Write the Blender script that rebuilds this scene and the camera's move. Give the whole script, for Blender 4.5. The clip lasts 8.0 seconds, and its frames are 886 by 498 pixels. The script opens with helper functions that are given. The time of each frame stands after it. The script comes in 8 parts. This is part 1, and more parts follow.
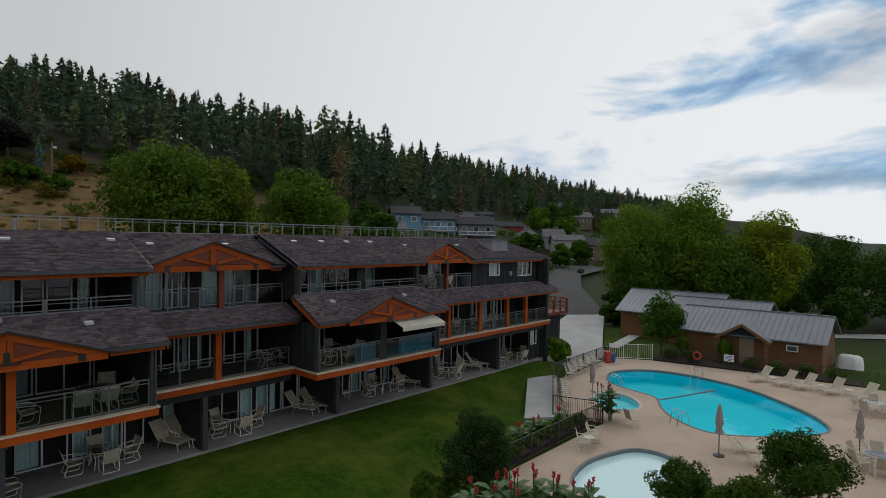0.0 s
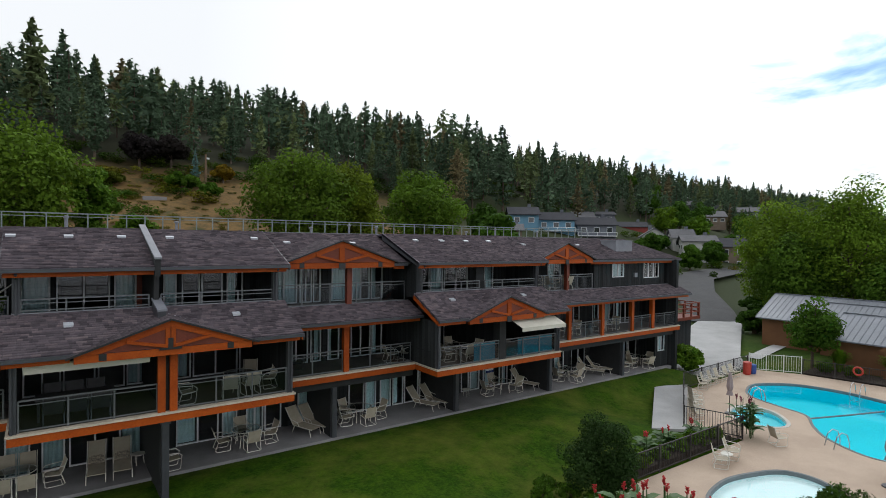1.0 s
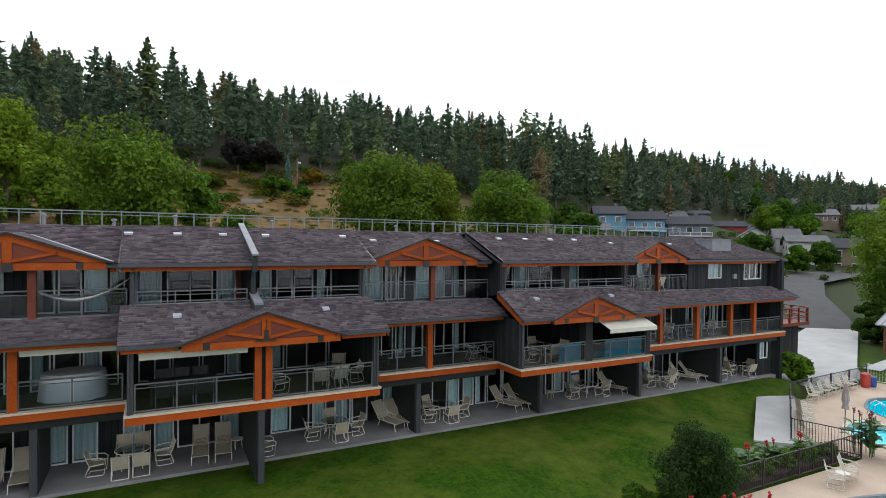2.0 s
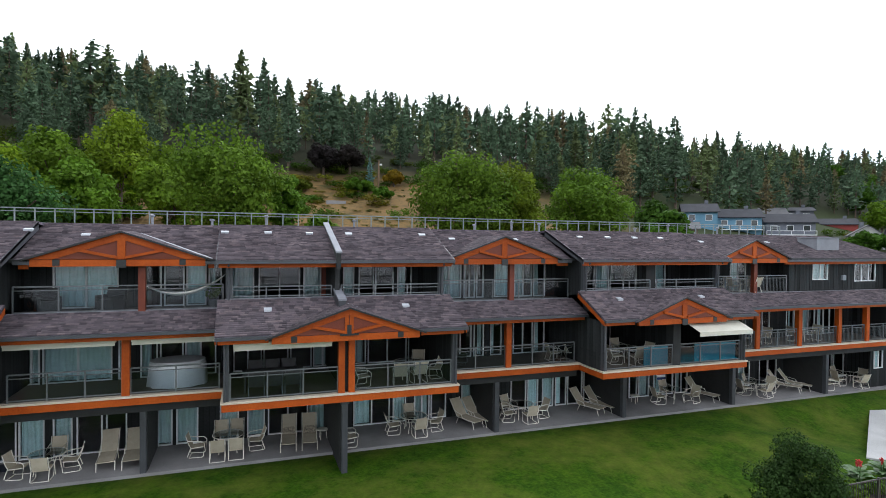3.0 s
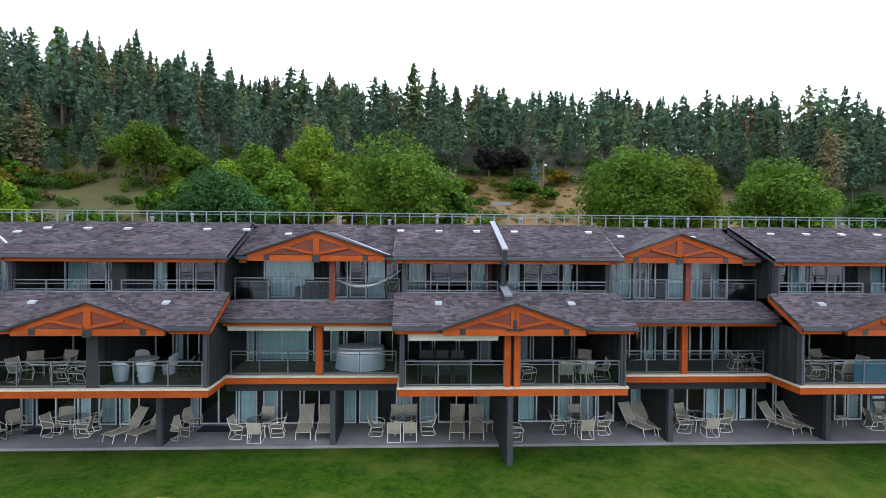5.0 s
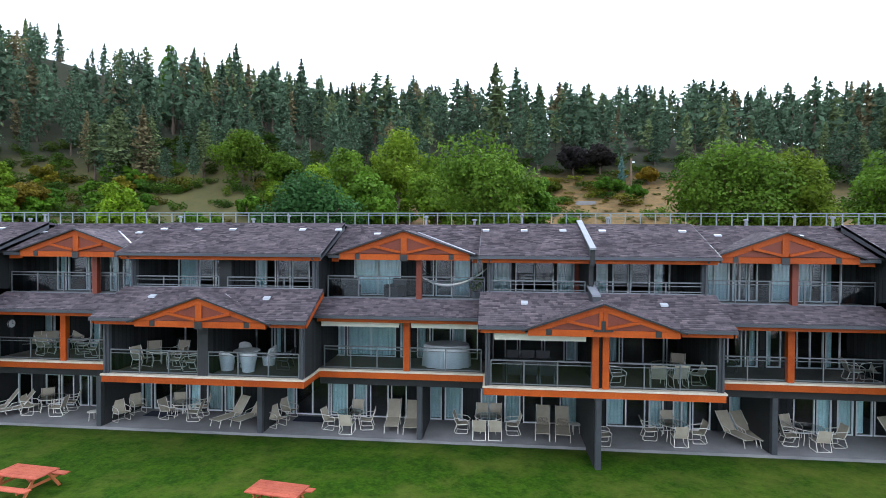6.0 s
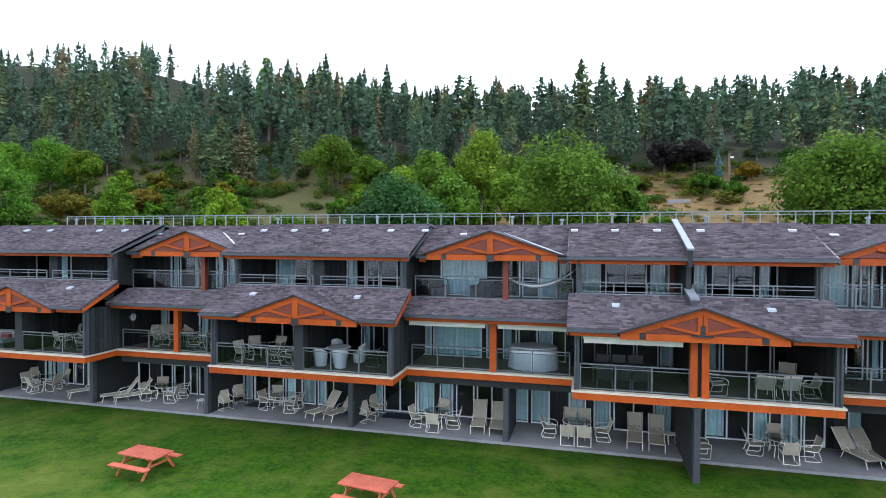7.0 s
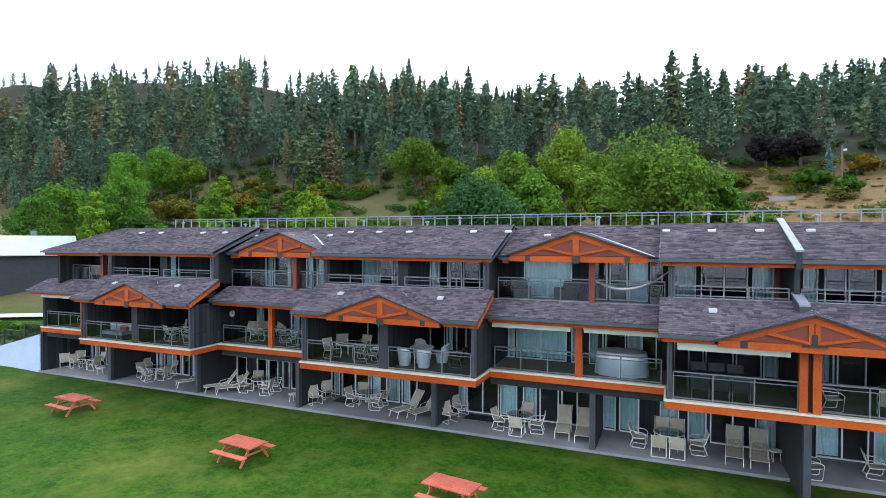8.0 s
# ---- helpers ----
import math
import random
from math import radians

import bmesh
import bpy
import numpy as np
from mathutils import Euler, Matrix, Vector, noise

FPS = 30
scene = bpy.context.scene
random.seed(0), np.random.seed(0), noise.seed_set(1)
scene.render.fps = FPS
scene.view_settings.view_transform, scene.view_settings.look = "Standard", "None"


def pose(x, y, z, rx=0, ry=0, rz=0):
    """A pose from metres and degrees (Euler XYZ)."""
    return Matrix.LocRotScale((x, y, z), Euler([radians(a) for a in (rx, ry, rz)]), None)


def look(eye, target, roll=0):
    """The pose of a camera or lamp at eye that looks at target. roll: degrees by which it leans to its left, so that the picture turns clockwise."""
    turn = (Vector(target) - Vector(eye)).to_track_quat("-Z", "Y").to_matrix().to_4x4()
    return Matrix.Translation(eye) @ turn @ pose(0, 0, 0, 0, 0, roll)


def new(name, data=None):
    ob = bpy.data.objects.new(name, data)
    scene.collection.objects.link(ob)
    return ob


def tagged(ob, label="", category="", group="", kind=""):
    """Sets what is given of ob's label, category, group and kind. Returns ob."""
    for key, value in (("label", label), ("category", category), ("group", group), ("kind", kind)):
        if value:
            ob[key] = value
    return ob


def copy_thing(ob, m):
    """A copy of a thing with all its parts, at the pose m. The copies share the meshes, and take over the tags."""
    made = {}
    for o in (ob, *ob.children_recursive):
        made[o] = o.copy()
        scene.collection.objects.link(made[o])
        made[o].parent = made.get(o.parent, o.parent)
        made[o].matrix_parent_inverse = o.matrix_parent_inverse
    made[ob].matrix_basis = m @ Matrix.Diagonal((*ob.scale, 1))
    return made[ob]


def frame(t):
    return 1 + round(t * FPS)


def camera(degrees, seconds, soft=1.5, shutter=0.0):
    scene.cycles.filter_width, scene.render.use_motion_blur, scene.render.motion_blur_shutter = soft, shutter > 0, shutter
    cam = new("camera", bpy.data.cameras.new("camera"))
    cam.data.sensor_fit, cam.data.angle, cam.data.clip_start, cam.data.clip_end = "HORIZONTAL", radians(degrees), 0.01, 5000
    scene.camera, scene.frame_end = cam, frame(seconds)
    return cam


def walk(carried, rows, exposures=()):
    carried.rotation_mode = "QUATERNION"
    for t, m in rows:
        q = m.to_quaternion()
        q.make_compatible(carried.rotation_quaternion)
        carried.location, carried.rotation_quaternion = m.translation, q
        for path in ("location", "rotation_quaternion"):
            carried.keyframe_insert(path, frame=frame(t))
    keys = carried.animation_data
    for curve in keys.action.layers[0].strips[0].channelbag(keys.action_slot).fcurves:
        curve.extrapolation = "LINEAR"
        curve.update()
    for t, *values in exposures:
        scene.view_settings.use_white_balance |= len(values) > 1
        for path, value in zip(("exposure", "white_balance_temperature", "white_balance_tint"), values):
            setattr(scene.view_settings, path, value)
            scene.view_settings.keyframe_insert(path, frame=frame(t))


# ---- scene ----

cam = camera(77.24, 8.0, soft=0.8)
PATH = [  # seconds, eye, yaw, pitch, roll
    (0.0, (0.046, -0.181, 9.300), -47.96, -0.95, -0.81),
    (0.5, (0.047, -0.075, 9.233), -42.11, -0.93, -0.80),
    (1.0, (0.044, 0.032, 9.165), -35.98, -0.94, -0.76),
    (2.5, (0.035, 0.207, 8.972), -23.84, -0.98, -0.71),
    (3.0, (0.044, 0.194, 8.936), -19.47, -1.03, -0.64),
    (3.5, (0.051, 0.147, 8.903), -15.23, -1.07, -0.63),
    (4.0, (0.043, 0.085, 8.848), -10.91, -1.04, -0.55),
    (4.5, (0.000, 0.000, 8.800), -6.75, -1.03, -0.50),
    (6.0, (-0.223, -0.245, 8.710), 5.78, -1.01, -0.35),
    (6.5, (-0.313, -0.267, 8.704), 10.06, -0.99, -0.29),
    (7.0, (-0.410, -0.229, 8.700), 14.25, -0.98, -0.23),
    (7.5, (-0.478, -0.176, 8.706), 18.39, -0.97, -0.21),
    (8.0, (-0.519, -0.131, 8.718), 22.62, -0.93, -0.14)]
EXPOSURES = [(0.0, -1.68, 6300, 9), (0.5, -1.25, 6250, 9), (1.0, -0.92, 6200, 9), (2.5, -0.3, 6050, 9), (4.5, 0.12, 5700, 9), (8.0, 0.44, 5350, 9)]
walk(cam, [(t, pose(*e, 90 + p, r, w)) for t, e, w, p, r in PATH], EXPOSURES)

# ---- world and sun ----
def node(nt, kind, **sets):
    n = nt.nodes.new(kind)
    for key, value in sets.items():
        if key in n.inputs:
            n.inputs[key].default_value = value
    return n


def ramp(nt, fac, stops):
    r = nt.nodes.new("ShaderNodeValToRGB")
    el = r.color_ramp.elements
    while len(el) < len(stops):
        el.new(0.5)
    for e, (p, c) in zip(el, stops):
        e.position, e.color = p, (*c, 1.0)
    nt.links.new(fac, r.inputs[0])
    return r.outputs[0]


SUN_ELEVATION, SUN_ROTATION = radians(46), radians(40)
world = bpy.data.worlds.new("sky")
scene.world = world
world.use_nodes = True
wt = world.node_tree
wt.nodes.clear()
sky = wt.nodes.new("ShaderNodeTexSky")
sky.sky_type, sky.sun_disc = "NISHITA", False
sky.sun_elevation, sky.sun_rotation = SUN_ELEVATION, SUN_ROTATION
coord = wt.nodes.new("ShaderNodeTexCoord")
stretch = wt.nodes.new("ShaderNodeMapping")
stretch.inputs["Scale"].default_value = (1.0, 1.0, 3.2)
stretch.inputs["Location"].default_value = (0.35, 0.1, -0.2)
wt.links.new(coord.outputs["Generated"], stretch.inputs["Vector"])
cloud = node(wt, "ShaderNodeTexNoise", Scale=1.9, Detail=6.0, Roughness=0.5, Distortion=0.3)
wt.links.new(stretch.outputs[0], cloud.inputs["Vector"])
# cloud cover thins out towards the open lake side (+x)
sep = wt.nodes.new("ShaderNodeSeparateXYZ")
wt.links.new(coord.outputs["Generated"], sep.inputs[0])
side = node(wt, "ShaderNodeMapRange")
for key, value in (("From Min", 0.76), ("From Max", 1.0), ("To Min", 0.32), ("To Max", 0.0)):
    side.inputs[key].default_value = value
wt.links.new(sep.outputs["X"], side.inputs["Value"])
cover = wt.nodes.new("ShaderNodeMath")
cover.operation = "ADD"
wt.links.new(cloud.outputs["Fac"], cover.inputs[0])
wt.links.new(side.outputs[0], cover.inputs[1])
# haze and cloud close up towards the horizon
haze = node(wt, "ShaderNodeMapRange")
for key, value in (("From Min", 0.10), ("From Max", 0.0), ("To Min", 0.0), ("To Max", 0.3)):
    haze.inputs[key].default_value = value
wt.links.new(sep.outputs["Z"], haze.inputs["Value"])
total = wt.nodes.new("ShaderNodeMath")
total.operation = "ADD"
wt.links.new(cover.outputs[0], total.inputs[0])
wt.links.new(haze.outputs[0], total.inputs[1])
amount = ramp(wt, total.outputs[0], [(0.38, (0.2, 0.2, 0.2)), (0.46, (0.6, 0.6, 0.6)), (0.54, (1, 1, 1))])
shade = node(wt, "ShaderNodeTexNoise", Scale=2.6, Detail=7.0, Roughness=0.55, Distortion=0.4)
wt.links.new(stretch.outputs[0], shade.inputs["Vector"])
thin = node(wt, "ShaderNodeMath")
thin.operation = "MULTIPLY_ADD"
thin.inputs[1].default_value = 1.1
wt.links.new(side.outputs[0], thin.inputs[0])
low_shade = wt.nodes.new("ShaderNodeMath")
low_shade.operation = "ADD"
wt.links.new(shade.outputs["Fac"], low_shade.inputs[0])
wt.links.new(haze.outputs[0], low_shade.inputs[1])
wt.links.new(low_shade.outputs[0], thin.inputs[2])
white = ramp(wt, thin.outputs[0], [(0.48, (0.13, 0.27, 0.50)), (0.57, (0.42, 0.60, 0.80)), (0.66, (1.0, 1.0, 1.0))])
clear = wt.nodes.new("ShaderNodeBackground")
clear.inputs["Strength"].default_value = 0.15
wt.links.new(sky.outputs[0], clear.inputs["Color"])
clouds = wt.nodes.new("ShaderNodeBackground")
glare = node(wt, "ShaderNodeMapRange")
for key, value in (("From Min", 0.2), ("From Max", 0.95), ("To Min", 1.8), ("To Max", 2.7)):
    glare.inputs[key].default_value = value
wt.links.new(sep.outputs["X"], glare.inputs["Value"])
wt.links.new(glare.outputs[0], clouds.inputs["Strength"])
wt.links.new(white, clouds.inputs["Color"])
both = wt.nodes.new("ShaderNodeMixShader")
wt.links.new(amount, both.inputs[0])
wt.links.new(clear.outputs[0], both.inputs[1])
wt.links.new(clouds.outputs[0], both.inputs[2])
wout = wt.nodes.new("ShaderNodeOutputWorld")
wt.links.new(both.outputs[0], wout.inputs[0])

sun_data = bpy.data.lights.new("sun", "SUN")
sun_data.energy, sun_data.angle, sun_data.color = 1.2, radians(24), (1.0, 0.96, 0.9)
sun = new("sun", sun_data)
sun.matrix_world = look((45, 73.6, 72.5), (0, 20, 0))

# ---- materials ----
def surface(name, low, high, rough=0.7, scale=3.0, fine=40.0, bump=0.15, metal=0.0, spec=0.5, tint=False, translucent=0.0, random_tint=0.0, mix=0.5):
    """Colour wanders between low and high at two scales, with a fine relief."""
    m = bpy.data.materials.new(name)
    m.use_nodes = True
    nt = m.node_tree
    b = nt.nodes["Principled BSDF"]
    b.inputs["Roughness"].default_value, b.inputs["Metallic"].default_value = rough, metal
    b.inputs["Specular IOR Level"].default_value = spec
    tc = nt.nodes.new("ShaderNodeTexCoord")
    n1 = node(nt, "ShaderNodeTexNoise", Scale=scale, Detail=5.0, Roughness=0.6)
    n2 = node(nt, "ShaderNodeTexNoise", Scale=fine, Detail=4.0, Roughness=0.65)
    for n in (n1, n2):
        nt.links.new(tc.outputs["Object"], n.inputs["Vector"])
    avg = nt.nodes.new("ShaderNodeMix")
    avg.inputs["Factor"].default_value = mix
    nt.links.new(n1.outputs["Fac"], avg.inputs["A"])
    nt.links.new(n2.outputs["Fac"], avg.inputs["B"])
    col = ramp(nt, avg.outputs["Result"], [(0.36, low), (0.64, high)])
    if tint:
        at = nt.nodes.new("ShaderNodeAttribute")
        at.attribute_name = "tint"
        mul = nt.nodes.new("ShaderNodeMix")
        mul.data_type, mul.blend_type = "RGBA", "MULTIPLY"
        mul.inputs["Factor"].default_value = 1.0
        nt.links.new(col, mul.inputs["A"])
        nt.links.new(at.outputs["Color"], mul.inputs["B"])
        col = mul.outputs["Result"]
    if random_tint:
        info = nt.nodes.new("ShaderNodeObjectInfo")
        hsv = nt.nodes.new("ShaderNodeHueSaturation")
        rr = node(nt, "ShaderNodeMapRange")
        rr.inputs["To Min"].default_value, rr.inputs["To Max"].default_value = 1 - random_tint, 1 + random_tint
        nt.links.new(info.outputs["Random"], rr.inputs["Value"])
        nt.links.new(rr.outputs[0], hsv.inputs["Value"])
        nt.links.new(col, hsv.inputs["Color"])
        col = hsv.outputs[0]
    nt.links.new(col, b.inputs["Base Color"])
    if bump:
        bp = node(nt, "ShaderNodeBump", Strength=bump, Distance=0.02)
        nt.links.new(n2.outputs["Fac"], bp.inputs["Height"])
        nt.links.new(bp.outputs[0], b.inputs["Normal"])
    if translucent:
        tr = nt.nodes.new("ShaderNodeBsdfTranslucent")
        nt.links.new(col, tr.inputs["Color"])
        ms = nt.nodes.new("ShaderNodeMixShader")
        ms.inputs[0].default_value = translucent
        nt.links.new(b.outputs[0], ms.inputs[1])
        nt.links.new(tr.outputs[0], ms.inputs[2])
        nt.links.new(ms.outputs[0], nt.nodes["Material Output"].inputs[0])
    return m


def rows_surface(name, low, high, width, height, joint, rough=0.85, bump=0.6, along="y", mortar=0.03, spec=0.3):
    """Courses of shingles or boards: Brick Texture over the object's x and a second axis."""
    m = surface(name, low, high, rough, 0.6, 14.0, 0.0, spec=spec, mix=0.6)
    nt = m.node_tree
    b = nt.nodes["Principled BSDF"]
    tc = nt.nodes["Texture Coordinate"]
    sp = nt.nodes.new("ShaderNodeSeparateXYZ")
    nt.links.new(tc.outputs["Object"], sp.inputs[0])
    cb = nt.nodes.new("ShaderNodeCombineXYZ")
    if along == "vertical":
        add = nt.nodes.new("ShaderNodeMath")
        nt.links.new(sp.outputs["X"], add.inputs[0])
        nt.links.new(sp.outputs["Y"], add.inputs[1])
        nt.links.new(sp.outputs["Z"], cb.inputs[0])
        nt.links.new(add.outputs[0], cb.inputs[1])
    else:
        nt.links.new(sp.outputs["X"], cb.inputs[0])
        nt.links.new(sp.outputs["Y"], cb.inputs[1])
    br = node(nt, "ShaderNodeTexBrick", Scale=1.0)
    br.inputs["Brick Width"].default_value, br.inputs["Row Height"].default_value = width, height
    br.inputs["Mortar Size"].default_value, br.inputs["Mortar Smooth"].default_value = mortar * height, 0.3
    br.inputs["Color1"].default_value, br.inputs["Color2"].default_value = (0.5, 0.5, 0.5, 1), (1.45, 1.4, 1.42, 1)
    br.inputs["Mortar"].default_value = (*[joint] * 3, 1)
    br.offset = 0.37
    nt.links.new(cb.outputs[0], br.inputs["Vector"])
    old = b.inputs["Base Color"].links[0].from_socket
    mul = nt.nodes.new("ShaderNodeMix")
    mul.data_type, mul.blend_type = "RGBA", "MULTIPLY"
    mul.inputs["Factor"].default_value = 1.0
    nt.links.new(old, mul.inputs["A"])
    nt.links.new(br.outputs["Color"], mul.inputs["B"])
    nt.links.new(mul.outputs["Result"], b.inputs["Base Color"])
    bp = node(nt, "ShaderNodeBump", Strength=bump, Distance=0.03)
    nt.links.new(br.outputs["Fac"], bp.inputs["Height"])
    bp.invert = True
    nt.links.new(bp.outputs[0], b.inputs["Normal"])
    return m


def glass(name, colour, gloss=0.03, ior=1.5, see=1.0):
    """Thin sheet glass: clear with a Fresnel mirror."""
    m = bpy.data.materials.new(name)
    m.use_nodes = True
    nt = m.node_tree
    tr = nt.nodes.new("ShaderNodeBsdfTransparent")
    tr.inputs["Color"].default_value = (*colour, 1)
    gl = nt.nodes.new("ShaderNodeBsdfGlossy")
    gl.inputs["Roughness"].default_value = gloss
    fr = node(nt, "ShaderNodeFresnel", IOR=ior)
    ms = nt.nodes.new("ShaderNodeMixShader")
    nt.links.new(fr.outputs[0], ms.inputs[0])
    nt.links.new(tr.outputs[0], ms.inputs[1])
    nt.links.new(gl.outputs[0], ms.inputs[2])
    nt.links.new(ms.outputs[0], nt.nodes["Material Output"].inputs[0])
    return m


M_SHINGLE = rows_surface("roof_shingle", (0.026, 0.022, 0.029), (0.142, 0.122, 0.158), 0.30, 0.115, 0.22, mortar=0.10, bump=0.9)
M_TAB = surface("shingle_tab", (0.064, 0.054, 0.060), (0.140, 0.121, 0.132), 0.9, 0.9, 30.0, 0.35, spec=0.25, mix=0.55)
tab_nt = M_TAB.node_tree
tab_geo = tab_nt.nodes.new("ShaderNodeNewGeometry")
tab_mul = tab_nt.nodes.new("ShaderNodeMix")
tab_mul.data_type, tab_mul.blend_type = "RGBA", "MULTIPLY"
tab_mul.inputs["Factor"].default_value = 1.0
tab_bsdf = tab_nt.nodes["Principled BSDF"]
tab_nt.links.new(tab_bsdf.inputs["Base Color"].links[0].from_socket, tab_mul.inputs["A"])
tab_nt.links.new(ramp(tab_nt, tab_geo.outputs["Random Per Island"], [(0.0, (0.52, 0.50, 0.54)), (0.35, (0.82, 0.79, 0.83)), (0.75, (1.10, 1.05, 1.08)), (1.0, (1.5, 1.38, 1.34))]), tab_mul.inputs["B"])
tab_nt.links.new(tab_mul.outputs["Result"], tab_bsdf.inputs["Base Color"])
M_SIDING = rows_surface("dark_siding", (0.016, 0.019, 0.020), (0.029, 0.032, 0.034), 6.0, 0.25, 0.5, along="vertical", mortar=0.08)
M_SIDING_PLAIN = surface("dark_stucco", (0.013, 0.014, 0.015), (0.026, 0.027, 0.029), 0.8, 1.5, 60, 0.3)
M_TIMBER = surface("orange_stained_timber", (0.27, 0.043, 0.004), (0.415, 0.085, 0.009), 0.55, 1.2, 18, 0.1, spec=0.2, random_tint=0.12)
M_TIMBER_RED = surface("red_stained_panel", (0.115, 0.020, 0.008), (0.18, 0.034, 0.012), 0.6, 1.5, 22, 0.1)
M_GUTTER = surface("grey_gutter", (0.036, 0.038, 0.045), (0.060, 0.064, 0.074), 0.4, 2, 30, 0.03, random_tint=0.1)
M_CREAM = surface("cream_deck_edge", (0.42, 0.35, 0.27), (0.60, 0.53, 0.43), 0.6, 2, 25, 0.1)
M_DECK = surface("deck_membrane", (0.10, 0.085, 0.075), (0.17, 0.15, 0.13), 0.6, 0.9, 30, 0.1)
M_CONCRETE = surface("patio_concrete", (0.16, 0.155, 0.16), (0.275, 0.268, 0.275), 0.8, 0.7, 45, 0.2)
M_PATH = surface("path_concrete", (0.34, 0.34, 0.34), (0.48, 0.48, 0.48), 0.85, 0.6, 30, 0.2)
M_POOLDECK = surface("pool_deck_aggregate", (0.38, 0.29, 0.22), (0.53, 0.42, 0.325), 0.85, 0.5, 35, 0.25)
M_RAIL = surface("railing_metal", (0.11, 0.12, 0.13), (0.17, 0.18, 0.19), 0.4, 2, 30, 0.0, metal=0.5)
M_ROOFRAIL = surface("galvanised_rail", (0.16, 0.19, 0.19), (0.25, 0.28, 0.28), 0.5, 2, 30, 0.0, metal=0.3)
M_FLASH = surface("pale_flashing", (0.38, 0.40, 0.44), (0.55, 0.57, 0.62), 0.45, 1.5, 30, 0.05)
M_CAP = surface("grey_wall_cap", (0.16, 0.165, 0.19), (0.25, 0.26, 0.29), 0.5, 1.5, 30, 0.05)
M_WHITE = surface("white_frame", (0.58, 0.60, 0.62), (0.74, 0.76, 0.78), 0.45, 3, 30, 0.02)
M_BLACK = surface("black_iron", (0.008, 0.008, 0.009), (0.018, 0.018, 0.02), 0.45, 5, 40, 0.05)
M_CURTAIN = surface("pale_curtain", (0.50, 0.62, 0.63), (0.70, 0.81, 0.82), 0.9, 2, 12, 0.2, random_tint=0.3)
M_ROOM = surface("dim_room_wall", (0.16, 0.15, 0.14), (0.24, 0.22, 0.20), 0.9, 1, 20, 0.0)
M_FLOOR = surface("room_carpet", (0.10, 0.085, 0.07), (0.16, 0.14, 0.12), 0.9, 1, 40, 0.1)
M_PANE = glass("window_glass", (0.80, 0.89, 0.91), 0.01, 1.75)
M_RAILPANE = glass("railing_glass", (0.60, 0.67, 0.71), 0.02, 1.45)
M_AWNING = surface("cream_awning_cloth", (0.50, 0.49, 0.41), (0.62, 0.60, 0.52), 0.8, 2, 60, 0.1)


# ---- mesh helpers ----
def part(name, bm, material, parent=None, label=""):
    me = bpy.data.meshes.new(name)
    bm.to_mesh(me)
    bm.free()
    me.materials.append(material)
    ob = new(name, me)
    if parent:
        ob.parent = parent
    if label:
        tagged(ob, label)
    return ob


def thing(name, label, category, group="", kind=""):
    return tagged(new(name), label, category, group, kind)


def box(bm, x0, x1, y0, y1, z0, z1):
    vs = [bm.verts.new((x, y, z)) for z in (z0, z1) for x, y in ((x0, y0), (x1, y0), (x1, y1), (x0, y1))]
    for q in ((3, 2, 1, 0), (4, 5, 6, 7), (0, 1, 5, 4), (1, 2, 6, 5), (2, 3, 7, 6), (3, 0, 4, 7)):
        bm.faces.new([vs[i] for i in q])
    return bm


def boxes(*list_):
    bm = bmesh.new()
    for b in list_:
        box(bm, *b)
    return bm


def prism(bm, pts, off):
    """A polygon of 3D points pushed by the vector off."""
    off = Vector(off)
    a = [bm.verts.new(p) for p in pts]
    b = [bm.verts.new(Vector(p) + off) for p in pts]
    bm.faces.new(a)
    bm.faces.new(b[::-1])
    n = len(a)
    for i in range(n):
        bm.faces.new((a[i], b[i], b[(i + 1) % n], a[(i + 1) % n]))
    bmesh.ops.recalc_face_normals(bm, faces=bm.faces)
    return bm


def beam(bm, p, q, w, h, up=(0, 0, 1)):
    """A square bar from p to q, w wide and h high."""
    p, q = Vector(p), Vector(q)
    d = (q - p).normalized()
    s = d.cross(Vector(up))
    if s.length < 1e-4:
        s = d.cross(Vector((1, 0, 0)))
    s.normalize()
    u = s.cross(d)
    c = [p + s * a * w / 2 + u * b * h / 2 for a, b in ((-1, -1), (1, -1), (1, 1), (-1, 1))]
    return prism(bm, c, q - p)


def tube(bm, pts, r, sides=6, closed=False):
    """A round bar through the points."""
    pts = [Vector(p) for p in pts]
    n = len(pts)
    rings = []
    ref = None
    for i, p in enumerate(pts):
        a = pts[(i - 1) % n] if closed or i else p
        b = pts[(i + 1) % n] if closed or i < n - 1 else p
        d = (b - a).normalized()
        if ref is None:
            ref = Vector((0, 0, 1)) if abs(d.z) < 0.9 else Vector((1, 0, 0))
        s = d.cross(ref)
        if s.length < 1e-3:
            s = d.cross(Vector((0.3, 0.9, 0.1)))
        s.normalize()
        u = s.cross(d)
        rings.append([bm.verts.new(p + s * math.cos(k * math.tau / sides) * r + u * math.sin(k * math.tau / sides) * r) for k in range(sides)])
    for i in range(n if closed else n - 1):
        a, b = rings[i], rings[(i + 1) % n]
        for k in range(sides):
            bm.faces.new((a[k], a[(k + 1) % sides], b[(k + 1) % sides], b[k]))
    if not closed:
        bm.faces.new(rings[0][::-1])
        bm.faces.new(rings[-1])
    return bm


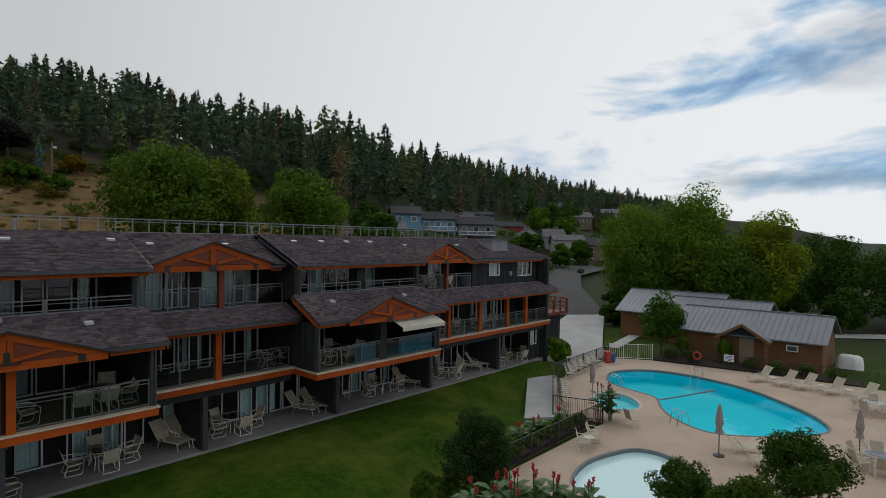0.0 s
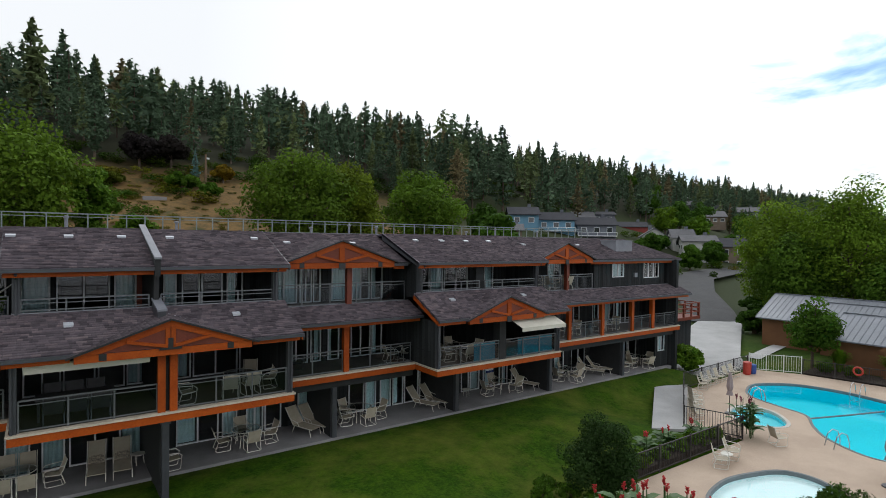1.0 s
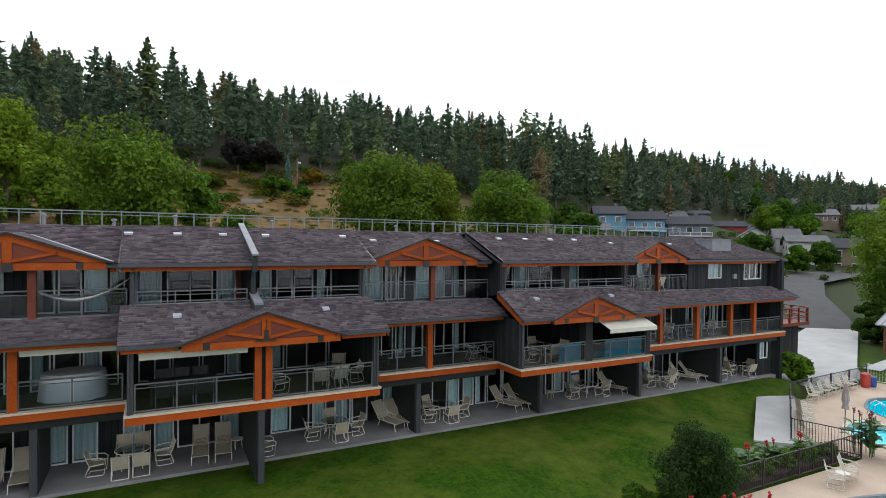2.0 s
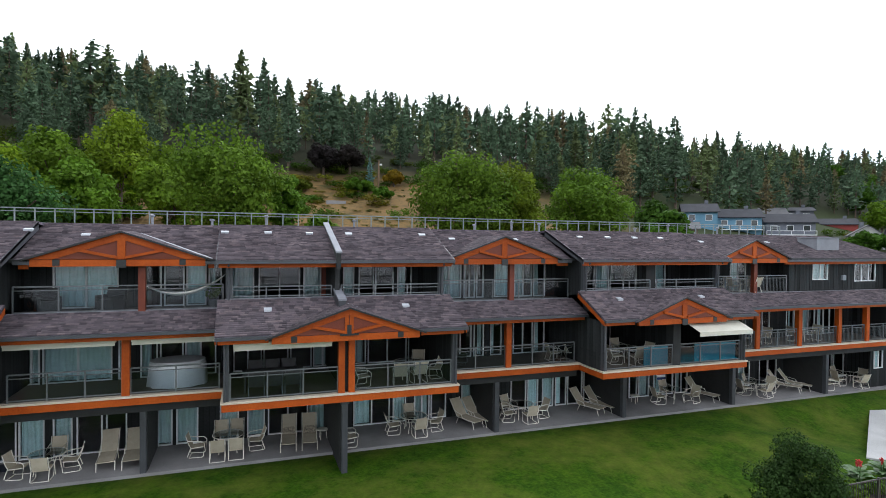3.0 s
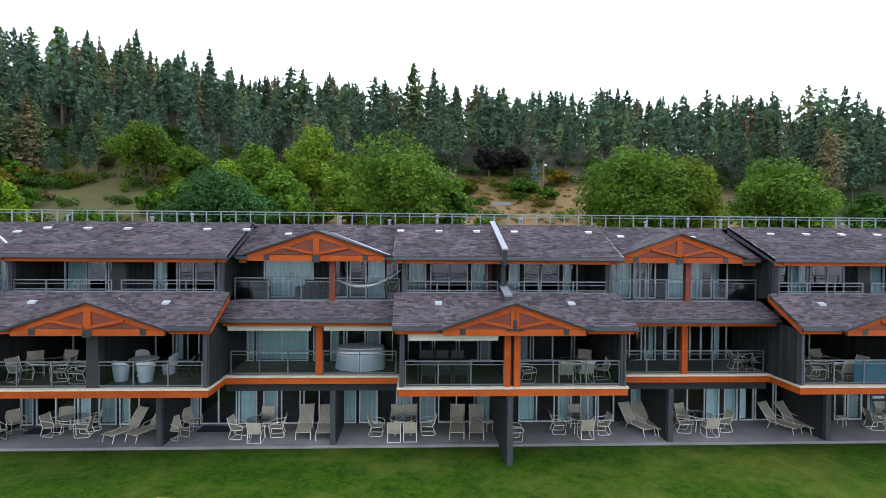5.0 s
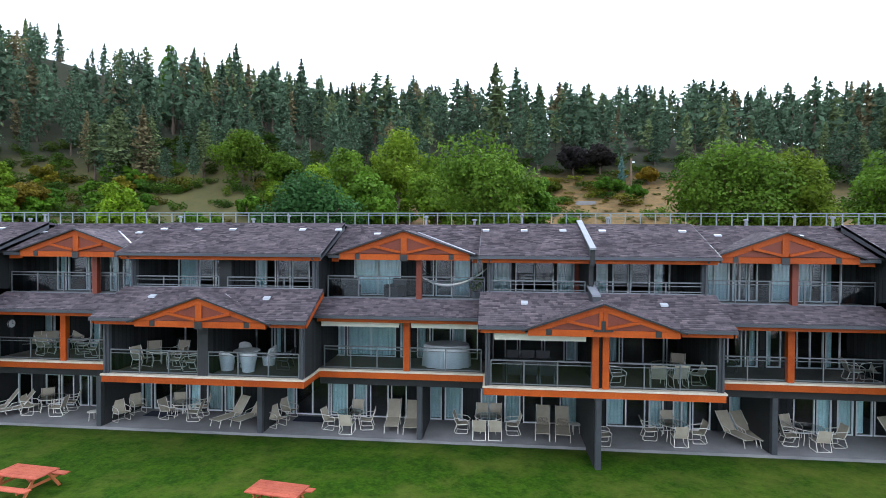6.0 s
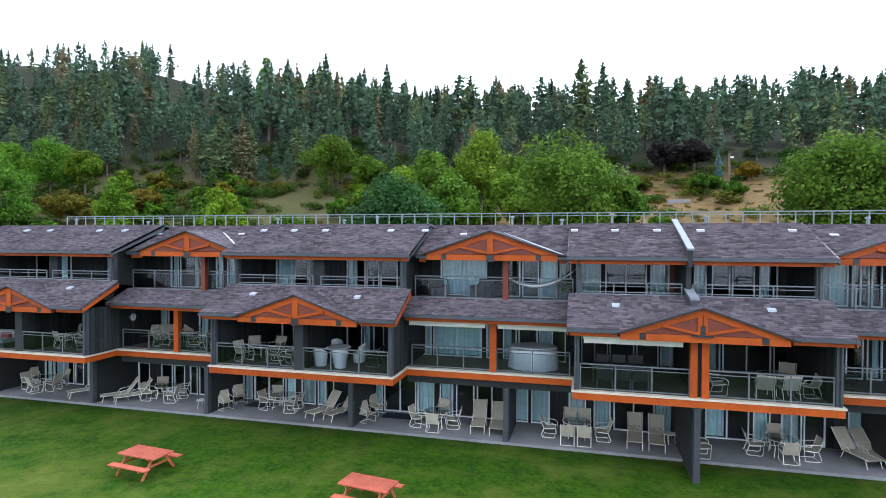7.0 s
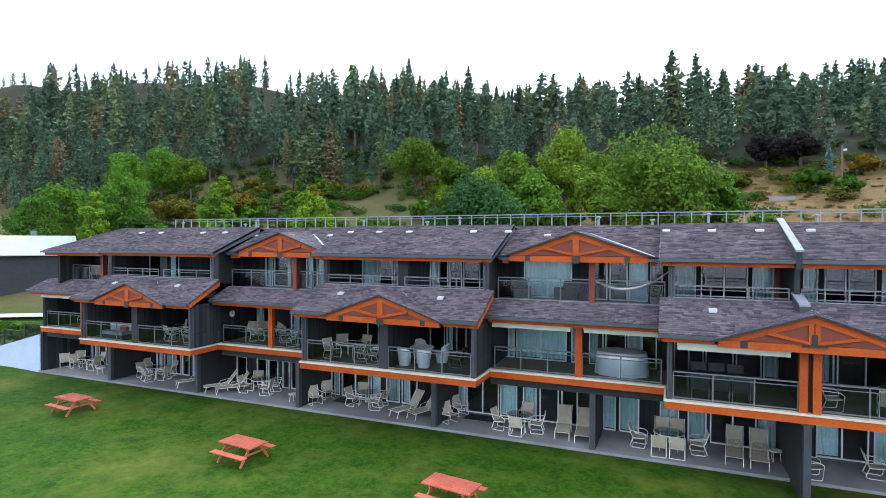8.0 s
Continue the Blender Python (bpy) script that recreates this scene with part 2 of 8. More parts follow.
def lathe(bm, prof, segs=20, centre=(0, 0)):
    """A turned form from (radius, height) pairs."""
    rings = [[bm.verts.new((centre[0] + r * math.cos(k * math.tau / segs), centre[1] + r * math.sin(k * math.tau / segs), z)) for k in range(segs)] for r, z in prof]
    for a, b in zip(rings, rings[1:]):
        for k in range(segs):
            bm.faces.new((a[k], a[(k + 1) % segs], b[(k + 1) % segs], b[k]))
    bm.faces.new(rings[0][::-1])
    bm.faces.new(rings[-1])
    return bm


def sheet_of_glass(a, b, z0, z1):
    """One upright pane between the plan points a and b, its face to the right of the way from a to b."""
    bm = bmesh.new()
    bm.faces.new([bm.verts.new(p) for p in ((a[0], a[1], z0), (b[0], b[1], z0), (b[0], b[1], z1), (a[0], a[1], z1))])
    return bm


def smooth(ob, angle=40):
    for p in ob.data.polygons:
        p.use_smooth = True
    ob.data.set_sharp_from_angle(angle=radians(angle))
    return ob


def raw_mesh(name, verts, quads, material, tint=None, per=4):
    """A mesh from numpy arrays: verts (n, 3), faces (m, per) and an optional tint per vertex."""
    me = bpy.data.meshes.new(name)
    me.vertices.add(len(verts))
    me.vertices.foreach_set("co", np.asarray(verts, np.float32).ravel())
    me.loops.add(quads.size)
    me.loops.foreach_set("vertex_index", np.asarray(quads, np.int32).ravel())
    me.polygons.add(len(quads))
    me.polygons.foreach_set("loop_start", np.arange(0, quads.size, per, dtype=np.int32))
    me.polygons.foreach_set("loop_total", np.full(len(quads), per, np.int32))
    me.update(calc_edges=True)
    if tint is not None:
        at = me.color_attributes.new("tint", "FLOAT_COLOR", "POINT")
        at.data.foreach_set("color", np.concatenate([tint, np.ones((len(tint), 1))], 1).astype(np.float32).ravel())
    me.materials.append(material)
    return me

# ---- the apartment building ----
Y_GLASS = (26.2, 26.0, 25.5)      # window walls, storey by storey
Y_SLAB, Y_BACK = 23.4, 34.0
Z_DECK, Z_TOP = 3.0, 6.0
Y_BAY, Y_RECESS = 21.1, 23.0      # deck edges on the first floor
Y_UP_BAY, Y_UP_RECESS = 22.9, 23.9  # railings on the top floor
Z_EAVE, Z_RIDGE = 8.0, 9.45
X_LEFT, X_RIGHT = -38.4, 38.6
BAYS = [(-31.8, -23.5, -27.5), (-16.5, -8.0, -12.1), (-0.7, 8.1, 3.64), (15.2, 23.5, 19.25)]   # ends and gable peak
RECESSES = [(-38.4, -31.8), (-23.5, -16.5), (-8.0, -0.7), (8.1, 15.2), (23.5, 38.6)]
UNIT_WALLS = [-39.2, -32.6, -25.5, -18.5, -10.8, -3.6, 3.6, 11.0, 18.1, 25.3, 32.5, 38.6]

building = thing("apartment_building", "long three-storey dark-sided lodge with orange timber gables and shingle roofs", "building")


def bpart(name, bm, material, label="", parent=None):
    return part(name, bm, material, parent or building, label)


# floors, party walls, back and end walls
bpart("patio_slab", boxes((-39.4, X_RIGHT, Y_SLAB, Y_BACK, -0.25, 0.0)), M_CONCRETE, "pale concrete patio slab along the ground floor")
for x in UNIT_WALLS:
    front = 21.35 if abs(x - 3.6) < 0.1 else Y_SLAB + 0.12
    if x not in (UNIT_WALLS[0], UNIT_WALLS[-1]):
        bpart("party_wall", boxes((x - 0.13, x + 0.13, front + 0.13, Y_BACK, -0.3, 2.74)), M_SIDING_PLAIN)
        bpart("column", boxes((x - 0.11, x + 0.11, front - 0.1, front + 0.12, -0.3, 2.74), (x - 0.16, x + 0.16, front - 0.14, front + 0.16, 2.6, 2.735)), M_GUTTER)
    bpart("party_wall", boxes((x - 0.1, x + 0.1, 26.1, Y_BACK, 2.99, 7.95)), M_SIDING_PLAIN)
bpart("end_wall", boxes((X_LEFT - 0.9, X_LEFT - 0.65, Y_SLAB + 0.1, Y_BACK, -0.3, 2.74), (X_LEFT, X_LEFT + 0.25, 23.1, Y_BACK, 3.0, 5.7), (-37.0, -36.8, 23.2, Y_BACK, 5.9, 7.95)), M_SIDING)
bpart("end_wall", boxes((X_RIGHT - 0.3, X_RIGHT, 23.15, Y_BACK, -0.3, 7.9)), M_SIDING)
bpart("back_wall", boxes((X_LEFT - 0.9, X_RIGHT, Y_BACK, Y_BACK + 0.25, -0.5, 9.3)), M_SIDING_PLAIN)
bpart("upper_floor", boxes((X_LEFT, X_RIGHT, 26.0, Y_BACK, 2.75, 2.99), (X_LEFT + 0.3, X_RIGHT - 0.3, Y_UP_RECESS + 0.3, Y_BACK, 5.7, 6.0)), M_FLOOR)
bpart("roof_deck", boxes((-34.6, 36.0, 26.75, Y_BACK + 0.3, 9.15, 9.38)), M_GUTTER)
bpart("top_ceiling", boxes((-37.0, X_RIGHT - 0.4, 23.4, Y_BACK, 7.95, 8.05)), M_SIDING_PLAIN)


def shaped_deck(x0, x1, y_front, soffit_back=26.0):
    """One stretch of the first-floor deck with its orange fascia and cream edge."""
    bpart("deck", boxes((x0, x1, y_front + 0.06, soffit_back, 2.76, 2.99)), M_DECK)
    bpart("fascia_board", boxes((x0 - 0.03, x1 + 0.03, y_front, y_front + 0.055, 2.72, 2.985)), M_TIMBER, "orange stained fascia board")
    bpart("deck_edge", boxes((x0 - 0.05, x1 + 0.05, y_front - 0.04, y_front + 0.24, 2.989, 3.06)), M_CREAM, "cream painted deck edge")


for x0, x1, _ in BAYS:
    shaped_deck(x0, x1, Y_BAY)
    for x, s in ((x0, -1), (x1, 1)):
        bpart("fascia_board", boxes(sorted((x + s * 0.03, x + s * 0.08)) + [Y_BAY, Y_RECESS - 0.002, 2.72, 2.985]), M_TIMBER, "orange stained fascia board")
        bpart("deck_edge", boxes(sorted((x + s * 0.05, x + s * 0.12)) + [Y_BAY - 0.04, Y_RECESS - 0.05, 2.989, 3.06]), M_CREAM)
        # the bay's cheek on the first floor
        bpart("cheek_wall", boxes(sorted((x, x - s * 0.16)) + [Y_BAY + 0.3, 26.1, 3.06, 5.62]), M_SIDING)
        bpart("corner_post", boxes((x - s * 0.07 - 0.09, x - s * 0.07 + 0.09, Y_BAY + 0.12, Y_BAY + 0.30, 3.06, 5.3)), M_GUTTER, "dark grey corner post")
        tube_bm = bmesh.new()
        tube(tube_bm, [(x - s * 0.02, Y_BAY - 0.22, 5.33), (x - s * 0.02, Y_BAY + 0.0, 5.2), (x - s * 0.02, Y_BAY + 0.06, 5.1), (x - s * 0.02, Y_BAY + 0.06, 3.07)], 0.045)
        bpart("downspout", tube_bm, M_GUTTER)
for x0, x1 in RECESSES:
    shaped_deck(x0, x1, Y_RECESS)
    # dark beam under the recessed decks
    bpart("deck_beam", boxes((x0, x1, Y_RECESS + 0.35, Y_RECESS + 0.55, 2.35, 2.76)), M_SIDING_PLAIN)


# railings: posts, two rails and glass between
def railing(p, q, z, height=1.0, step=1.3, panes=True, bars=False, label="grey metal balcony railing with clear glass panels", material=None):
    """From p to q in plan, standing on z. The railing is an Empty under the building."""
    material = material or M_RAIL
    p, q = Vector((*p, z)), Vector((*q, z))
    base = tagged(new("railing"), label)
    base.parent = building
    n = max(1, round((q - p).length / step))
    up = Vector((0, 0, 1))
    d = (q - p).normalized()
    for i in range(n + 1):
        a = p + (q - p) * i / n
        part("post", beam(bmesh.new(), a, a + up * height, 0.05, 0.05, d), material, base)
    part("top_rail", beam(bmesh.new(), p + up * height, q + up * height, 0.06, 0.05), material, base)
    part("middle_rail", beam(bmesh.new(), p + up * (height - 0.14), q + up * (height - 0.14), 0.03, 0.03), material, base)
    part("bottom_rail", beam(bmesh.new(), p + up * 0.07, q + up * 0.07, 0.04, 0.04), material, base)
    if panes and height > 0.6:
        for i in range(n):
            a, b = p + (q - p) * (i + 0.03) / n, p + (q - p) * (i + 0.97) / n
            g = part("pane", sheet_of_glass(a, b, z + 0.1, z + height - 0.16), M_RAILPANE, base)
            g.visible_shadow = False
    if bars:
        k = round((q - p).length / 0.11)
        bm = bmesh.new()
        for i in range(1, k):
            a = p + (q - p) * i / k
            beam(bm, a + up * 0.08, a + up * (height - 0.12), 0.016, 0.016, d)
        tagged(part("bar_panel", bm, material, base), kind="stuff")
    return base


def truss(x0, x1, xc, y, z0, z1, double=False):
    """A timber gable: tie beam, rafters, king post, struts, red panels and black plates."""
    t = tagged(new("gable_truss"), "orange timber gable truss with red panels and black plates")
    t.parent = building
    d = 0.16
    part("tie_beam", boxes((x0, x1, y, y + d, z0, z0 + 0.25)), M_TIMBER, t)
    w = 0.23
    for xa in (x0, x1):
        s = 1 if xa < xc else -1
        slope = (z1 - z0 - 0.27) / abs(xc - xa)
        pts = [(xa - s * 0.02, y - 0.03, z0 + 0.26), (xc, y - 0.03, z1 + 0.02), (xc, y - 0.03, z1 - w), (xa + s * (w / slope), y - 0.03, z0 + 0.26)]
        part("rafter", prism(bmesh.new(), pts, (0, d + 0.02, 0)), M_TIMBER, t)
        part("strut", beam(bmesh.new(), (xc + (xa - xc) * 0.05, y - 0.02, z0 + 0.33), (xc + (xa - xc) * 0.48, y - 0.02, z1 - w + (z0 - z1 + w) * 0.40), 0.1, 0.15, (0, 1, 0)), M_TIMBER, t)
        part("panel", prism(bmesh.new(), [(xa + s * 0.5, y + 0.012, z0 + 0.27), (xc, y + 0.012, z0 + 0.27), (xc, y + 0.012, z1 - 0.12)], (0, 0.02, 0)), M_TIMBER_RED, t, "dark red panel behind the truss")
        part("plate", boxes((xc + (xa - xc) * 0.72 - 0.11, xc + (xa - xc) * 0.72 + 0.11, y - 0.015, y - 0.001, z0 + 0.03, z0 + 0.25)), M_BLACK, t, "black iron plate")
    if double:
        part("king_post", boxes((xc - 0.16, xc - 0.015, y - 0.04, y + 0.1, z0 + 0.27, z1 - 0.2)), M_TIMBER, t)
        part("king_post", boxes((xc + 0.015, xc + 0.16, y - 0.04, y + 0.1, z0 + 0.27, z1 - 0.2)), M_TIMBER, t)
        part("plate", boxes((xc - 0.35, xc + 0.35, y - 0.06, y - 0.041, z0 + 0.2, z0 + 0.27), (xc - 0.08, xc + 0.08, y - 0.055, y - 0.042, z0 + 0.271, z0 + 0.6)), M_BLACK, t, "black iron plate")
    else:
        part("king_post", boxes((xc - 0.13, xc + 0.13, y - 0.04, y + 0.1, z0 + 0.27, z1 - 0.2)), M_TIMBER, t)
        part("plate", boxes((xc - 0.16, xc + 0.16, y - 0.06, y - 0.041, z0 - 0.05, z0 + 0.24)), M_BLACK, t, "black iron plate")
    return t


def sheet(pts, thick=0.1):
    return prism(bmesh.new(), pts, (0, 0, -thick))


tab_rng = random.Random(17)


def shingles(roof, pts, course=0.125, butt=1.0):
    """Courses of overlapping shingle tabs on a sloping face, each tab a thin wedge with a butt edge."""
    pts = [Vector(p) for p in pts]
    o = min(pts, key=lambda p: p.z)
    n = (pts[1] - pts[0]).cross(pts[2] - pts[0]).normalized()
    n = n if n.z > 0 else -n
    u = Vector((0, 0, 1)).cross(n).normalized()
    v = n.cross(u)
    flat = [((p - o).dot(u), (p - o).dot(v)) for p in pts]
    top = max(b for _, b in flat)
    V, Q = [], []
    b = 0.0
    while b < top - 0.02:
        mid = min(b + course / 2, top - 0.01)
        cross = []
        for (a0, b0), (a1, b1) in zip(flat, flat[1:] + flat[:1]):
            if (b0 <= mid) != (b1 <= mid):
                cross.append(a0 + (a1 - a0) * (mid - b0) / (b1 - b0))
        if len(cross) == 2:
            a, end = sorted(cross)
            a_next = a - tab_rng.uniform(0, 0.3)
            hi = min(b + course * 1.04, top)
            while a_next < end:
                l, a_next = max(a_next, a), a_next + tab_rng.uniform(0.12, 0.34)
                r = min(a_next, end) - 0.006
                if r - l < 0.03:
                    continue
                lift, drop_ = tab_rng.uniform(0.026, 0.055) * butt, tab_rng.uniform(0.0, 0.012)
                i = len(V)
                for aa, bb, hh in ((l, b - drop_, 0.0), (r, b - drop_, 0.0), (r, b - drop_, lift), (l, b - drop_, lift), (r, hi, 0.008), (l, hi, 0.008)):
                    V.append(o + u * aa + v * bb + n * hh)
                Q += [(i, i + 1, i + 2, i + 3), (i + 3, i + 2, i + 4, i + 5)]
        b += course
    if V:
        ob = new("shingle_facing", raw_mesh("shingle_facing", np.array([tuple(p) for p in V]), np.array(Q), M_TAB))
        ob.parent = roof
        tagged(ob, kind="stuff")
    return roof


def sloped(x0, x1, y0, z0, y1, z1, label=""):
    pts = [(x0, y0, z0), (x1, y0, z0), (x1, y1, z1), (x0, y1, z1)]
    return shingles(bpart("roof", sheet(pts), M_SHINGLE, label or "weathered purple-brown shingle roof slope"), pts)


def eave(x0, x1, y, z, gap=None):
    """Gutter and orange fascia under a roof edge, left open where a gable stands."""
    runs = [(x0, x1)] if gap is None else [(x0, gap[0]), (gap[1], x1)]
    for a, b in runs:
        if b - a > 0.05:
            bpart("gutter", boxes((a, b, y - 0.11, y + 0.005, z - 0.14, z - 0.02)), M_GUTTER)
            bpart("eave_board", boxes((a + 0.1, b - 0.1, y + 0.1, y + 0.16, z - 0.30, z - 0.11)), M_TIMBER, "orange stained eave board")


def dormer_roof(x0, x1, xc, y, z0, z1, slope, y_eave, z_eave):
    """The two slopes over a gable, running back till they meet the main slope."""
    back = lambda z: y_eave + (z - z_eave) / slope
    oh = 0.22
    k = (z1 - z0) / (xc - x0)
    zl = z0 - oh * k + 0.0
    for xa, s in ((x0, -1), (x1, 1)):
        xe = xa + s * oh
        pts = [(xc, y - 0.14, z1 + 0.1), (xe, y - 0.14, zl + 0.14), (xe, max(back(zl + 0.1), y), zl + 0.14), (xc, back(z1 + 0.1) + 0.05, z1 + 0.1)]
        shingles(bpart("roof", sheet(pts, 0.06), M_SHINGLE, "shingled gable slope"), pts, butt=0.32)
        bpart("rake_trim", beam(bmesh.new(), (xc, y - 0.15, z1 + 0.075), (xe, y - 0.15, zl + 0.115), 0.03, 0.06), M_BLACK)
        v0, v1 = Vector((xe, max(back(zl + 0.1), y), zl + 0.16)), Vector((xc, back(z1 + 0.1), z1 + 0.12))
        if s > 0:
            bpart("valley_flashing", beam(bmesh.new(), v0, v0.lerp(v1, 0.92), 0.09, 0.02), M_FLASH)


# lower roofs over the bays and the recesses
LOW_Y, LOW_Z, LOW_SLOPE = 20.75, 5.46, 0.5
for k, (x0, x1, xc) in enumerate(BAYS):
    sloped(x0 - 0.3, x1 + 0.3, LOW_Y, LOW_Z, Y_UP_BAY - 0.02, LOW_Z + (Y_UP_BAY - LOW_Y) * LOW_SLOPE)
    half = 2.75 if k in (1, 2) else 2.55
    eave(x0 - 0.3, x1 + 0.3, LOW_Y, LOW_Z, (xc - half, xc + half))
    truss(xc - half, xc + half, xc, LOW_Y - 0.05, 5.12, 6.3, double=(k == 2))
    dormer_roof(xc - half, xc + half, xc, LOW_Y - 0.05, 5.28, 6.28, LOW_SLOPE, LOW_Y, LOW_Z)
    for xe, s in ((x0 - 0.3, -1), (x1 + 0.3, 1)):
        bpart("rake_board", prism(bmesh.new(), [(xe, LOW_Y + 0.05, LOW_Z - 0.28), (xe, LOW_Y + 0.05, LOW_Z - 0.1), (xe, Y_UP_BAY, LOW_Z - 0.1 + (Y_UP_BAY - LOW_Y - 0.05) * LOW_SLOPE), (xe, Y_UP_BAY, LOW_Z - 0.3 + (Y_UP_BAY - LOW_Y - 0.05) * LOW_SLOPE)], (-s * 0.05, 0, 0)), M_TIMBER, "orange stained rake board")
        bpart("gable_cheek", prism(bmesh.new(), [(xe - s * 0.3, LOW_Y + 0.4, LOW_Z - 0.15), (xe - s * 0.3, 26.0, LOW_Z - 0.15), (xe - s * 0.3, 26.0, 5.9), (xe - s * 0.3, Y_UP_BAY, LOW_Z - 0.15 + (Y_UP_BAY - LOW_Y) * LOW_SLOPE)], (-s * 0.14, 0, 0)), M_SIDING)
    bpart("soffit", boxes((x0, x1, LOW_Y + 0.2, 26.0, 5.36, 5.42)), M_SIDING_PLAIN)
    # parapet of the top floor
    bpart("parapet", boxes((x0, x1, Y_UP_BAY, Y_UP_BAY + 0.14, 5.5, 6.5)), M_SIDING_PLAIN)
    bpart("parapet_cap", boxes((x0 - 0.03, x1 + 0.03, Y_UP_BAY - 0.05, Y_UP_BAY + 0.2, 6.502, 6.56)), M_CAP, "grey metal parapet cap")
    bpart("balcony_floor", boxes((x0, x1, Y_UP_BAY + 0.14, 25.5, 5.8, 6.0)), M_DECK)
    mid = (x0 + x1) / 2 if k != 2 else 3.5
    railing((x0 + 0.2, Y_UP_BAY + 0.07), (mid - 0.2, Y_UP_BAY + 0.07), 6.56, 0.44, 1.4, panes=False)
    railing((mid + 0.2, Y_UP_BAY + 0.07), (x1 - 0.2, Y_UP_BAY + 0.07), 6.56, 0.44, 1.4, panes=False)
    for x in (x0 + 0.1, x1 - 0.1):
        bpart("corner_post", boxes((x - 0.11, x + 0.11, Y_UP_BAY - 0.02, Y_UP_BAY + 0.2, 6.565, 7.9)), M_GUTTER, "dark grey corner post")
        sp = bmesh.new()
        tube(sp, [(x, Y_UP_BAY - 0.4, 7.86), (x, Y_UP_BAY - 0.12, 7.72), (x, Y_UP_BAY - 0.1, 7.6), (x, Y_UP_BAY - 0.1, 6.5)], 0.045)
        bpart("downspout", sp, M_GUTTER)
    for x, s in ((x0, 1), (x1, -1)):
        bpart("cheek_wall", boxes(sorted((x, x + s * 0.16)) + [Y_UP_BAY + 0.2, 25.6, 6.0, 7.93]), M_SIDING)
    if k != 2:
        bpart("pier", boxes((mid - 0.28, mid + 0.28, Y_UP_BAY + 0.25, Y_UP_BAY + 0.5, 6.0, 7.95)), M_SIDING_PLAIN)
    # posts and railings of the first-floor balcony
    if k == 2:
        for x in (3.45, 3.83):
            bpart("timber_post", boxes((x - 0.12, x + 0.12, Y_BAY + 0.05, Y_BAY + 0.31, 3.061, 5.12)), M_TIMBER, "orange stained timber post")
        bpart("divider_wall", boxes((3.52, 3.76, Y_BAY + 0.2, 26.0, 3.06, 5.36)), M_SIDING)
        m0, m1 = 3.32, 3.96
    else:
        bpart("divider_wall", boxes((mid - 0.22, mid + 0.22, Y_BAY + 0.15, Y_BAY + 0.6, 3.06, 5.36)), M_SIDING_PLAIN)
        bpart("divider_wall", boxes((mid - 0.06, mid + 0.06, Y_BAY + 0.6, 26.0, 3.0, 5.36)), M_SIDING)
        m0, m1 = mid - 0.22, mid + 0.22
    railing((x0 + 0.2, Y_BAY + 0.2), (m0, Y_BAY + 0.2), 3.06, 0.98)
    railing((m1, Y_BAY + 0.2), (x1 - 0.2, Y_BAY + 0.2), 3.06, 0.98)
    # upper roof
    sloped(x0 - 0.35, x1 + 0.35, 22.45, Z_EAVE + 0.06, 26.0, Z_RIDGE)
    bpart("roof", sheet([(x0 - 0.35, 26.0, Z_RIDGE), (x1 + 0.35, 26.0, Z_RIDGE), (x1 + 0.35, 26.9, Z_RIDGE - 0.1), (x0 - 0.35, 26.9, Z_RIDGE - 0.1)]), M_SHINGLE, "shingle ridge")
    eave(x0 - 0.35, x1 + 0.35, 22.45, Z_EAVE + 0.06)
    for xe, s in ((x0 - 0.35, -1), (x1 + 0.35, 1)):
        bpart("rake_board", prism(bmesh.new(), [(xe, 22.4, Z_EAVE - 0.18), (xe, 22.4, Z_EAVE + 0.07), (xe, 26.0, Z_RIDGE + 0.02), (xe, 26.0, Z_RIDGE - 0.32)], (-s * 0.04, 0, 0)), M_GUTTER, "dark rake board")

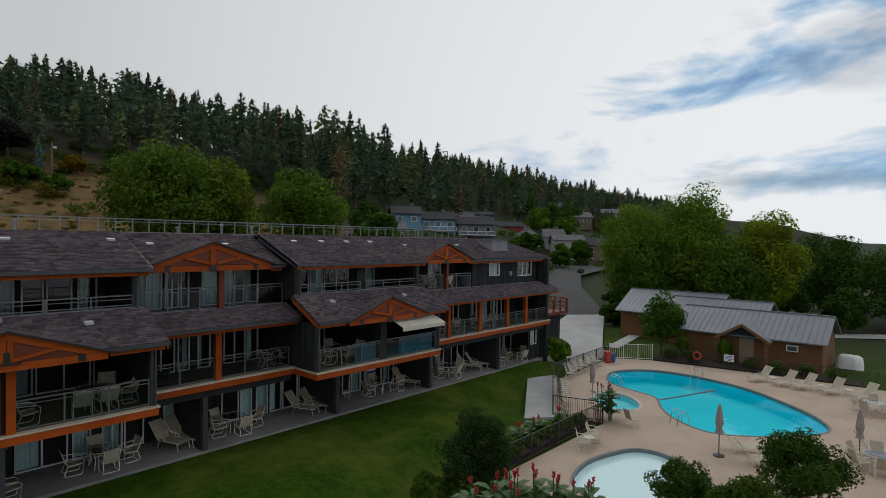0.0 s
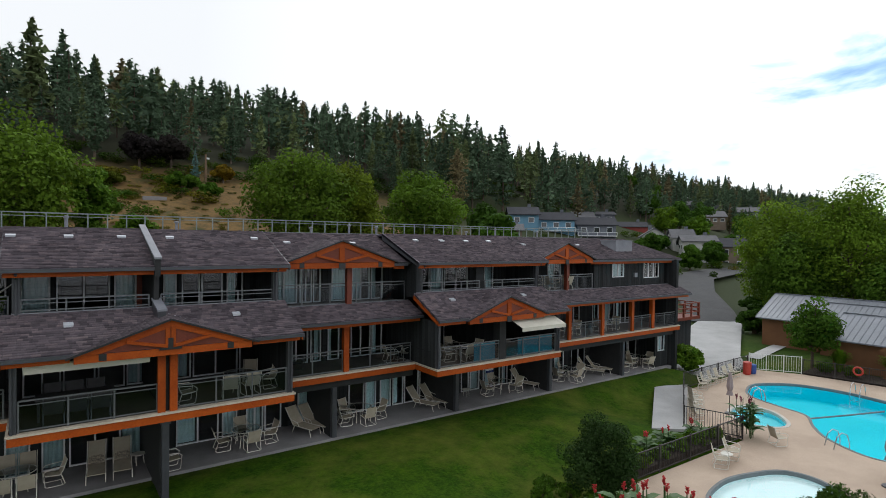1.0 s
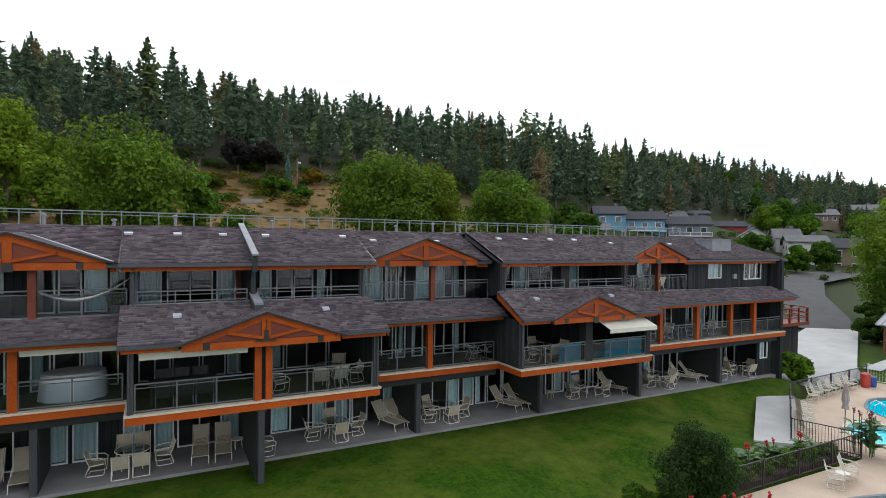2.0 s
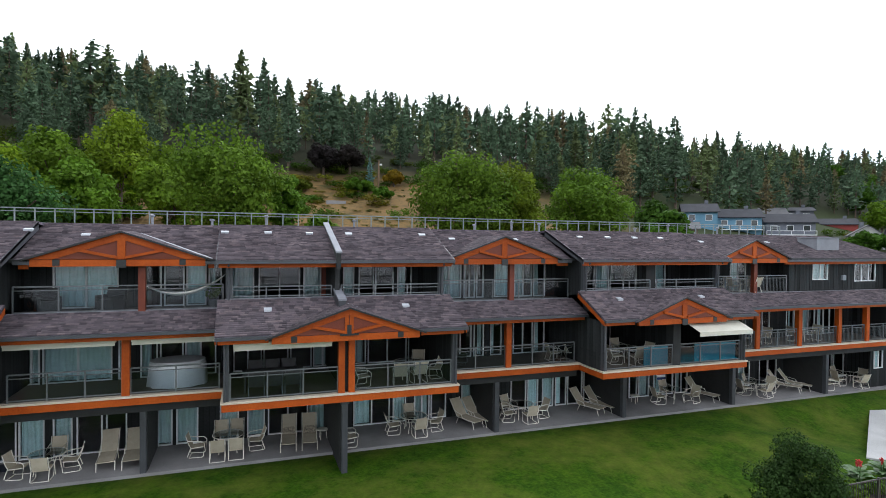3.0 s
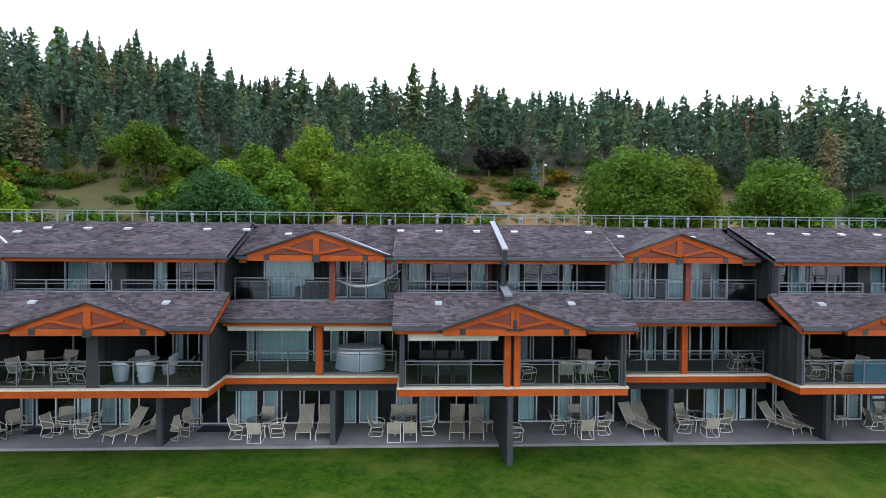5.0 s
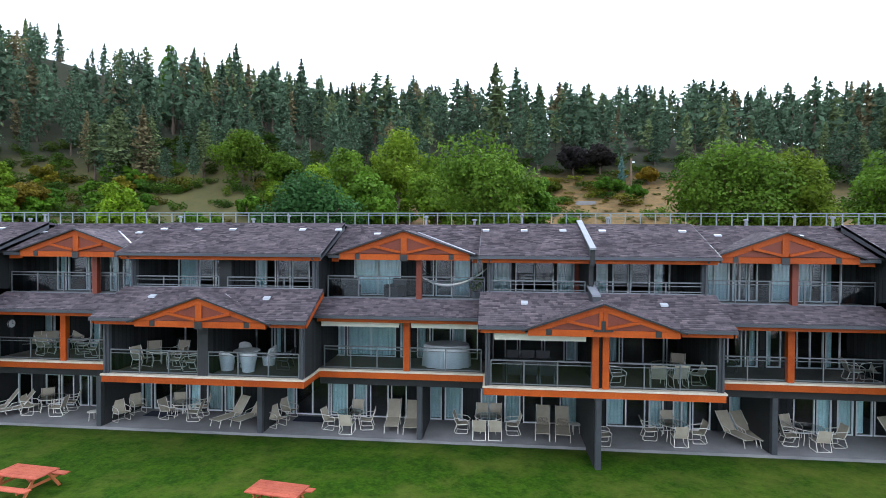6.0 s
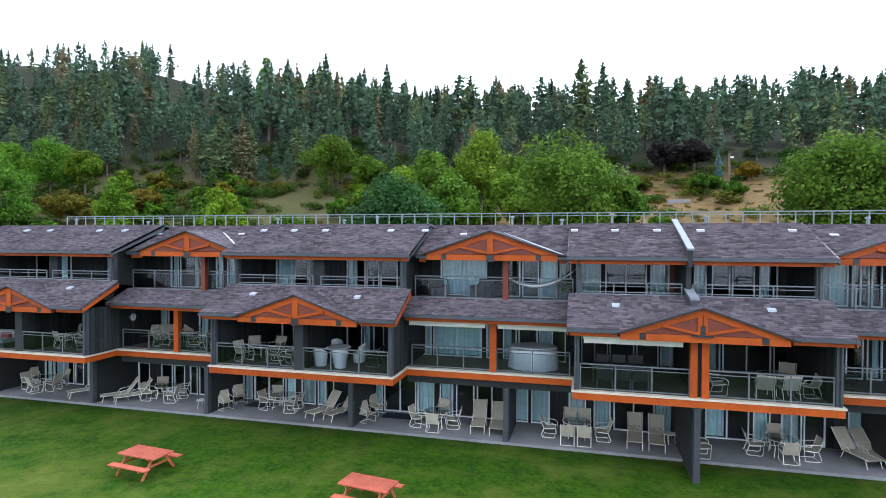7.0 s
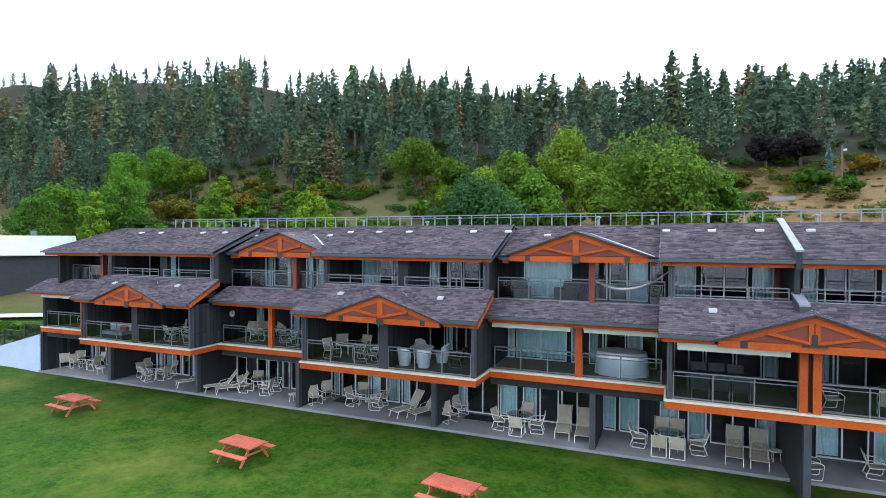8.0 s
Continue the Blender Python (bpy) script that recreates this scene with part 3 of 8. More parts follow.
UP_Y, UP_SLOPE = 23.45, 0.41
GABLES = {1: (-22.3, -16.75, -19.52), 2: (-7.15, -1.46, -4.3), 3: (8.6, 14.06, 11.25), 4: (24.1, 29.0, 26.5)}
for k, (x0, x1) in enumerate(RECESSES):
    # skirt roof over the first floor
    zs = 5.5
    sloped(x0 + (0 if k else -0.45), x1 + (0.5 if k == 4 else 0), 22.45, zs, Y_UP_RECESS - 0.05, zs + (Y_UP_RECESS - 22.5) * 0.42)
    eave(x0 + (0.02 if k else -0.45), x1 - 0.02 + (0.5 if k == 4 else 0), 22.45, zs)
    bpart("soffit", boxes((x0, x1, 22.8, 26.0, 5.34, 5.4)), M_SIDING_PLAIN)
    bpart("balcony_floor", boxes((x0 + 0.01, x1 - 0.01, Y_UP_RECESS, 25.5, 5.8, 6.02)), M_DECK)
    bpart("balcony_edge", boxes((x0 + 0.01, x1 - 0.01, Y_UP_RECESS - 0.08, Y_UP_RECESS - 0.001, 5.72, 6.1)), M_CAP, "grey balcony edge")
    if k == 0:
        up0, up1 = -36.9, x1
    elif k == 4:
        up0, up1 = x0, 29.9
    else:
        up0, up1 = x0, x1
    railing((up0 + 0.15, Y_UP_RECESS + 0.1), (up1 - 0.15, Y_UP_RECESS + 0.1), 6.04, 1.0, 1.4, panes=k not in (0, 4), bars=k in (0, 4), label="grey metal balcony railing")
    if k in GABLES:
        g0, g1, gc = GABLES[k]
        truss(g0, g1, gc, UP_Y - 0.1, 7.8, 9.02)
        dormer_roof(g0, g1, gc, UP_Y - 0.1, 8.0, 9.0, UP_SLOPE, UP_Y, Z_EAVE)
        px = gc + 0.6
        bpart("timber_post", boxes((px - 0.12, px + 0.12, UP_Y + 0.3, UP_Y + 0.54, 6.03, 7.8)), M_TIMBER_RED, "reddish brown timber post")
        eave(x0 + 0.35, x1 - 0.35 if k != 4 else x1, UP_Y, Z_EAVE, (g0, g1))
        sloped(x0 + 0.3, x1 - 0.3 if k != 4 else 36.9, UP_Y, Z_EAVE, 26.9, Z_RIDGE - 0.03)
    else:
        px = -33.4
        bpart("timber_post", boxes((px - 0.12, px + 0.12, 23.55, 23.8, 6.03, 7.8)), M_TIMBER_RED, "reddish brown timber post")
        hip = [(-37.6, 22.6, Z_EAVE), (x1 - 0.3, 22.6, Z_EAVE), (x1 - 0.3, 26.0, Z_RIDGE), (-34.6, 26.0, Z_RIDGE)]
        shingles(bpart("roof", sheet(hip), M_SHINGLE, "shingle hip roof slope"), hip)
        hip = [(-37.6, 22.6, Z_EAVE), (-34.6, 26.0, Z_RIDGE), (-34.6, 34.3, Z_RIDGE), (-37.6, 34.8, Z_EAVE)]
        shingles(bpart("roof", sheet(hip), M_SHINGLE, "shingle hip roof slope"), hip)
        eave(-37.6, x1 - 0.35, 22.6, Z_EAVE)
    # first-floor railing and posts
    posts = {0: [-34.6], 1: [-19.97], 2: [-4.12], 3: [11.41], 4: [26.6, 29.8, 33.0, 35.4]}[k]
    edges = [x0 + 0.1] + posts + [x1 - 0.1]
    for x in posts:
        bpart("timber_post", boxes((x - 0.13, x + 0.13, Y_RECESS + 0.08, Y_RECESS + 0.34, 3.061, 5.34)), M_TIMBER, "orange stained timber post")
    for a, b in zip(edges, edges[1:]):
        railing((a + 0.14, Y_RECESS + 0.22), (b - 0.14, Y_RECESS + 0.22), 3.06, 0.98, 1.3, bars=k == 4, panes=k != 4)
# right end: hip, solid top-floor wall
hip = [(36.9, UP_Y, Z_EAVE), (39.3, UP_Y, Z_EAVE), (36.9, 26.9, Z_RIDGE - 0.03)]
shingles(bpart("roof", sheet(hip), M_SHINGLE, "shingle hip roof slope"), hip)
hip = [(39.3, UP_Y, Z_EAVE), (39.3, 34.6, Z_EAVE), (36.9, 34.3, Z_RIDGE - 0.03), (36.9, 26.9, Z_RIDGE - 0.03)]
shingles(bpart("roof", sheet(hip), M_SHINGLE, "shingle hip roof slope"), hip)
eave(38.3, 39.3, UP_Y, Z_EAVE)

# parapet wall that divides the roof
fw = bmesh.new()
prism(fw, [(3.4, 22.3, 7.7), (3.4, 22.3, 8.35), (3.4, 26.2, 9.56), (3.4, 26.2, 8.9)], (0.18, 0, 0))
box(fw, 3.402, 3.578, 22.62, 25.5, 6.0, 8.0)
bpart("divider_wall", fw, M_SIDING_PLAIN, "dark dividing wall")
bpart("wall_cap", prism(bmesh.new(), [(3.37, 22.22, 8.33), (3.37, 22.22, 8.40), (3.37, 26.25, 9.65), (3.37, 26.25, 9.58)], (0.24, 0, 0)), M_CAP, "grey metal wall cap")
fl = bmesh.new()
prism(fl, [(3.38, 21.5, 5.8), (3.38, 21.5, 6.55), (3.38, 22.8, 6.8), (3.38, 22.8, 5.8)], (0.26, 0, 0))
bpart("divider_wall", fl, M_GUTTER, "grey dividing wall")
bpart("wall_cap", prism(bmesh.new(), [(3.35, 21.45, 6.53), (3.35, 21.45, 6.6), (3.35, 22.85, 6.88), (3.35, 22.85, 6.81)], (0.32, 0, 0)), M_CAP, "grey metal wall cap")


# window walls with sliding doors
def glazing(a, b, y, z0, z1, panes=2, curtain=0.0, kind="sliding_door"):
    w = tagged(new(kind), "white-framed glass sliding door" if kind == "sliding_door" else "white-framed window")
    w.parent = building
    f = 0.055
    part("frame", boxes((a, a + f, y - 0.03, y + 0.06, z0, z1), (b - f, b, y - 0.03, y + 0.06, z0, z1), (a + f, b - f, y - 0.03, y + 0.06, z1 - f, z1), (a + f, b - f, y - 0.03, y + 0.06, z0, z0 + f),
                        *[(a + (b - a) * i / panes - 0.03, a + (b - a) * i / panes + 0.03, y - 0.025, y + 0.055, z0 + f, z1 - f) for i in range(1, panes)]), M_WHITE, w)
    for i in range(panes):
        l, r = a + (b - a) * i / panes + 0.03, a + (b - a) * (i + 1) / panes - 0.03
        g = part("pane", sheet_of_glass((l + 0.03, y + 0.015), (r - 0.03, y + 0.015), z0 + f, z1 - f), M_PANE, w)
        g.visible_shadow = False
    if curtain > 1:
        part("blind", boxes((a + 0.06, b - 0.06, y + 0.07, y + 0.085, z1 - 0.6, z1 - f)), M_CURTAIN, w, "pale roller blind drawn part way down")
    elif curtain:
        bm = bmesh.new()
        n = max(6, int((b - a) * abs(curtain) / 0.05))
        c0, c1 = (a + 0.05, a + (b - a) * curtain) if curtain > 0 else (b + (b - a) * curtain, b - 0.05)
        top, bot = [], []
        for i in range(n + 1):
            x = c0 + (c1 - c0) * i / n
            yy = y + 0.16 + 0.035 * math.sin(i * 1.9)
            top.append(bm.verts.new((x, yy, z1 - 0.02)))
            bot.append(bm.verts.new((x, yy, z0 + 0.06)))
        for i in range(n):
            bm.faces.new((bot[i], bot[i + 1], top[i + 1], top[i]))
        smooth(part("curtain", bm, M_CURTAIN, w, "pale grey-green hanging curtain"), 80)


# openings, storey by storey: from, to, panes, share of the width that a curtain covers (9: a roller blind)
ROWS = [[], [], []]
ROWS[0] += [(-38.13, -37.35, 2, 0.6), (-36.72, -35.69, 2, 0.5), (-31.87, -31.35, 1, 0.95), (-31.21, -29.68, 2, 0.6), (-29.59, -28.97, 1, 0), (-28.69, -27.99, 1, 0.95), (-25.11, -24.33, 1, 9), (-23.56, -22.79, 1, 9), (-22.7, -21.98, 1, 9), (-21.66, -21.16, 1, 9), (-21.07, -20.24, 1, 9), (-18.27, -17.71, 1, 0.95), (-17.59, -15.83, 2, 0), (-15.74, -15.13, 1, 0.95), (-14.78, -13.96, 1, 0.9), (-13.85, -12.92, 2, 0.5), (-11.04, -10.23, 1, 0.97)]
ROWS[0] += [(-10.17, -8.46, 2, 0), (-8.4, -7.53, 1, 0.97), (-7.25, -6.57, 1, 0.9), (-6.43, -5.51, 1, 0), (-5.39, -4.62, 1, 0), (-3.51, -2.91, 1, 0.95), (-2.77, -1.9, 1, 0.95), (-1.04, -0.26, 1, 0.9), (0.09, 0.84, 1, 0.95), (0.97, 3.58, 3, -0.3), (4.83, 6.59, 2, 0.45), (6.74, 7.41, 1, 0.9), (7.82, 8.62, 2, 0.9), (8.68, 9.49, 1, 0), (10.31, 11.0, 1, 0.9)]
ROWS[0] += [(13.07, 13.99, 1, 0), (14.06, 14.7, 1, 0.95), (14.94, 15.62, 1, 0.95), (15.73, 16.43, 1, 0.6), (16.49, 17.44, 1, 0), (17.51, 18.25, 1, 0), (20.51, 21.09, 1, 0), (21.18, 21.93, 1, 0.97), (22.21, 23.63, 2, 0.5), (23.8, 24.69, 2, 0.5), (28.59, 29.55, 2, 0.6), (30.33, 31.79, 2, 0), (35.62, 36.79, 2, 0.5), (36.9, 37.89, 1, 0)]
ROWS[1] += [(-38.0, -36.4, 2, 0), (-36.2, -35.0, 1, 0), (-33.49, -32.81, 1, 0.9), (-29.33, -28.35, 1, 0.95), (-28.25, -27.82, 1, 0), (-24.73, -23.02, 2, -0.4), (-22.93, -22.08, 1, 0), (-20.9, -19.88, 2, 0.5), (-18.63, -17.63, 1, 0), (-17.57, -16.55, 1, 0.95), (-16.49, -15.13, 2, 0), (-13.25, -12.25, 1, 0.95), (-12.13, -11.28, 1, 0), (-11.19, -10.11, 2, 0.3)]
ROWS[1] += [(-8.2, -7.62, 2, 0.9), (-7.54, -5.12, 2, 0.97), (-4.9, -4.49, 1, 0.5), (-4.1, -3.45, 1, 0.9), (-3.37, -2.47, 1, 0), (-2.41, -1.18, 2, 0.5), (-0.49, 0.7, 2, 0), (0.76, 1.83, 1, 0), (1.91, 2.86, 1, 0), (2.92, 3.79, 2, 0.95), (4.74, 5.37, 1, 0.8), (5.45, 7.35, 2, 0), (7.43, 8.52, 2, 0), (10.1, 10.74, 1, 0), (10.86, 11.42, 1, 0.9)]
ROWS[1] += [(11.78, 12.41, 1, 0.4), (13.06, 14.21, 2, 0), (14.28, 15.5, 2, 0.3), (19.01, 19.91, 1, 0), (19.99, 20.95, 1, 0.97), (24.01, 27.07, 2, 0), (27.86, 28.84, 2, 0.8), (29.66, 30.89, 2, 0), (32.29, 32.99, 1, 0.8), (33.59, 34.82, 2, 0.6), (35.04, 36.73, 3, 0.3)]
ROWS[2] += [(-35.72, -34.37, 2, 0.6), (-31.65, -30.22, 1, 0), (-30.13, -29.05, 1, 0.6), (-26.5, -25.25, 2, 0.7), (-22.29, -21.78, 1, 0.97), (-21.68, -20.66, 1, 0), (-20.6, -19.94, 1, 0), (-19.45, -18.99, 1, 0.9), (-18.76, -18.14, 1, 0.97), (-15.87, -14.87, 1, 0.9), (-14.81, -14.02, 1, 0), (-13.96, -13.32, 1, 0), (-11.91, -10.9, 2, 0.5)]
ROWS[2] += [(-10.84, -10.17, 1, 0), (-10.11, -9.22, 1, 0), (-7.05, -4.8, 2, 0.97), (-3.86, -3.24, 1, 0), (-3.16, -2.39, 1, 0), (-2.32, -1.55, 1, 0.97), (-1.47, -0.95, 1, 0.5), (-0.56, 0.35, 1, 0.97), (0.53, 2.28, 2, 0), (2.42, 3.2, 1, 0.97), (4.18, 4.69, 1, 0.97), (4.89, 5.61, 1, 0), (5.67, 6.55, 1, 0), (6.72, 7.42, 1, 0.6), (8.66, 9.96, 2, 0.97), (10.08, 10.7, 2, 0.3), (10.76, 11.15, 1, 0)]
ROWS[2] += [(11.73, 12.77, 1, 0.97), (12.84, 13.86, 2, 0.6), (13.93, 14.62, 1, 0.5), (16.87, 17.62, 1, 0.5), (17.69, 18.55, 1, 0.95), (18.63, 20.34, 2, 0), (20.95, 21.53, 1, 0), (21.61, 22.32, 1, 0.97), (25.14, 25.89, 1, 0.95), (27.05, 28.29, 2, 0.6)]
for level, (z0, z1, ztop) in enumerate(((0.0, 2.12, 2.74), (3.0, 5.08, 5.4), (6.03, 7.8, 7.95))):
    y = Y_GLASS[level]
    x, end = (X_LEFT + 0.02, X_RIGHT - 0.32) if level < 2 else (-36.78, 29.9)
    for a, b, n, c in ROWS[level]:
        bpart("wall_panel", boxes((x, a, y, y + 0.12, z0, ztop)), M_SIDING)
        bpart("wall_panel", boxes((a, b, y, y + 0.12, z1, ztop)), M_SIDING)
        glazing(a, b, y, z0 + 0.02, z1, n, c, "sliding_door" if n > 1 else "window")
        x = b
    bpart("wall_panel", boxes((x, end, y, y + 0.12, z0, ztop)), M_SIDING)
bpart("door", boxes((3.205, 3.4, 25.42, 25.49, 6.03, 7.7)), M_TIMBER_RED, "reddish brown wooden door")
# solid stretch of the top floor at the far end
YW = 23.95
sw = [(29.9, 31.8, YW, YW + 0.2, 5.9, 7.95), (31.8, 33.1, YW, YW + 0.2, 5.9, 6.74), (33.1, 35.4, YW, YW + 0.2, 5.9, 7.95), (35.4, 37.3, YW, YW + 0.2, 5.9, 6.6), (37.3, 38.0, YW, YW + 0.2, 5.9, 7.95),
      (31.8, 33.1, YW, YW + 0.2, 7.76, 7.95), (35.4, 37.3, YW, YW + 0.2, 7.76, 7.95), (29.9, 30.1, YW + 0.2, 25.5, 5.9, 7.95), (37.8, 38.0, YW + 0.2, 33.5, 5.9, 7.95)]
for piece in sw:
    bpart("wall_panel", boxes(piece), M_SIDING)
for i in range(20):
    bx = 30.0 + i * 0.4
    if not (31.7 < bx < 33.2 or 35.3 < bx < 37.4):
        bpart("batten", boxes((bx - 0.025, bx + 0.025, YW - 0.02, YW - 0.001, 6.15, 7.7)), M_SIDING_PLAIN)
glazing(31.8, 33.1, YW + 0.03, 6.74, 7.76, 2, 0.9, "window")
glazing(35.4, 37.3, YW + 0.03, 6.6, 7.76, 3, 0.0, "window")
glazing(36.95, 37.75, Y_SLAB + 0.3, 1.15, 2.5, 2, 0.6, "window")
bpart("wall_panel", boxes((36.7, 38.29, Y_SLAB + 0.33, Y_SLAB + 0.45, 0.0, 1.15), (36.7, 36.95, Y_SLAB + 0.33, Y_SLAB + 0.45, 1.15, 2.5), (37.75, 38.29, Y_SLAB + 0.33, Y_SLAB + 0.45, 1.15, 2.5), (36.7, 38.29, Y_SLAB + 0.33, Y_SLAB + 0.45, 2.5, 2.74)), M_SIDING)
bpart("meter_box", boxes((34.2, 34.5, YW - 0.12, YW - 0.001, 6.7, 7.0)), M_CAP, "small grey wall box")

# roof furniture
for i, x in enumerate(np.arange(-33.5, 36.5, 1.72)):
    if abs(x - 3.5) < 0.5:
        continue
    bay = any(a - 0.3 < x < b + 0.3 for a, b, _ in BAYS)
    y = 25.1 if bay else 25.7
    z = (Z_EAVE + 0.06 + (y - 22.45) * 0.392) if bay else Z_EAVE + (y - UP_Y) * 0.41
    if i % 5 == 3:
        continue
    bm = bmesh.new()
    prism(bm, [(x - 0.14, y - 0.12, z - 0.05), (x + 0.14, y - 0.12, z - 0.05), (x + 0.15, y - 0.14, z + 0.035), (x - 0.15, y - 0.14, z + 0.035)], (0, 0.20, 0.05))
    bpart("roof_vent", bm, M_FLASH, "pale metal roof vent")
for x0, x1, xc in BAYS:
    for x in (x0 + 1.5, x1 - 1.9):
        y = 22.15
        z = LOW_Z + (y - LOW_Y) * LOW_SLOPE
        bm = bmesh.new()
        prism(bm, [(x - 0.13, y - 0.13, z - 0.06), (x + 0.13, y - 0.13, z - 0.06), (x + 0.14, y - 0.14, z + 0.045), (x - 0.14, y - 0.14, z + 0.045)], (0, 0.22, 0.06))
        bpart("roof_vent", bm, M_FLASH, "pale metal roof vent")
rr = railing((-33.5, 29.2), (35.5, 29.2), 9.38, 0.72, 0.75, panes=False, label="galvanised roof-top safety rail", material=M_ROOFRAIL)
for i, x in enumerate((-31.0, -26.4, -24.8, -17.5, -13.0, -11.4, -3.9, -1.5, 0.9, 5.2, 11.5, 14.1, 15.4, 22.5, 24.3, 29.0)):
    bm = bmesh.new()
    h = (0.42, 0.3, 0.5)[i % 3]
    lathe(bm, [(0.06, 0), (0.06, h), (0.11, h + 0.01), (0.11, h + 0.08), (0.04, h + 0.1)], 10, (0, 0))
    o = bpart("vent_pipe", bm, M_CAP, "pale metal roof vent pipe")
    o.location = (x, 27.6 + (i % 2) * 0.8, 9.36)
bpart("chimney_box", boxes((33.0, 34.9, 24.6, 25.9, 8.3, 9.25), (32.95, 34.95, 24.55, 25.95, 9.251, 9.3)), M_CAP, "grey ribbed metal roof housing")

# ---- ground, hillside, forest ----
def smoothstep(a, b, x):
    t = np.clip((x - a) / (b - a), 0, 1)
    return t * t * (3 - 2 * t)


CREST_X = [-900, -330, -218, -119, -73, 0, 80, 190, 270, 420, 600, 1000, 1500]
CREST_Z = [85, 95, 84, 66, 58, 46, 45, 45, 43, 41, 40, 46, 18]


def hill(x, y):
    """Height of the land at x, y."""
    x, y = np.asarray(x, float), np.asarray(y, float)
    crest = np.interp(x, CREST_X, CREST_Z)
    low = np.interp(y, [34, 45, 70, 90, 107, 125], [-0.3, 1.5, 7.0, 13.2, 19.4, 24.0])
    low = np.where(x > 45, low * np.interp(x, [45, 110, 230, 400], [1.0, 0.78, 0.78, 0.6]), low)
    up = np.interp(y, [107, 190, 240, 500, 1500], [0, 1, 1.02, 0.85, 0.6])
    z = np.where(y < 107, low, low * (1 - np.minimum(up, 1)) + (crest - 3.0) * up)
    z = np.where(y > 107, np.maximum(z, low * 0.6), z)
    bumps = 2.2 * np.sin(x * 0.031 + 1.0) * np.sin(y * 0.043) + 1.1 * np.sin(x * 0.083 + y * 0.05)
    z = z + bumps * smoothstep(60, 130, y)
    # the lawn falls gently towards the pool and the open side
    fall = -0.76 * np.maximum(np.maximum(smoothstep(9, 18.5, x) * smoothstep(20, 14.5, y), smoothstep(22, 28, x) * smoothstep(23.2, 20, y)), smoothstep(37.5, 40, x))
    # the shore drops away to the lake behind the lawn
    fall = fall - 4.0 * smoothstep(-14, -24, y)
    return np.where(y < 34, -0.06 + fall, z + fall * smoothstep(60, 34, y))


def grid_mesh(name, xs, ys, material, drop=None):
    X, Y = np.meshgrid(xs, ys)
    Z = hill(X, Y)
    if drop is not None:
        Z = drop(X, Y, Z)
    v = np.stack([X, Y, Z], -1).reshape(-1, 3)
    n, m = len(xs), len(ys)
    i = np.arange((m - 1) * n).reshape(m - 1, n)[:, :-1].ravel()
    q = np.stack([i, i + 1, i + 1 + n, i + n], -1)
    me = raw_mesh(name, v, q, material)
    for p in me.polygons:
        p.use_smooth = True
    return new(name, me)


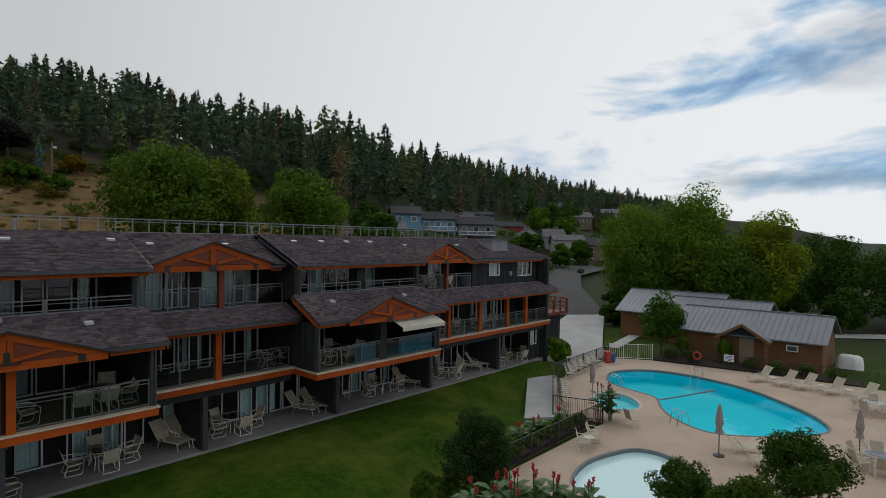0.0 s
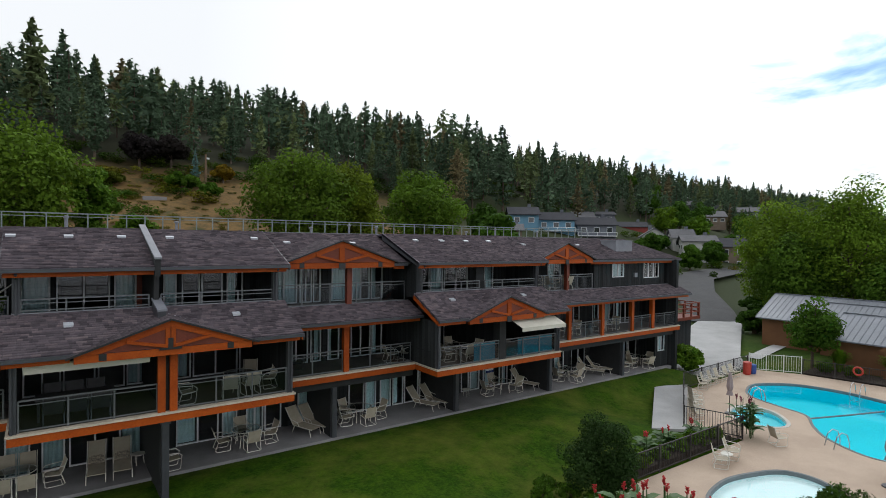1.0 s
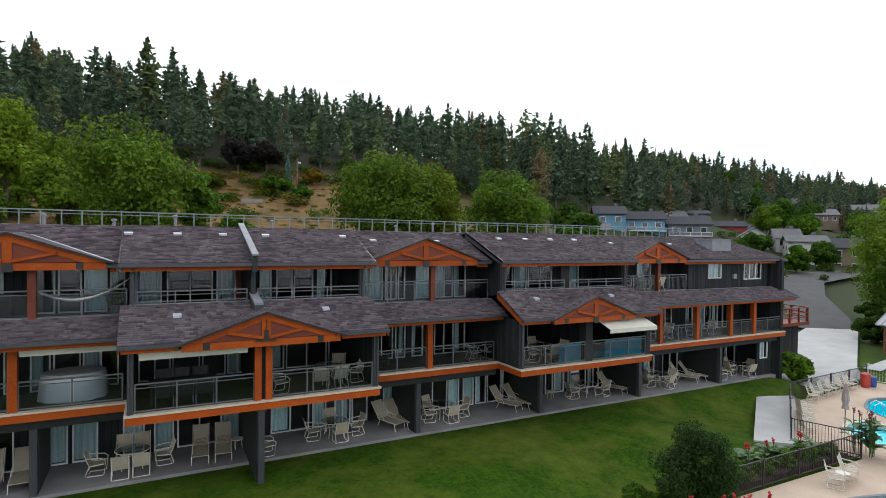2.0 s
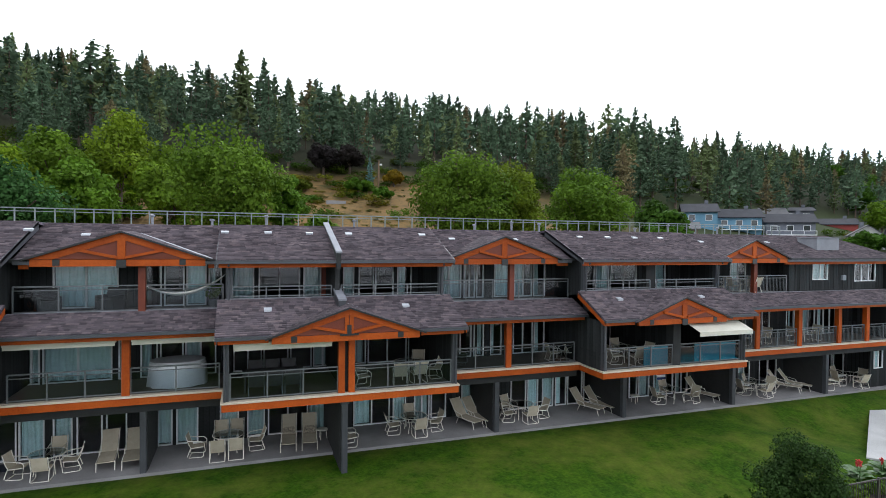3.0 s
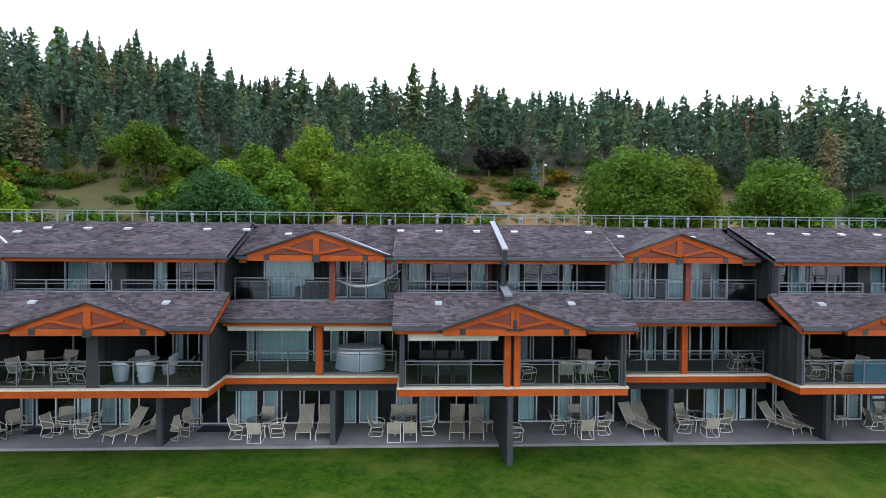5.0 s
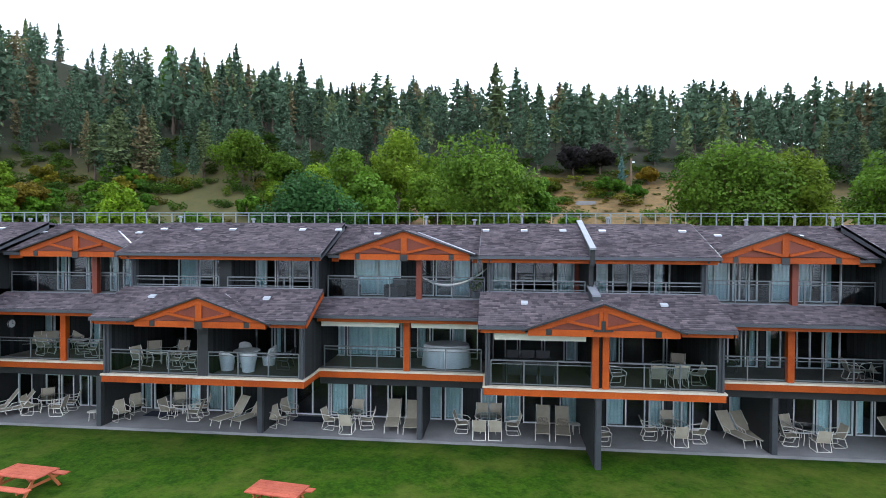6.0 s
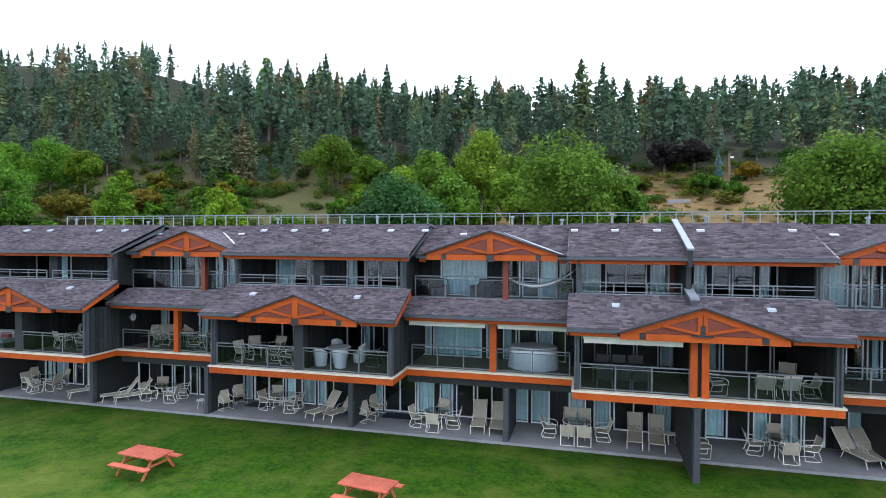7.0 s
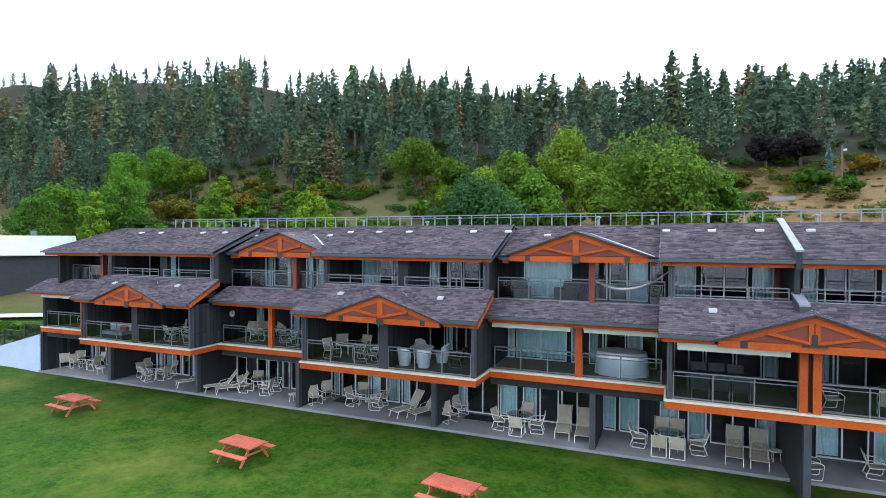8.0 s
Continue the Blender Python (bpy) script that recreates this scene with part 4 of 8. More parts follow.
def ground_material():
    """Mown lawn near, dry meadow and forest floor up the hill."""
    m = surface("ground_cover", (0.013, 0.045, 0.001), (0.043, 0.089, 0.003), 0.9, 0.8, 9.0, 0.6, spec=0.1, mix=0.55)
    nt = m.node_tree
    b = nt.nodes["Principled BSDF"]
    tc = nt.nodes["Texture Coordinate"]
    lawn = b.inputs["Base Color"].links[0].from_socket
    # worn yellow patches in the lawn
    n3 = node(nt, "ShaderNodeTexNoise", Scale=0.22, Detail=6.0, Roughness=0.7)
    nt.links.new(tc.outputs["Object"], n3.inputs["Vector"])
    worn = ramp(nt, n3.outputs["Fac"], [(0.46, (0, 0, 0)), (0.72, (0.75, 0.75, 0.75))])
    n5 = node(nt, "ShaderNodeTexNoise", Scale=2.6, Detail=9.0, Roughness=0.8)
    nt.links.new(tc.outputs["Object"], n5.inputs["Vector"])
    blotch = ramp(nt, n5.outputs["Fac"], [(0.34, (0.55, 0.6, 0.55)), (0.66, (1.45, 1.35, 1.3))])
    mot = nt.nodes.new("ShaderNodeMix")
    mot.data_type, mot.blend_type = "RGBA", "MULTIPLY"
    mot.inputs["Factor"].default_value = 1.0
    nt.links.new(lawn, mot.inputs["A"])
    nt.links.new(blotch, mot.inputs["B"])
    lawn = mot.outputs["Result"]
    mx0 = nt.nodes.new("ShaderNodeMix")
    mx0.data_type = "RGBA"
    mx0.inputs["B"].default_value = (0.125, 0.135, 0.022, 1)
    nt.links.new(worn, mx0.inputs["Factor"])
    nt.links.new(lawn, mx0.inputs["A"])
    n4 = node(nt, "ShaderNodeTexNoise", Scale=0.3, Detail=10.0, Roughness=0.85)
    nt.links.new(tc.outputs["Object"], n4.inputs["Vector"])
    meadow = ramp(nt, n4.outputs["Fac"], [(0.36, (0.045, 0.055, 0.018)), (0.46, (0.105, 0.072, 0.030)), (0.56, (0.175, 0.108, 0.042)), (0.64, (0.105, 0.075, 0.032)), (0.75, (0.06, 0.062, 0.022))])
    sp = nt.nodes.new("ShaderNodeSeparateXYZ")
    nt.links.new(tc.outputs["Object"], sp.inputs[0])
    far = node(nt, "ShaderNodeMapRange")
    far.inputs["From Min"].default_value, far.inputs["From Max"].default_value = 36.0, 42.0
    nt.links.new(sp.outputs["Y"], far.inputs["Value"])
    west = node(nt, "ShaderNodeMapRange")
    west.inputs["From Min"].default_value, west.inputs["From Max"].default_value = -12.0, -34.0
    west.inputs["To Max"].default_value = 0.75
    nt.links.new(sp.outputs["X"], west.inputs["Value"])
    mw = nt.nodes.new("ShaderNodeMix")
    mw.data_type = "RGBA"
    mw.inputs["B"].default_value = (0.060, 0.066, 0.024, 1)
    nt.links.new(west.outputs[0], mw.inputs["Factor"])
    nt.links.new(meadow, mw.inputs["A"])
    meadow = mw.outputs["Result"]
    mx = nt.nodes.new("ShaderNodeMix")
    mx.data_type = "RGBA"
    nt.links.new(far.outputs[0], mx.inputs["Factor"])
    nt.links.new(mx0.outputs["Result"], mx.inputs["A"])
    nt.links.new(meadow, mx.inputs["B"])
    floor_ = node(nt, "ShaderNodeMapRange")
    # beyond the houses the far slope is wooded
    distant = node(nt, "ShaderNodeMapRange")
    distant.inputs["From Min"].default_value, distant.inputs["From Max"].default_value = 48.0, 75.0
    nt.links.new(sp.outputs["X"], distant.inputs["Value"])
    mx1 = nt.nodes.new("ShaderNodeMix")
    mx1.data_type = "RGBA"
    mx1.inputs["B"].default_value = (0.036, 0.046, 0.020, 1)
    nt.links.new(distant.outputs[0], mx1.inputs["Factor"])
    nt.links.new(mx.outputs["Result"], mx1.inputs["A"])
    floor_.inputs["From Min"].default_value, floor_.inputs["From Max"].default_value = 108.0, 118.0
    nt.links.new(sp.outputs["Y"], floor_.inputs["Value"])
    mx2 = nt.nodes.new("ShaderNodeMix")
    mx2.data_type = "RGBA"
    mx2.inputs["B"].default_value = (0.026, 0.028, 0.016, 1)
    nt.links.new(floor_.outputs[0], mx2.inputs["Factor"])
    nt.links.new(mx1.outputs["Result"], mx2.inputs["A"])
    nt.links.new(mx2.outputs["Result"], b.inputs["Base Color"])
    return m


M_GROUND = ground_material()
xs = np.unique(np.concatenate([np.linspace(-4000, -420, 14), np.arange(-420, -60, 8), np.arange(-60, 16, 1.5), np.arange(16, 52, 0.6), np.arange(52, 80, 1.5), np.arange(80, 700, 10), np.linspace(700, 4000, 14)]))
ys = np.unique(np.concatenate([np.linspace(-4000, -40, 12), np.arange(-40, -12, 1.5), np.arange(-12, 24, 0.6), np.arange(24, 50, 1.5), np.arange(50, 260, 4), np.arange(260, 600, 20), np.linspace(600, 4500, 12)]))


def pool_drop(X, Y, Z):
    """The land dips under the pool terrace."""
    line = [(20.8, 13.2), (29.5, 13.2), (29.0, 15.8), (35.8, 19.6), (44.8, 19.8), (46.2, 17.6), (47.4, 10.0), (47.8, 3.0), (48.0, -8.5), (20.8, -8.5)]
    inside = np.zeros_like(X, bool)
    for (ax, ay), (bx, by) in zip(line, line[1:] + line[:1]):
        if ay != by:
            inside ^= ((ay > Y) != (by > Y)) & (X < (bx - ax) * (Y - ay) / (by - ay) + ax)
    under = smoothstep(-41, -40, X) * smoothstep(41, 40, X) * smoothstep(23.0, 24.5, Y) * smoothstep(36, 34.5, Y)
    return Z - 2.2 * inside - 0.35 * under


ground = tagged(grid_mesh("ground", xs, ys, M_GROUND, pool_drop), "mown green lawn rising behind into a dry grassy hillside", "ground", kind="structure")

M_LAKE = surface("lake_water", (0.018, 0.040, 0.060), (0.030, 0.058, 0.080), 0.12, 0.05, 0.6, 0.25, spec=0.6)
tagged(part("water", boxes((-4000, 4000, -3950, -19.0, -3.4, -1.9)), M_LAKE), "wide grey-blue lake in front of the lawn", "lake", kind="structure")

M_NEEDLES = surface("pine_needles", (0.060, 0.090, 0.054), (0.112, 0.150, 0.092), 0.85, 0.15, 2.0, 0.0, tint=True, translucent=0.25, spec=0.2)
M_LEAVES = surface("broad_leaves", (0.062, 0.115, 0.010), (0.135, 0.210, 0.026), 0.7, 0.4, 4.0, 0.0, tint=True, translucent=0.35, spec=0.12)
M_BARK = surface("bark", (0.06, 0.042, 0.03), (0.13, 0.095, 0.07), 0.9, 2.0, 20.0, 0.6)


def conifer_template(seed, branches=150, tufts=7, slim=1.0, tuft=0.024, bare=0.14, power=0.62):
    """A unit-high pine: boughs spiralling up the stem, each carrying small tufts of needles. Returns verts and quads."""
    r = np.random.RandomState(seed)
    lean = r.uniform(-0.02, 0.02, 2)
    lop = r.uniform(0, 6.28)
    i = np.arange(branches)
    g = np.minimum(0.99, (i + r.uniform(0, 1.5, branches)) / branches)
    h = bare + (1 - bare) * g
    bulge = np.interp(g * 10, np.arange(11), r.uniform(0.68, 1.25, 11))
    width = 0.165 * slim * np.minimum(1.0, 0.45 + 2.0 * g) * (1 - g) ** power * bulge + 0.006
    a = i * 2.39996 + r.uniform(-0.6, 0.6, branches)
    L = width * r.uniform(0.5, 1.22, branches) * (1 + 0.2 * np.cos(a - lop))
    rise = r.uniform(-0.25, 0.35, branches) * L
    n = branches * tufts
    b = np.repeat(i, tufts)
    f = np.tile(np.linspace(0.22, 1.0, tufts), branches) + r.uniform(-0.08, 0.08, n)
    d = np.stack([np.cos(a), np.sin(a), np.zeros(branches)], -1)[b]
    s = np.stack([-d[:, 1], d[:, 0], np.zeros(n)], -1)
    c = d * (L[b] * f)[:, None] + s * (L[b] * r.uniform(-0.3, 0.3, n))[:, None]
    c[:, 2] += h[b] + rise[b] * f + r.normal(0, 0.007, n)
    c[:, 0] += lean[0] * h[b]
    c[:, 1] += lean[1] * h[b]
    size = tuft * r.uniform(0.55, 1.35, n) * np.interp(g[b], [0.75, 1.0], [1.0, 0.42])
    nrm = r.normal(size=(n, 3)) * 0.7 + np.array([0, 0, 0.55]) + d * 0.35
    nrm /= np.linalg.norm(nrm, axis=1)[:, None]
    u = np.cross(nrm, r.normal(size=(n, 3)))
    u /= np.linalg.norm(u, axis=1)[:, None]
    w = np.cross(nrm, u)
    sz = size[:, None]
    V = np.stack([c - u * sz, c + w * sz * 0.55 - u * sz * 0.1, c + u * sz * 1.15, c - w * sz * 0.55], 1).reshape(-1, 3)
    tip = np.array([lean[0], lean[1], 0.0])
    V = np.concatenate([V, np.array([[-0.005, 0, 0.95], [0.005, 0, 0.95], [0.001, 0, 1.01], [-0.001, 0, 1.01]]) + tip])
    return V, np.arange(len(V)).reshape(-1, 4)


def trunk_template():
    V, Q = [], []
    for z, rad in ((0.0, 0.016), (0.5, 0.009), (0.95, 0.003)):
        V += [(rad * math.cos(k * math.tau / 5), rad * math.sin(k * math.tau / 5), z) for k in range(5)]
    for ring in range(2):
        for k in range(5):
            Q.append((ring * 5 + k, ring * 5 + (k + 1) % 5, ring * 5 + 5 + (k + 1) % 5, ring * 5 + 5 + k))
    return np.array(V), np.array(Q)


def scatter(name, templates, spots, material, label, category, tints):
    """Many plants in one mesh. spots: rows of x, y, z, height, width factor, turn."""
    V, Q, C = [], [], []
    base = 0
    r = np.random.RandomState(3)
    for i, (x, y, z, h, w, turn) in enumerate(spots):
        tv, tq = templates[i % len(templates)]
        c, s = math.cos(turn), math.sin(turn)
        vv = np.stack([(tv[:, 0] * c - tv[:, 1] * s) * h * w + x, (tv[:, 0] * s + tv[:, 1] * c) * h * w + y, tv[:, 2] * h + z], -1)
        V.append(vv)
        Q.append(tq + base)
        base += len(tv)
        C.append(np.repeat(tints[i][None], len(tv), 0) * r.uniform(0.72, 1.28, (len(tv) // 4 + 1, 1)).repeat(4, 0)[:len(tv)])
    me = raw_mesh(name, np.concatenate(V), np.concatenate(Q), material, np.concatenate(C))
    return tagged(new(name, me), label, category, kind="stuff")


fr = np.random.RandomState(11)
spots, tints = [], []
for _ in range(16000):
    x, y = fr.uniform(-460, 620), fr.uniform(96, 215)
    if abs(math.atan2(x, y)) > radians(74):
        continue
    edge = 104 + 7 * math.sin(x * 0.045) + 5 * math.sin(x * 0.13 + 2)
    if -20 < x < 75:
        edge += 8
    if y < edge:
        continue
    keep = 0.92 if x < 150 else 0.75
    if x < -105 and y > 158:
        keep = 0.16
    if fr.rand() > keep:
        continue
    if spots:
        arr = np.array(spots)[-900:]
        if ((arr[:, 0] - x) ** 2 + (arr[:, 1] - y) ** 2).min() < 4.0 ** 2:
            continue
    h = fr.uniform(10.5, 18.5) * (1.0 if y < 165 else 0.88) * (0.75 if x > 130 else 1.0)
    if y < 128:
        h *= 0.74 if -70 < x < 40 else 0.88
    if -70 < x < 40:
        h *= 0.91
    if fr.rand() < 0.10:
        h *= 1.28
    spots.append((x, y, float(hill(x, y)) - 0.3, h, fr.uniform(0.9, 1.4), fr.uniform(0, 6.28)))
    g = fr.rand()
    if g < 0.10:
        tint = np.array([1.9, 1.15, 0.95])
    elif g < 0.28:
        tint = np.array([1.45, 1.35, 0.9])
    else:
        tint = np.array([0.92, 1.04, 0.98])
    tints.append(tint * fr.uniform(0.65, 1.2))
    if len(spots) >= 2600:
        break
NEAR = [conifer_template(1, 180, 8, 1.2, 0.021, 0.14, 0.9), conifer_template(2, 165, 8, 1.45, 0.023, 0.22, 0.7), conifer_template(3, 185, 8, 1.0, 0.020, 0.1, 1.0), conifer_template(4, 155, 8, 1.4, 0.023, 0.26, 0.75), conifer_template(5, 175, 8, 1.25, 0.021, 0.18, 0.85), conifer_template(6, 165, 8, 1.3, 0.022, 0.2, 0.95), conifer_template(7, 140, 8, 1.15, 0.021, 0.3, 0.7)]
FAR = [conifer_template(11, 66, 4, 1.25, 0.040, 0.12, 0.9), conifer_template(12, 60, 4, 1.5, 0.042, 0.2, 0.7), conifer_template(13, 68, 4, 1.0, 0.037, 0.1, 1.0), conifer_template(14, 58, 4, 1.4, 0.042, 0.24, 0.75), conifer_template(15, 64, 4, 1.15, 0.040, 0.1, 0.85)]
near = [i for i, q in enumerate(spots) if q[1] < 121 and q[0] < 90]
rest = [i for i in range(len(spots)) if i not in set(near)]
scatter("pine_forest", NEAR, [spots[i] for i in near], M_NEEDLES, "dark green pines along the front of the hillside forest", "forest", [tints[i] for i in near])
scatter("pine_forest", FAR, [spots[i] for i in rest], M_NEEDLES, "dense dark green pine forest covering the hillside", "forest", [tints[i] for i in rest])
scatter("pine_trunks", [trunk_template()], spots, M_BARK, "brown pine trunks in the hillside forest", "forest", [np.ones(3)] * len(spots))


def leaf_cloud(seed, centres, radii, count, size, flat=0.75):
    """Quads of leaves on the outsides of overlapping clumps."""
    r = np.random.RandomState(seed)
    n = len(centres)
    pick = r.choice(n, count, p=np.array(radii) ** 2 / np.sum(np.array(radii) ** 2))
    d = r.normal(size=(count, 3))
    d /= np.linalg.norm(d, axis=1)[:, None]
    rad = np.array(radii)[pick] * (0.55 + 0.5 * r.rand(count) ** 0.6)
    p = np.array(centres)[pick] + d * rad[:, None] * np.array([1, 1, flat])
    nrm = d + r.normal(scale=0.55, size=(count, 3)) + np.array([0, 0, 0.35])
    nrm /= np.linalg.norm(nrm, axis=1)[:, None]
    a = np.cross(nrm, r.normal(size=(count, 3)))
    a /= np.linalg.norm(a, axis=1)[:, None]
    b = np.cross(nrm, a)
    s = size * r.uniform(0.6, 1.3, count)[:, None]
    v = np.stack([p - a * s * 0.6, p - b * s * 0.42 + a * s * 0.05, p + a * s * 0.7, p + b * s * 0.42], 1).reshape(-1, 3)
    q = np.arange(count * 4).reshape(-1, 4)
    tint = (0.7 + 0.45 * r.rand(n))[pick] * r.uniform(0.75, 1.25, count)
    return v, q, np.repeat(tint, 4)


def tree(name, x, y, z, height, width, label, colour=(1, 1, 1), seed=0, leaves=5000, size=0.5, clumps=46, trunk=0.22, egg=0.55, low=0.16, category="tree"):
    """A broad-leaved tree or shrub: tapered trunk, limbs, and a crown of leaf clumps."""
    r = np.random.RandomState(seed + 100)
    t = thing(name, label, category)
    t.location = (x, y, z)
    centres, radii = [], []
    zc, hz = height * (1 + low) / 2, height * (1 - low) / 2
    for _ in range(clumps):
        d = r.normal(size=3)
        d /= np.linalg.norm(d)
        f = r.uniform(0.35, 0.82)
        k = 1 - 0.35 * max(0.0, d[2]) * f
        c = np.array([d[0] * width / 2 * f * k, d[1] * width / 2 * f * k, zc + d[2] * hz * f])
        centres.append(c)
        radii.append(min(width, height) * r.uniform(0.10, 0.19))
    v, q, tn = leaf_cloud(seed, centres, radii, leaves, size, 0.8)
    me = raw_mesh("crown", v, q, M_LEAVES, tn[:, None] * np.array(colour)[None])
    c = new("crown", me)
    c.parent = t
    bm = bmesh.new()
    fork = Vector((0, 0, height * max(low, 0.1) * 1.6))
    tube(bm, [(0, 0, -0.3), (0.02 * height * 0.1, 0, fork.z * 0.5), fork], trunk, 8)
    for k in range(0, clumps, max(1, clumps // 9)):
        e = Vector(centres[k])
        mid = fork.lerp(e, 0.5) + Vector((0, 0, 0.06 * height))
        tube(bm, [fork * 0.9, mid, e], trunk * 0.32, 5)
    part("trunk", bm, M_BARK, t)
    return t


def ground_z(x, y):
    return float(hill(x, y))


for i, (x, y, h, w, col, seed, label) in enumerate([
        (-2.2, 59, 16.8, 13.2, (1.0, 1.05, 0.8), 1, "large round green maple tree behind the lodge"),
        (23.0, 59, 15.5, 12.5, (0.95, 1.0, 0.8), 2, "broad green maple tree behind the lodge"),
        (29.5, 60, 14.0, 9.5, (1.15, 1.0, 0.6), 8, "green maple tree with yellowing leaves"),
        (40.0, 60, 14.3, 12.5, (0.95, 1.05, 0.8), 3, "round green maple tree behind the lodge"),
        (4.0, 62, 11.5, 4.6, (0.9, 1.1, 0.8), 7, "slim green tree behind the lodge"),
        (-15.4, 82, 15.2, 10.5, (1.5, 1.35, 0.7), 4, "yellow-green leafy tree on the slope"),
        (-21.6, 78, 12.8, 10.5, (1.1, 1.15, 0.75), 12, "green leafy tree on the slope"),
        (-25.5, 74, 11.2, 8.0, (1.5, 1.4, 0.5), 13, "yellow-green leafy tree on the slope"),
        (-15.9, 66, 11.4, 8.0, (1.0, 1.15, 0.75), 5, "green leafy tree on the slope"),
        (-8.6, 72, 12.4, 8.0, (1.2, 1.2, 0.7), 16, "light green leafy tree on the slope"),
        (-20.8, 58, 11.6, 11.5, (0.44, 0.66, 1.5), 6, "blue-green bushy pine behind the lodge"),
        (-48.3, 100, 11.5, 11.5, (0.95, 0.95, 0.55), 17, "olive green leafy tree at the forest edge"),
        (-39.2, 98, 8.0, 7.5, (0.9, 0.95, 0.5), 18, "olive green leafy tree at the forest edge"),
        (-42.6, 58, 11.4, 5.8, (1.6, 1.55, 0.5), 9, "small yellow-green poplar tree"),
        (-58.4, 58, 13.0, 5.2, (1.15, 1.25, 0.6), 10, "slender green poplar tree"),
        (-78.7, 55, 12.6, 4.8, (1.45, 1.5, 0.6), 14, "yellow-green poplar tree beyond the lodge"),
        (-82.0, 62, 16.8, 9.0, (0.85, 1.1, 0.75), 11, "tall green poplar tree beyond the lodge"),
        (-94.0, 56, 12.6, 9.0, (0.75, 0.95, 0.7), 15, "green leafy tree beyond the lodge"),
        (-108.0, 70, 14.4, 11.0, (0.95, 1.15, 0.75), 19, "green leafy tree beyond the lodge"),
        (-123.0, 95, 15.0, 11.0, (1.1, 1.3, 0.6), 20, "bright green tree at the forest edge"),
        (-113.0, 96, 14.5, 11.0, (1.0, 1.25, 0.6), 21, "bright green tree at the forest edge"),
        (-106.0, 98, 12.0, 8.5, (1.2, 1.15, 0.5), 22, "green tree with orange tops at the forest edge"),
        (-87.5, 140, 24.0, 5.5, (0.8, 1.0, 0.8), 23, "tall narrow poplar above the pines"),
        (-92.0, 82, 6.5, 12.0, (1.15, 0.62, 0.5), 29, "rusty brown thicket on the slope"),
        (-80.0, 86, 6.0, 10.0, (1.35, 0.62, 0.45), 30, "rusty brown thicket on the slope"),
        (-98.0, 74, 5.0, 12.0, (0.55, 0.68, 0.62), 31, "grey-green thicket on the slope"),
        (-72.0, 76, 4.2, 11.0, (0.6, 0.72, 0.62), 32, "grey-green thicket on the slope"),
        (-60.0, 80, 4.0, 10.0, (0.55, 0.7, 0.55), 33, "grey-green thicket on the slope"),
        (14.4, 113, 6.8, 7.4, (0.22, 0.11, 1.0), 24, "dark purple-leaved shrub in the meadow"),
        (19.8, 114, 6.4, 6.2, (0.24, 0.12, 0.95), 25, "dark purple-leaved shrub in the meadow"),
        (27.6, 108, 3.6, 5.0, (1.9, 0.75, 0.4), 26, "orange autumn bush in the meadow"),
        (19.5, 103, 3.3, 8.2, (0.75, 0.95, 0.6), 27, "low green bush in the meadow"),
        (9.0, 106, 2.6, 6.0, (0.8, 0.62, 0.5), 28, "low brown bush in the meadow")]):
    tree("tree", x, y, ground_z(x, y), h, w, label, col, seed, leaves=15000 if w > 9 and y < 63 else 6500, size=0.30 if y < 63 else 0.40, clumps=64 if w > 9 else 46)

# meadow: utility pole, blue spruce, pale low wall, stones
M_POLE = surface("weathered_pole", (0.12, 0.075, 0.045), (0.20, 0.13, 0.08), 0.9, 1.0, 20, 0.3)
pole = thing("utility_pole", "brown wooden utility pole with a small white lamp", "pole")
part("shaft", tube(bmesh.new(), [(0, 0, -0.4), (0, 0, 5.6)], 0.16, 8), M_POLE, pole)
part("lamp", boxes((0.16, 0.62, -0.14, 0.14, 4.7, 5.0)), M_WHITE, pole, "small white lamp box")
pole.location = (24.3, 107, ground_z(24.3, 107))
sv, sq = conifer_template(31, 110, 7, 1.15, 0.035, 0.02, 0.9)
spruce = thing("blue_spruce", "small blue-grey spruce tree in the meadow", "tree")
needles = new("crown", raw_mesh("crown", sv * np.array([5.6, 5.6, 5.6]), sq, M_NEEDLES, np.tile(np.array([[1.3, 1.7, 2.5]]), (len(sv), 1))))
needles.parent = spruce
part("trunk", tube(bmesh.new(), [(0, 0, -0.2), (0, 0, 4.8)], 0.09, 6), M_BARK, spruce)
spruce.location = (23.0, 109, ground_z(23.0, 109))
low_wall = boxes((13.0, 16.4, 97.6, 98.4, ground_z(14.7, 98) - 0.5, ground_z(14.7, 98) + 0.5))
tagged(part("low_wall", low_wall, M_CONCRETE), "pale concrete low wall in the dry meadow", "wall")
stone_rng = random.Random(9)
for k in range(14):
    x, y, r_ = stone_rng.uniform(6.5, 11.5), stone_rng.uniform(109, 112), stone_rng.uniform(0.25, 0.6)
    bm = bmesh.new()
    bmesh.ops.create_icosphere(bm, subdivisions=1, radius=r_)
    for vtx in bm.verts:
        vtx.co *= stone_rng.uniform(0.7, 1.15)
        vtx.co.z *= 0.6
    o = part("stone", bm, M_PATH)
    o.location = (x, y, ground_z(x, y) + r_ * 0.2)
    tagged(o, "pale rough stone lying in the dry grass", "stone", "meadow stones")

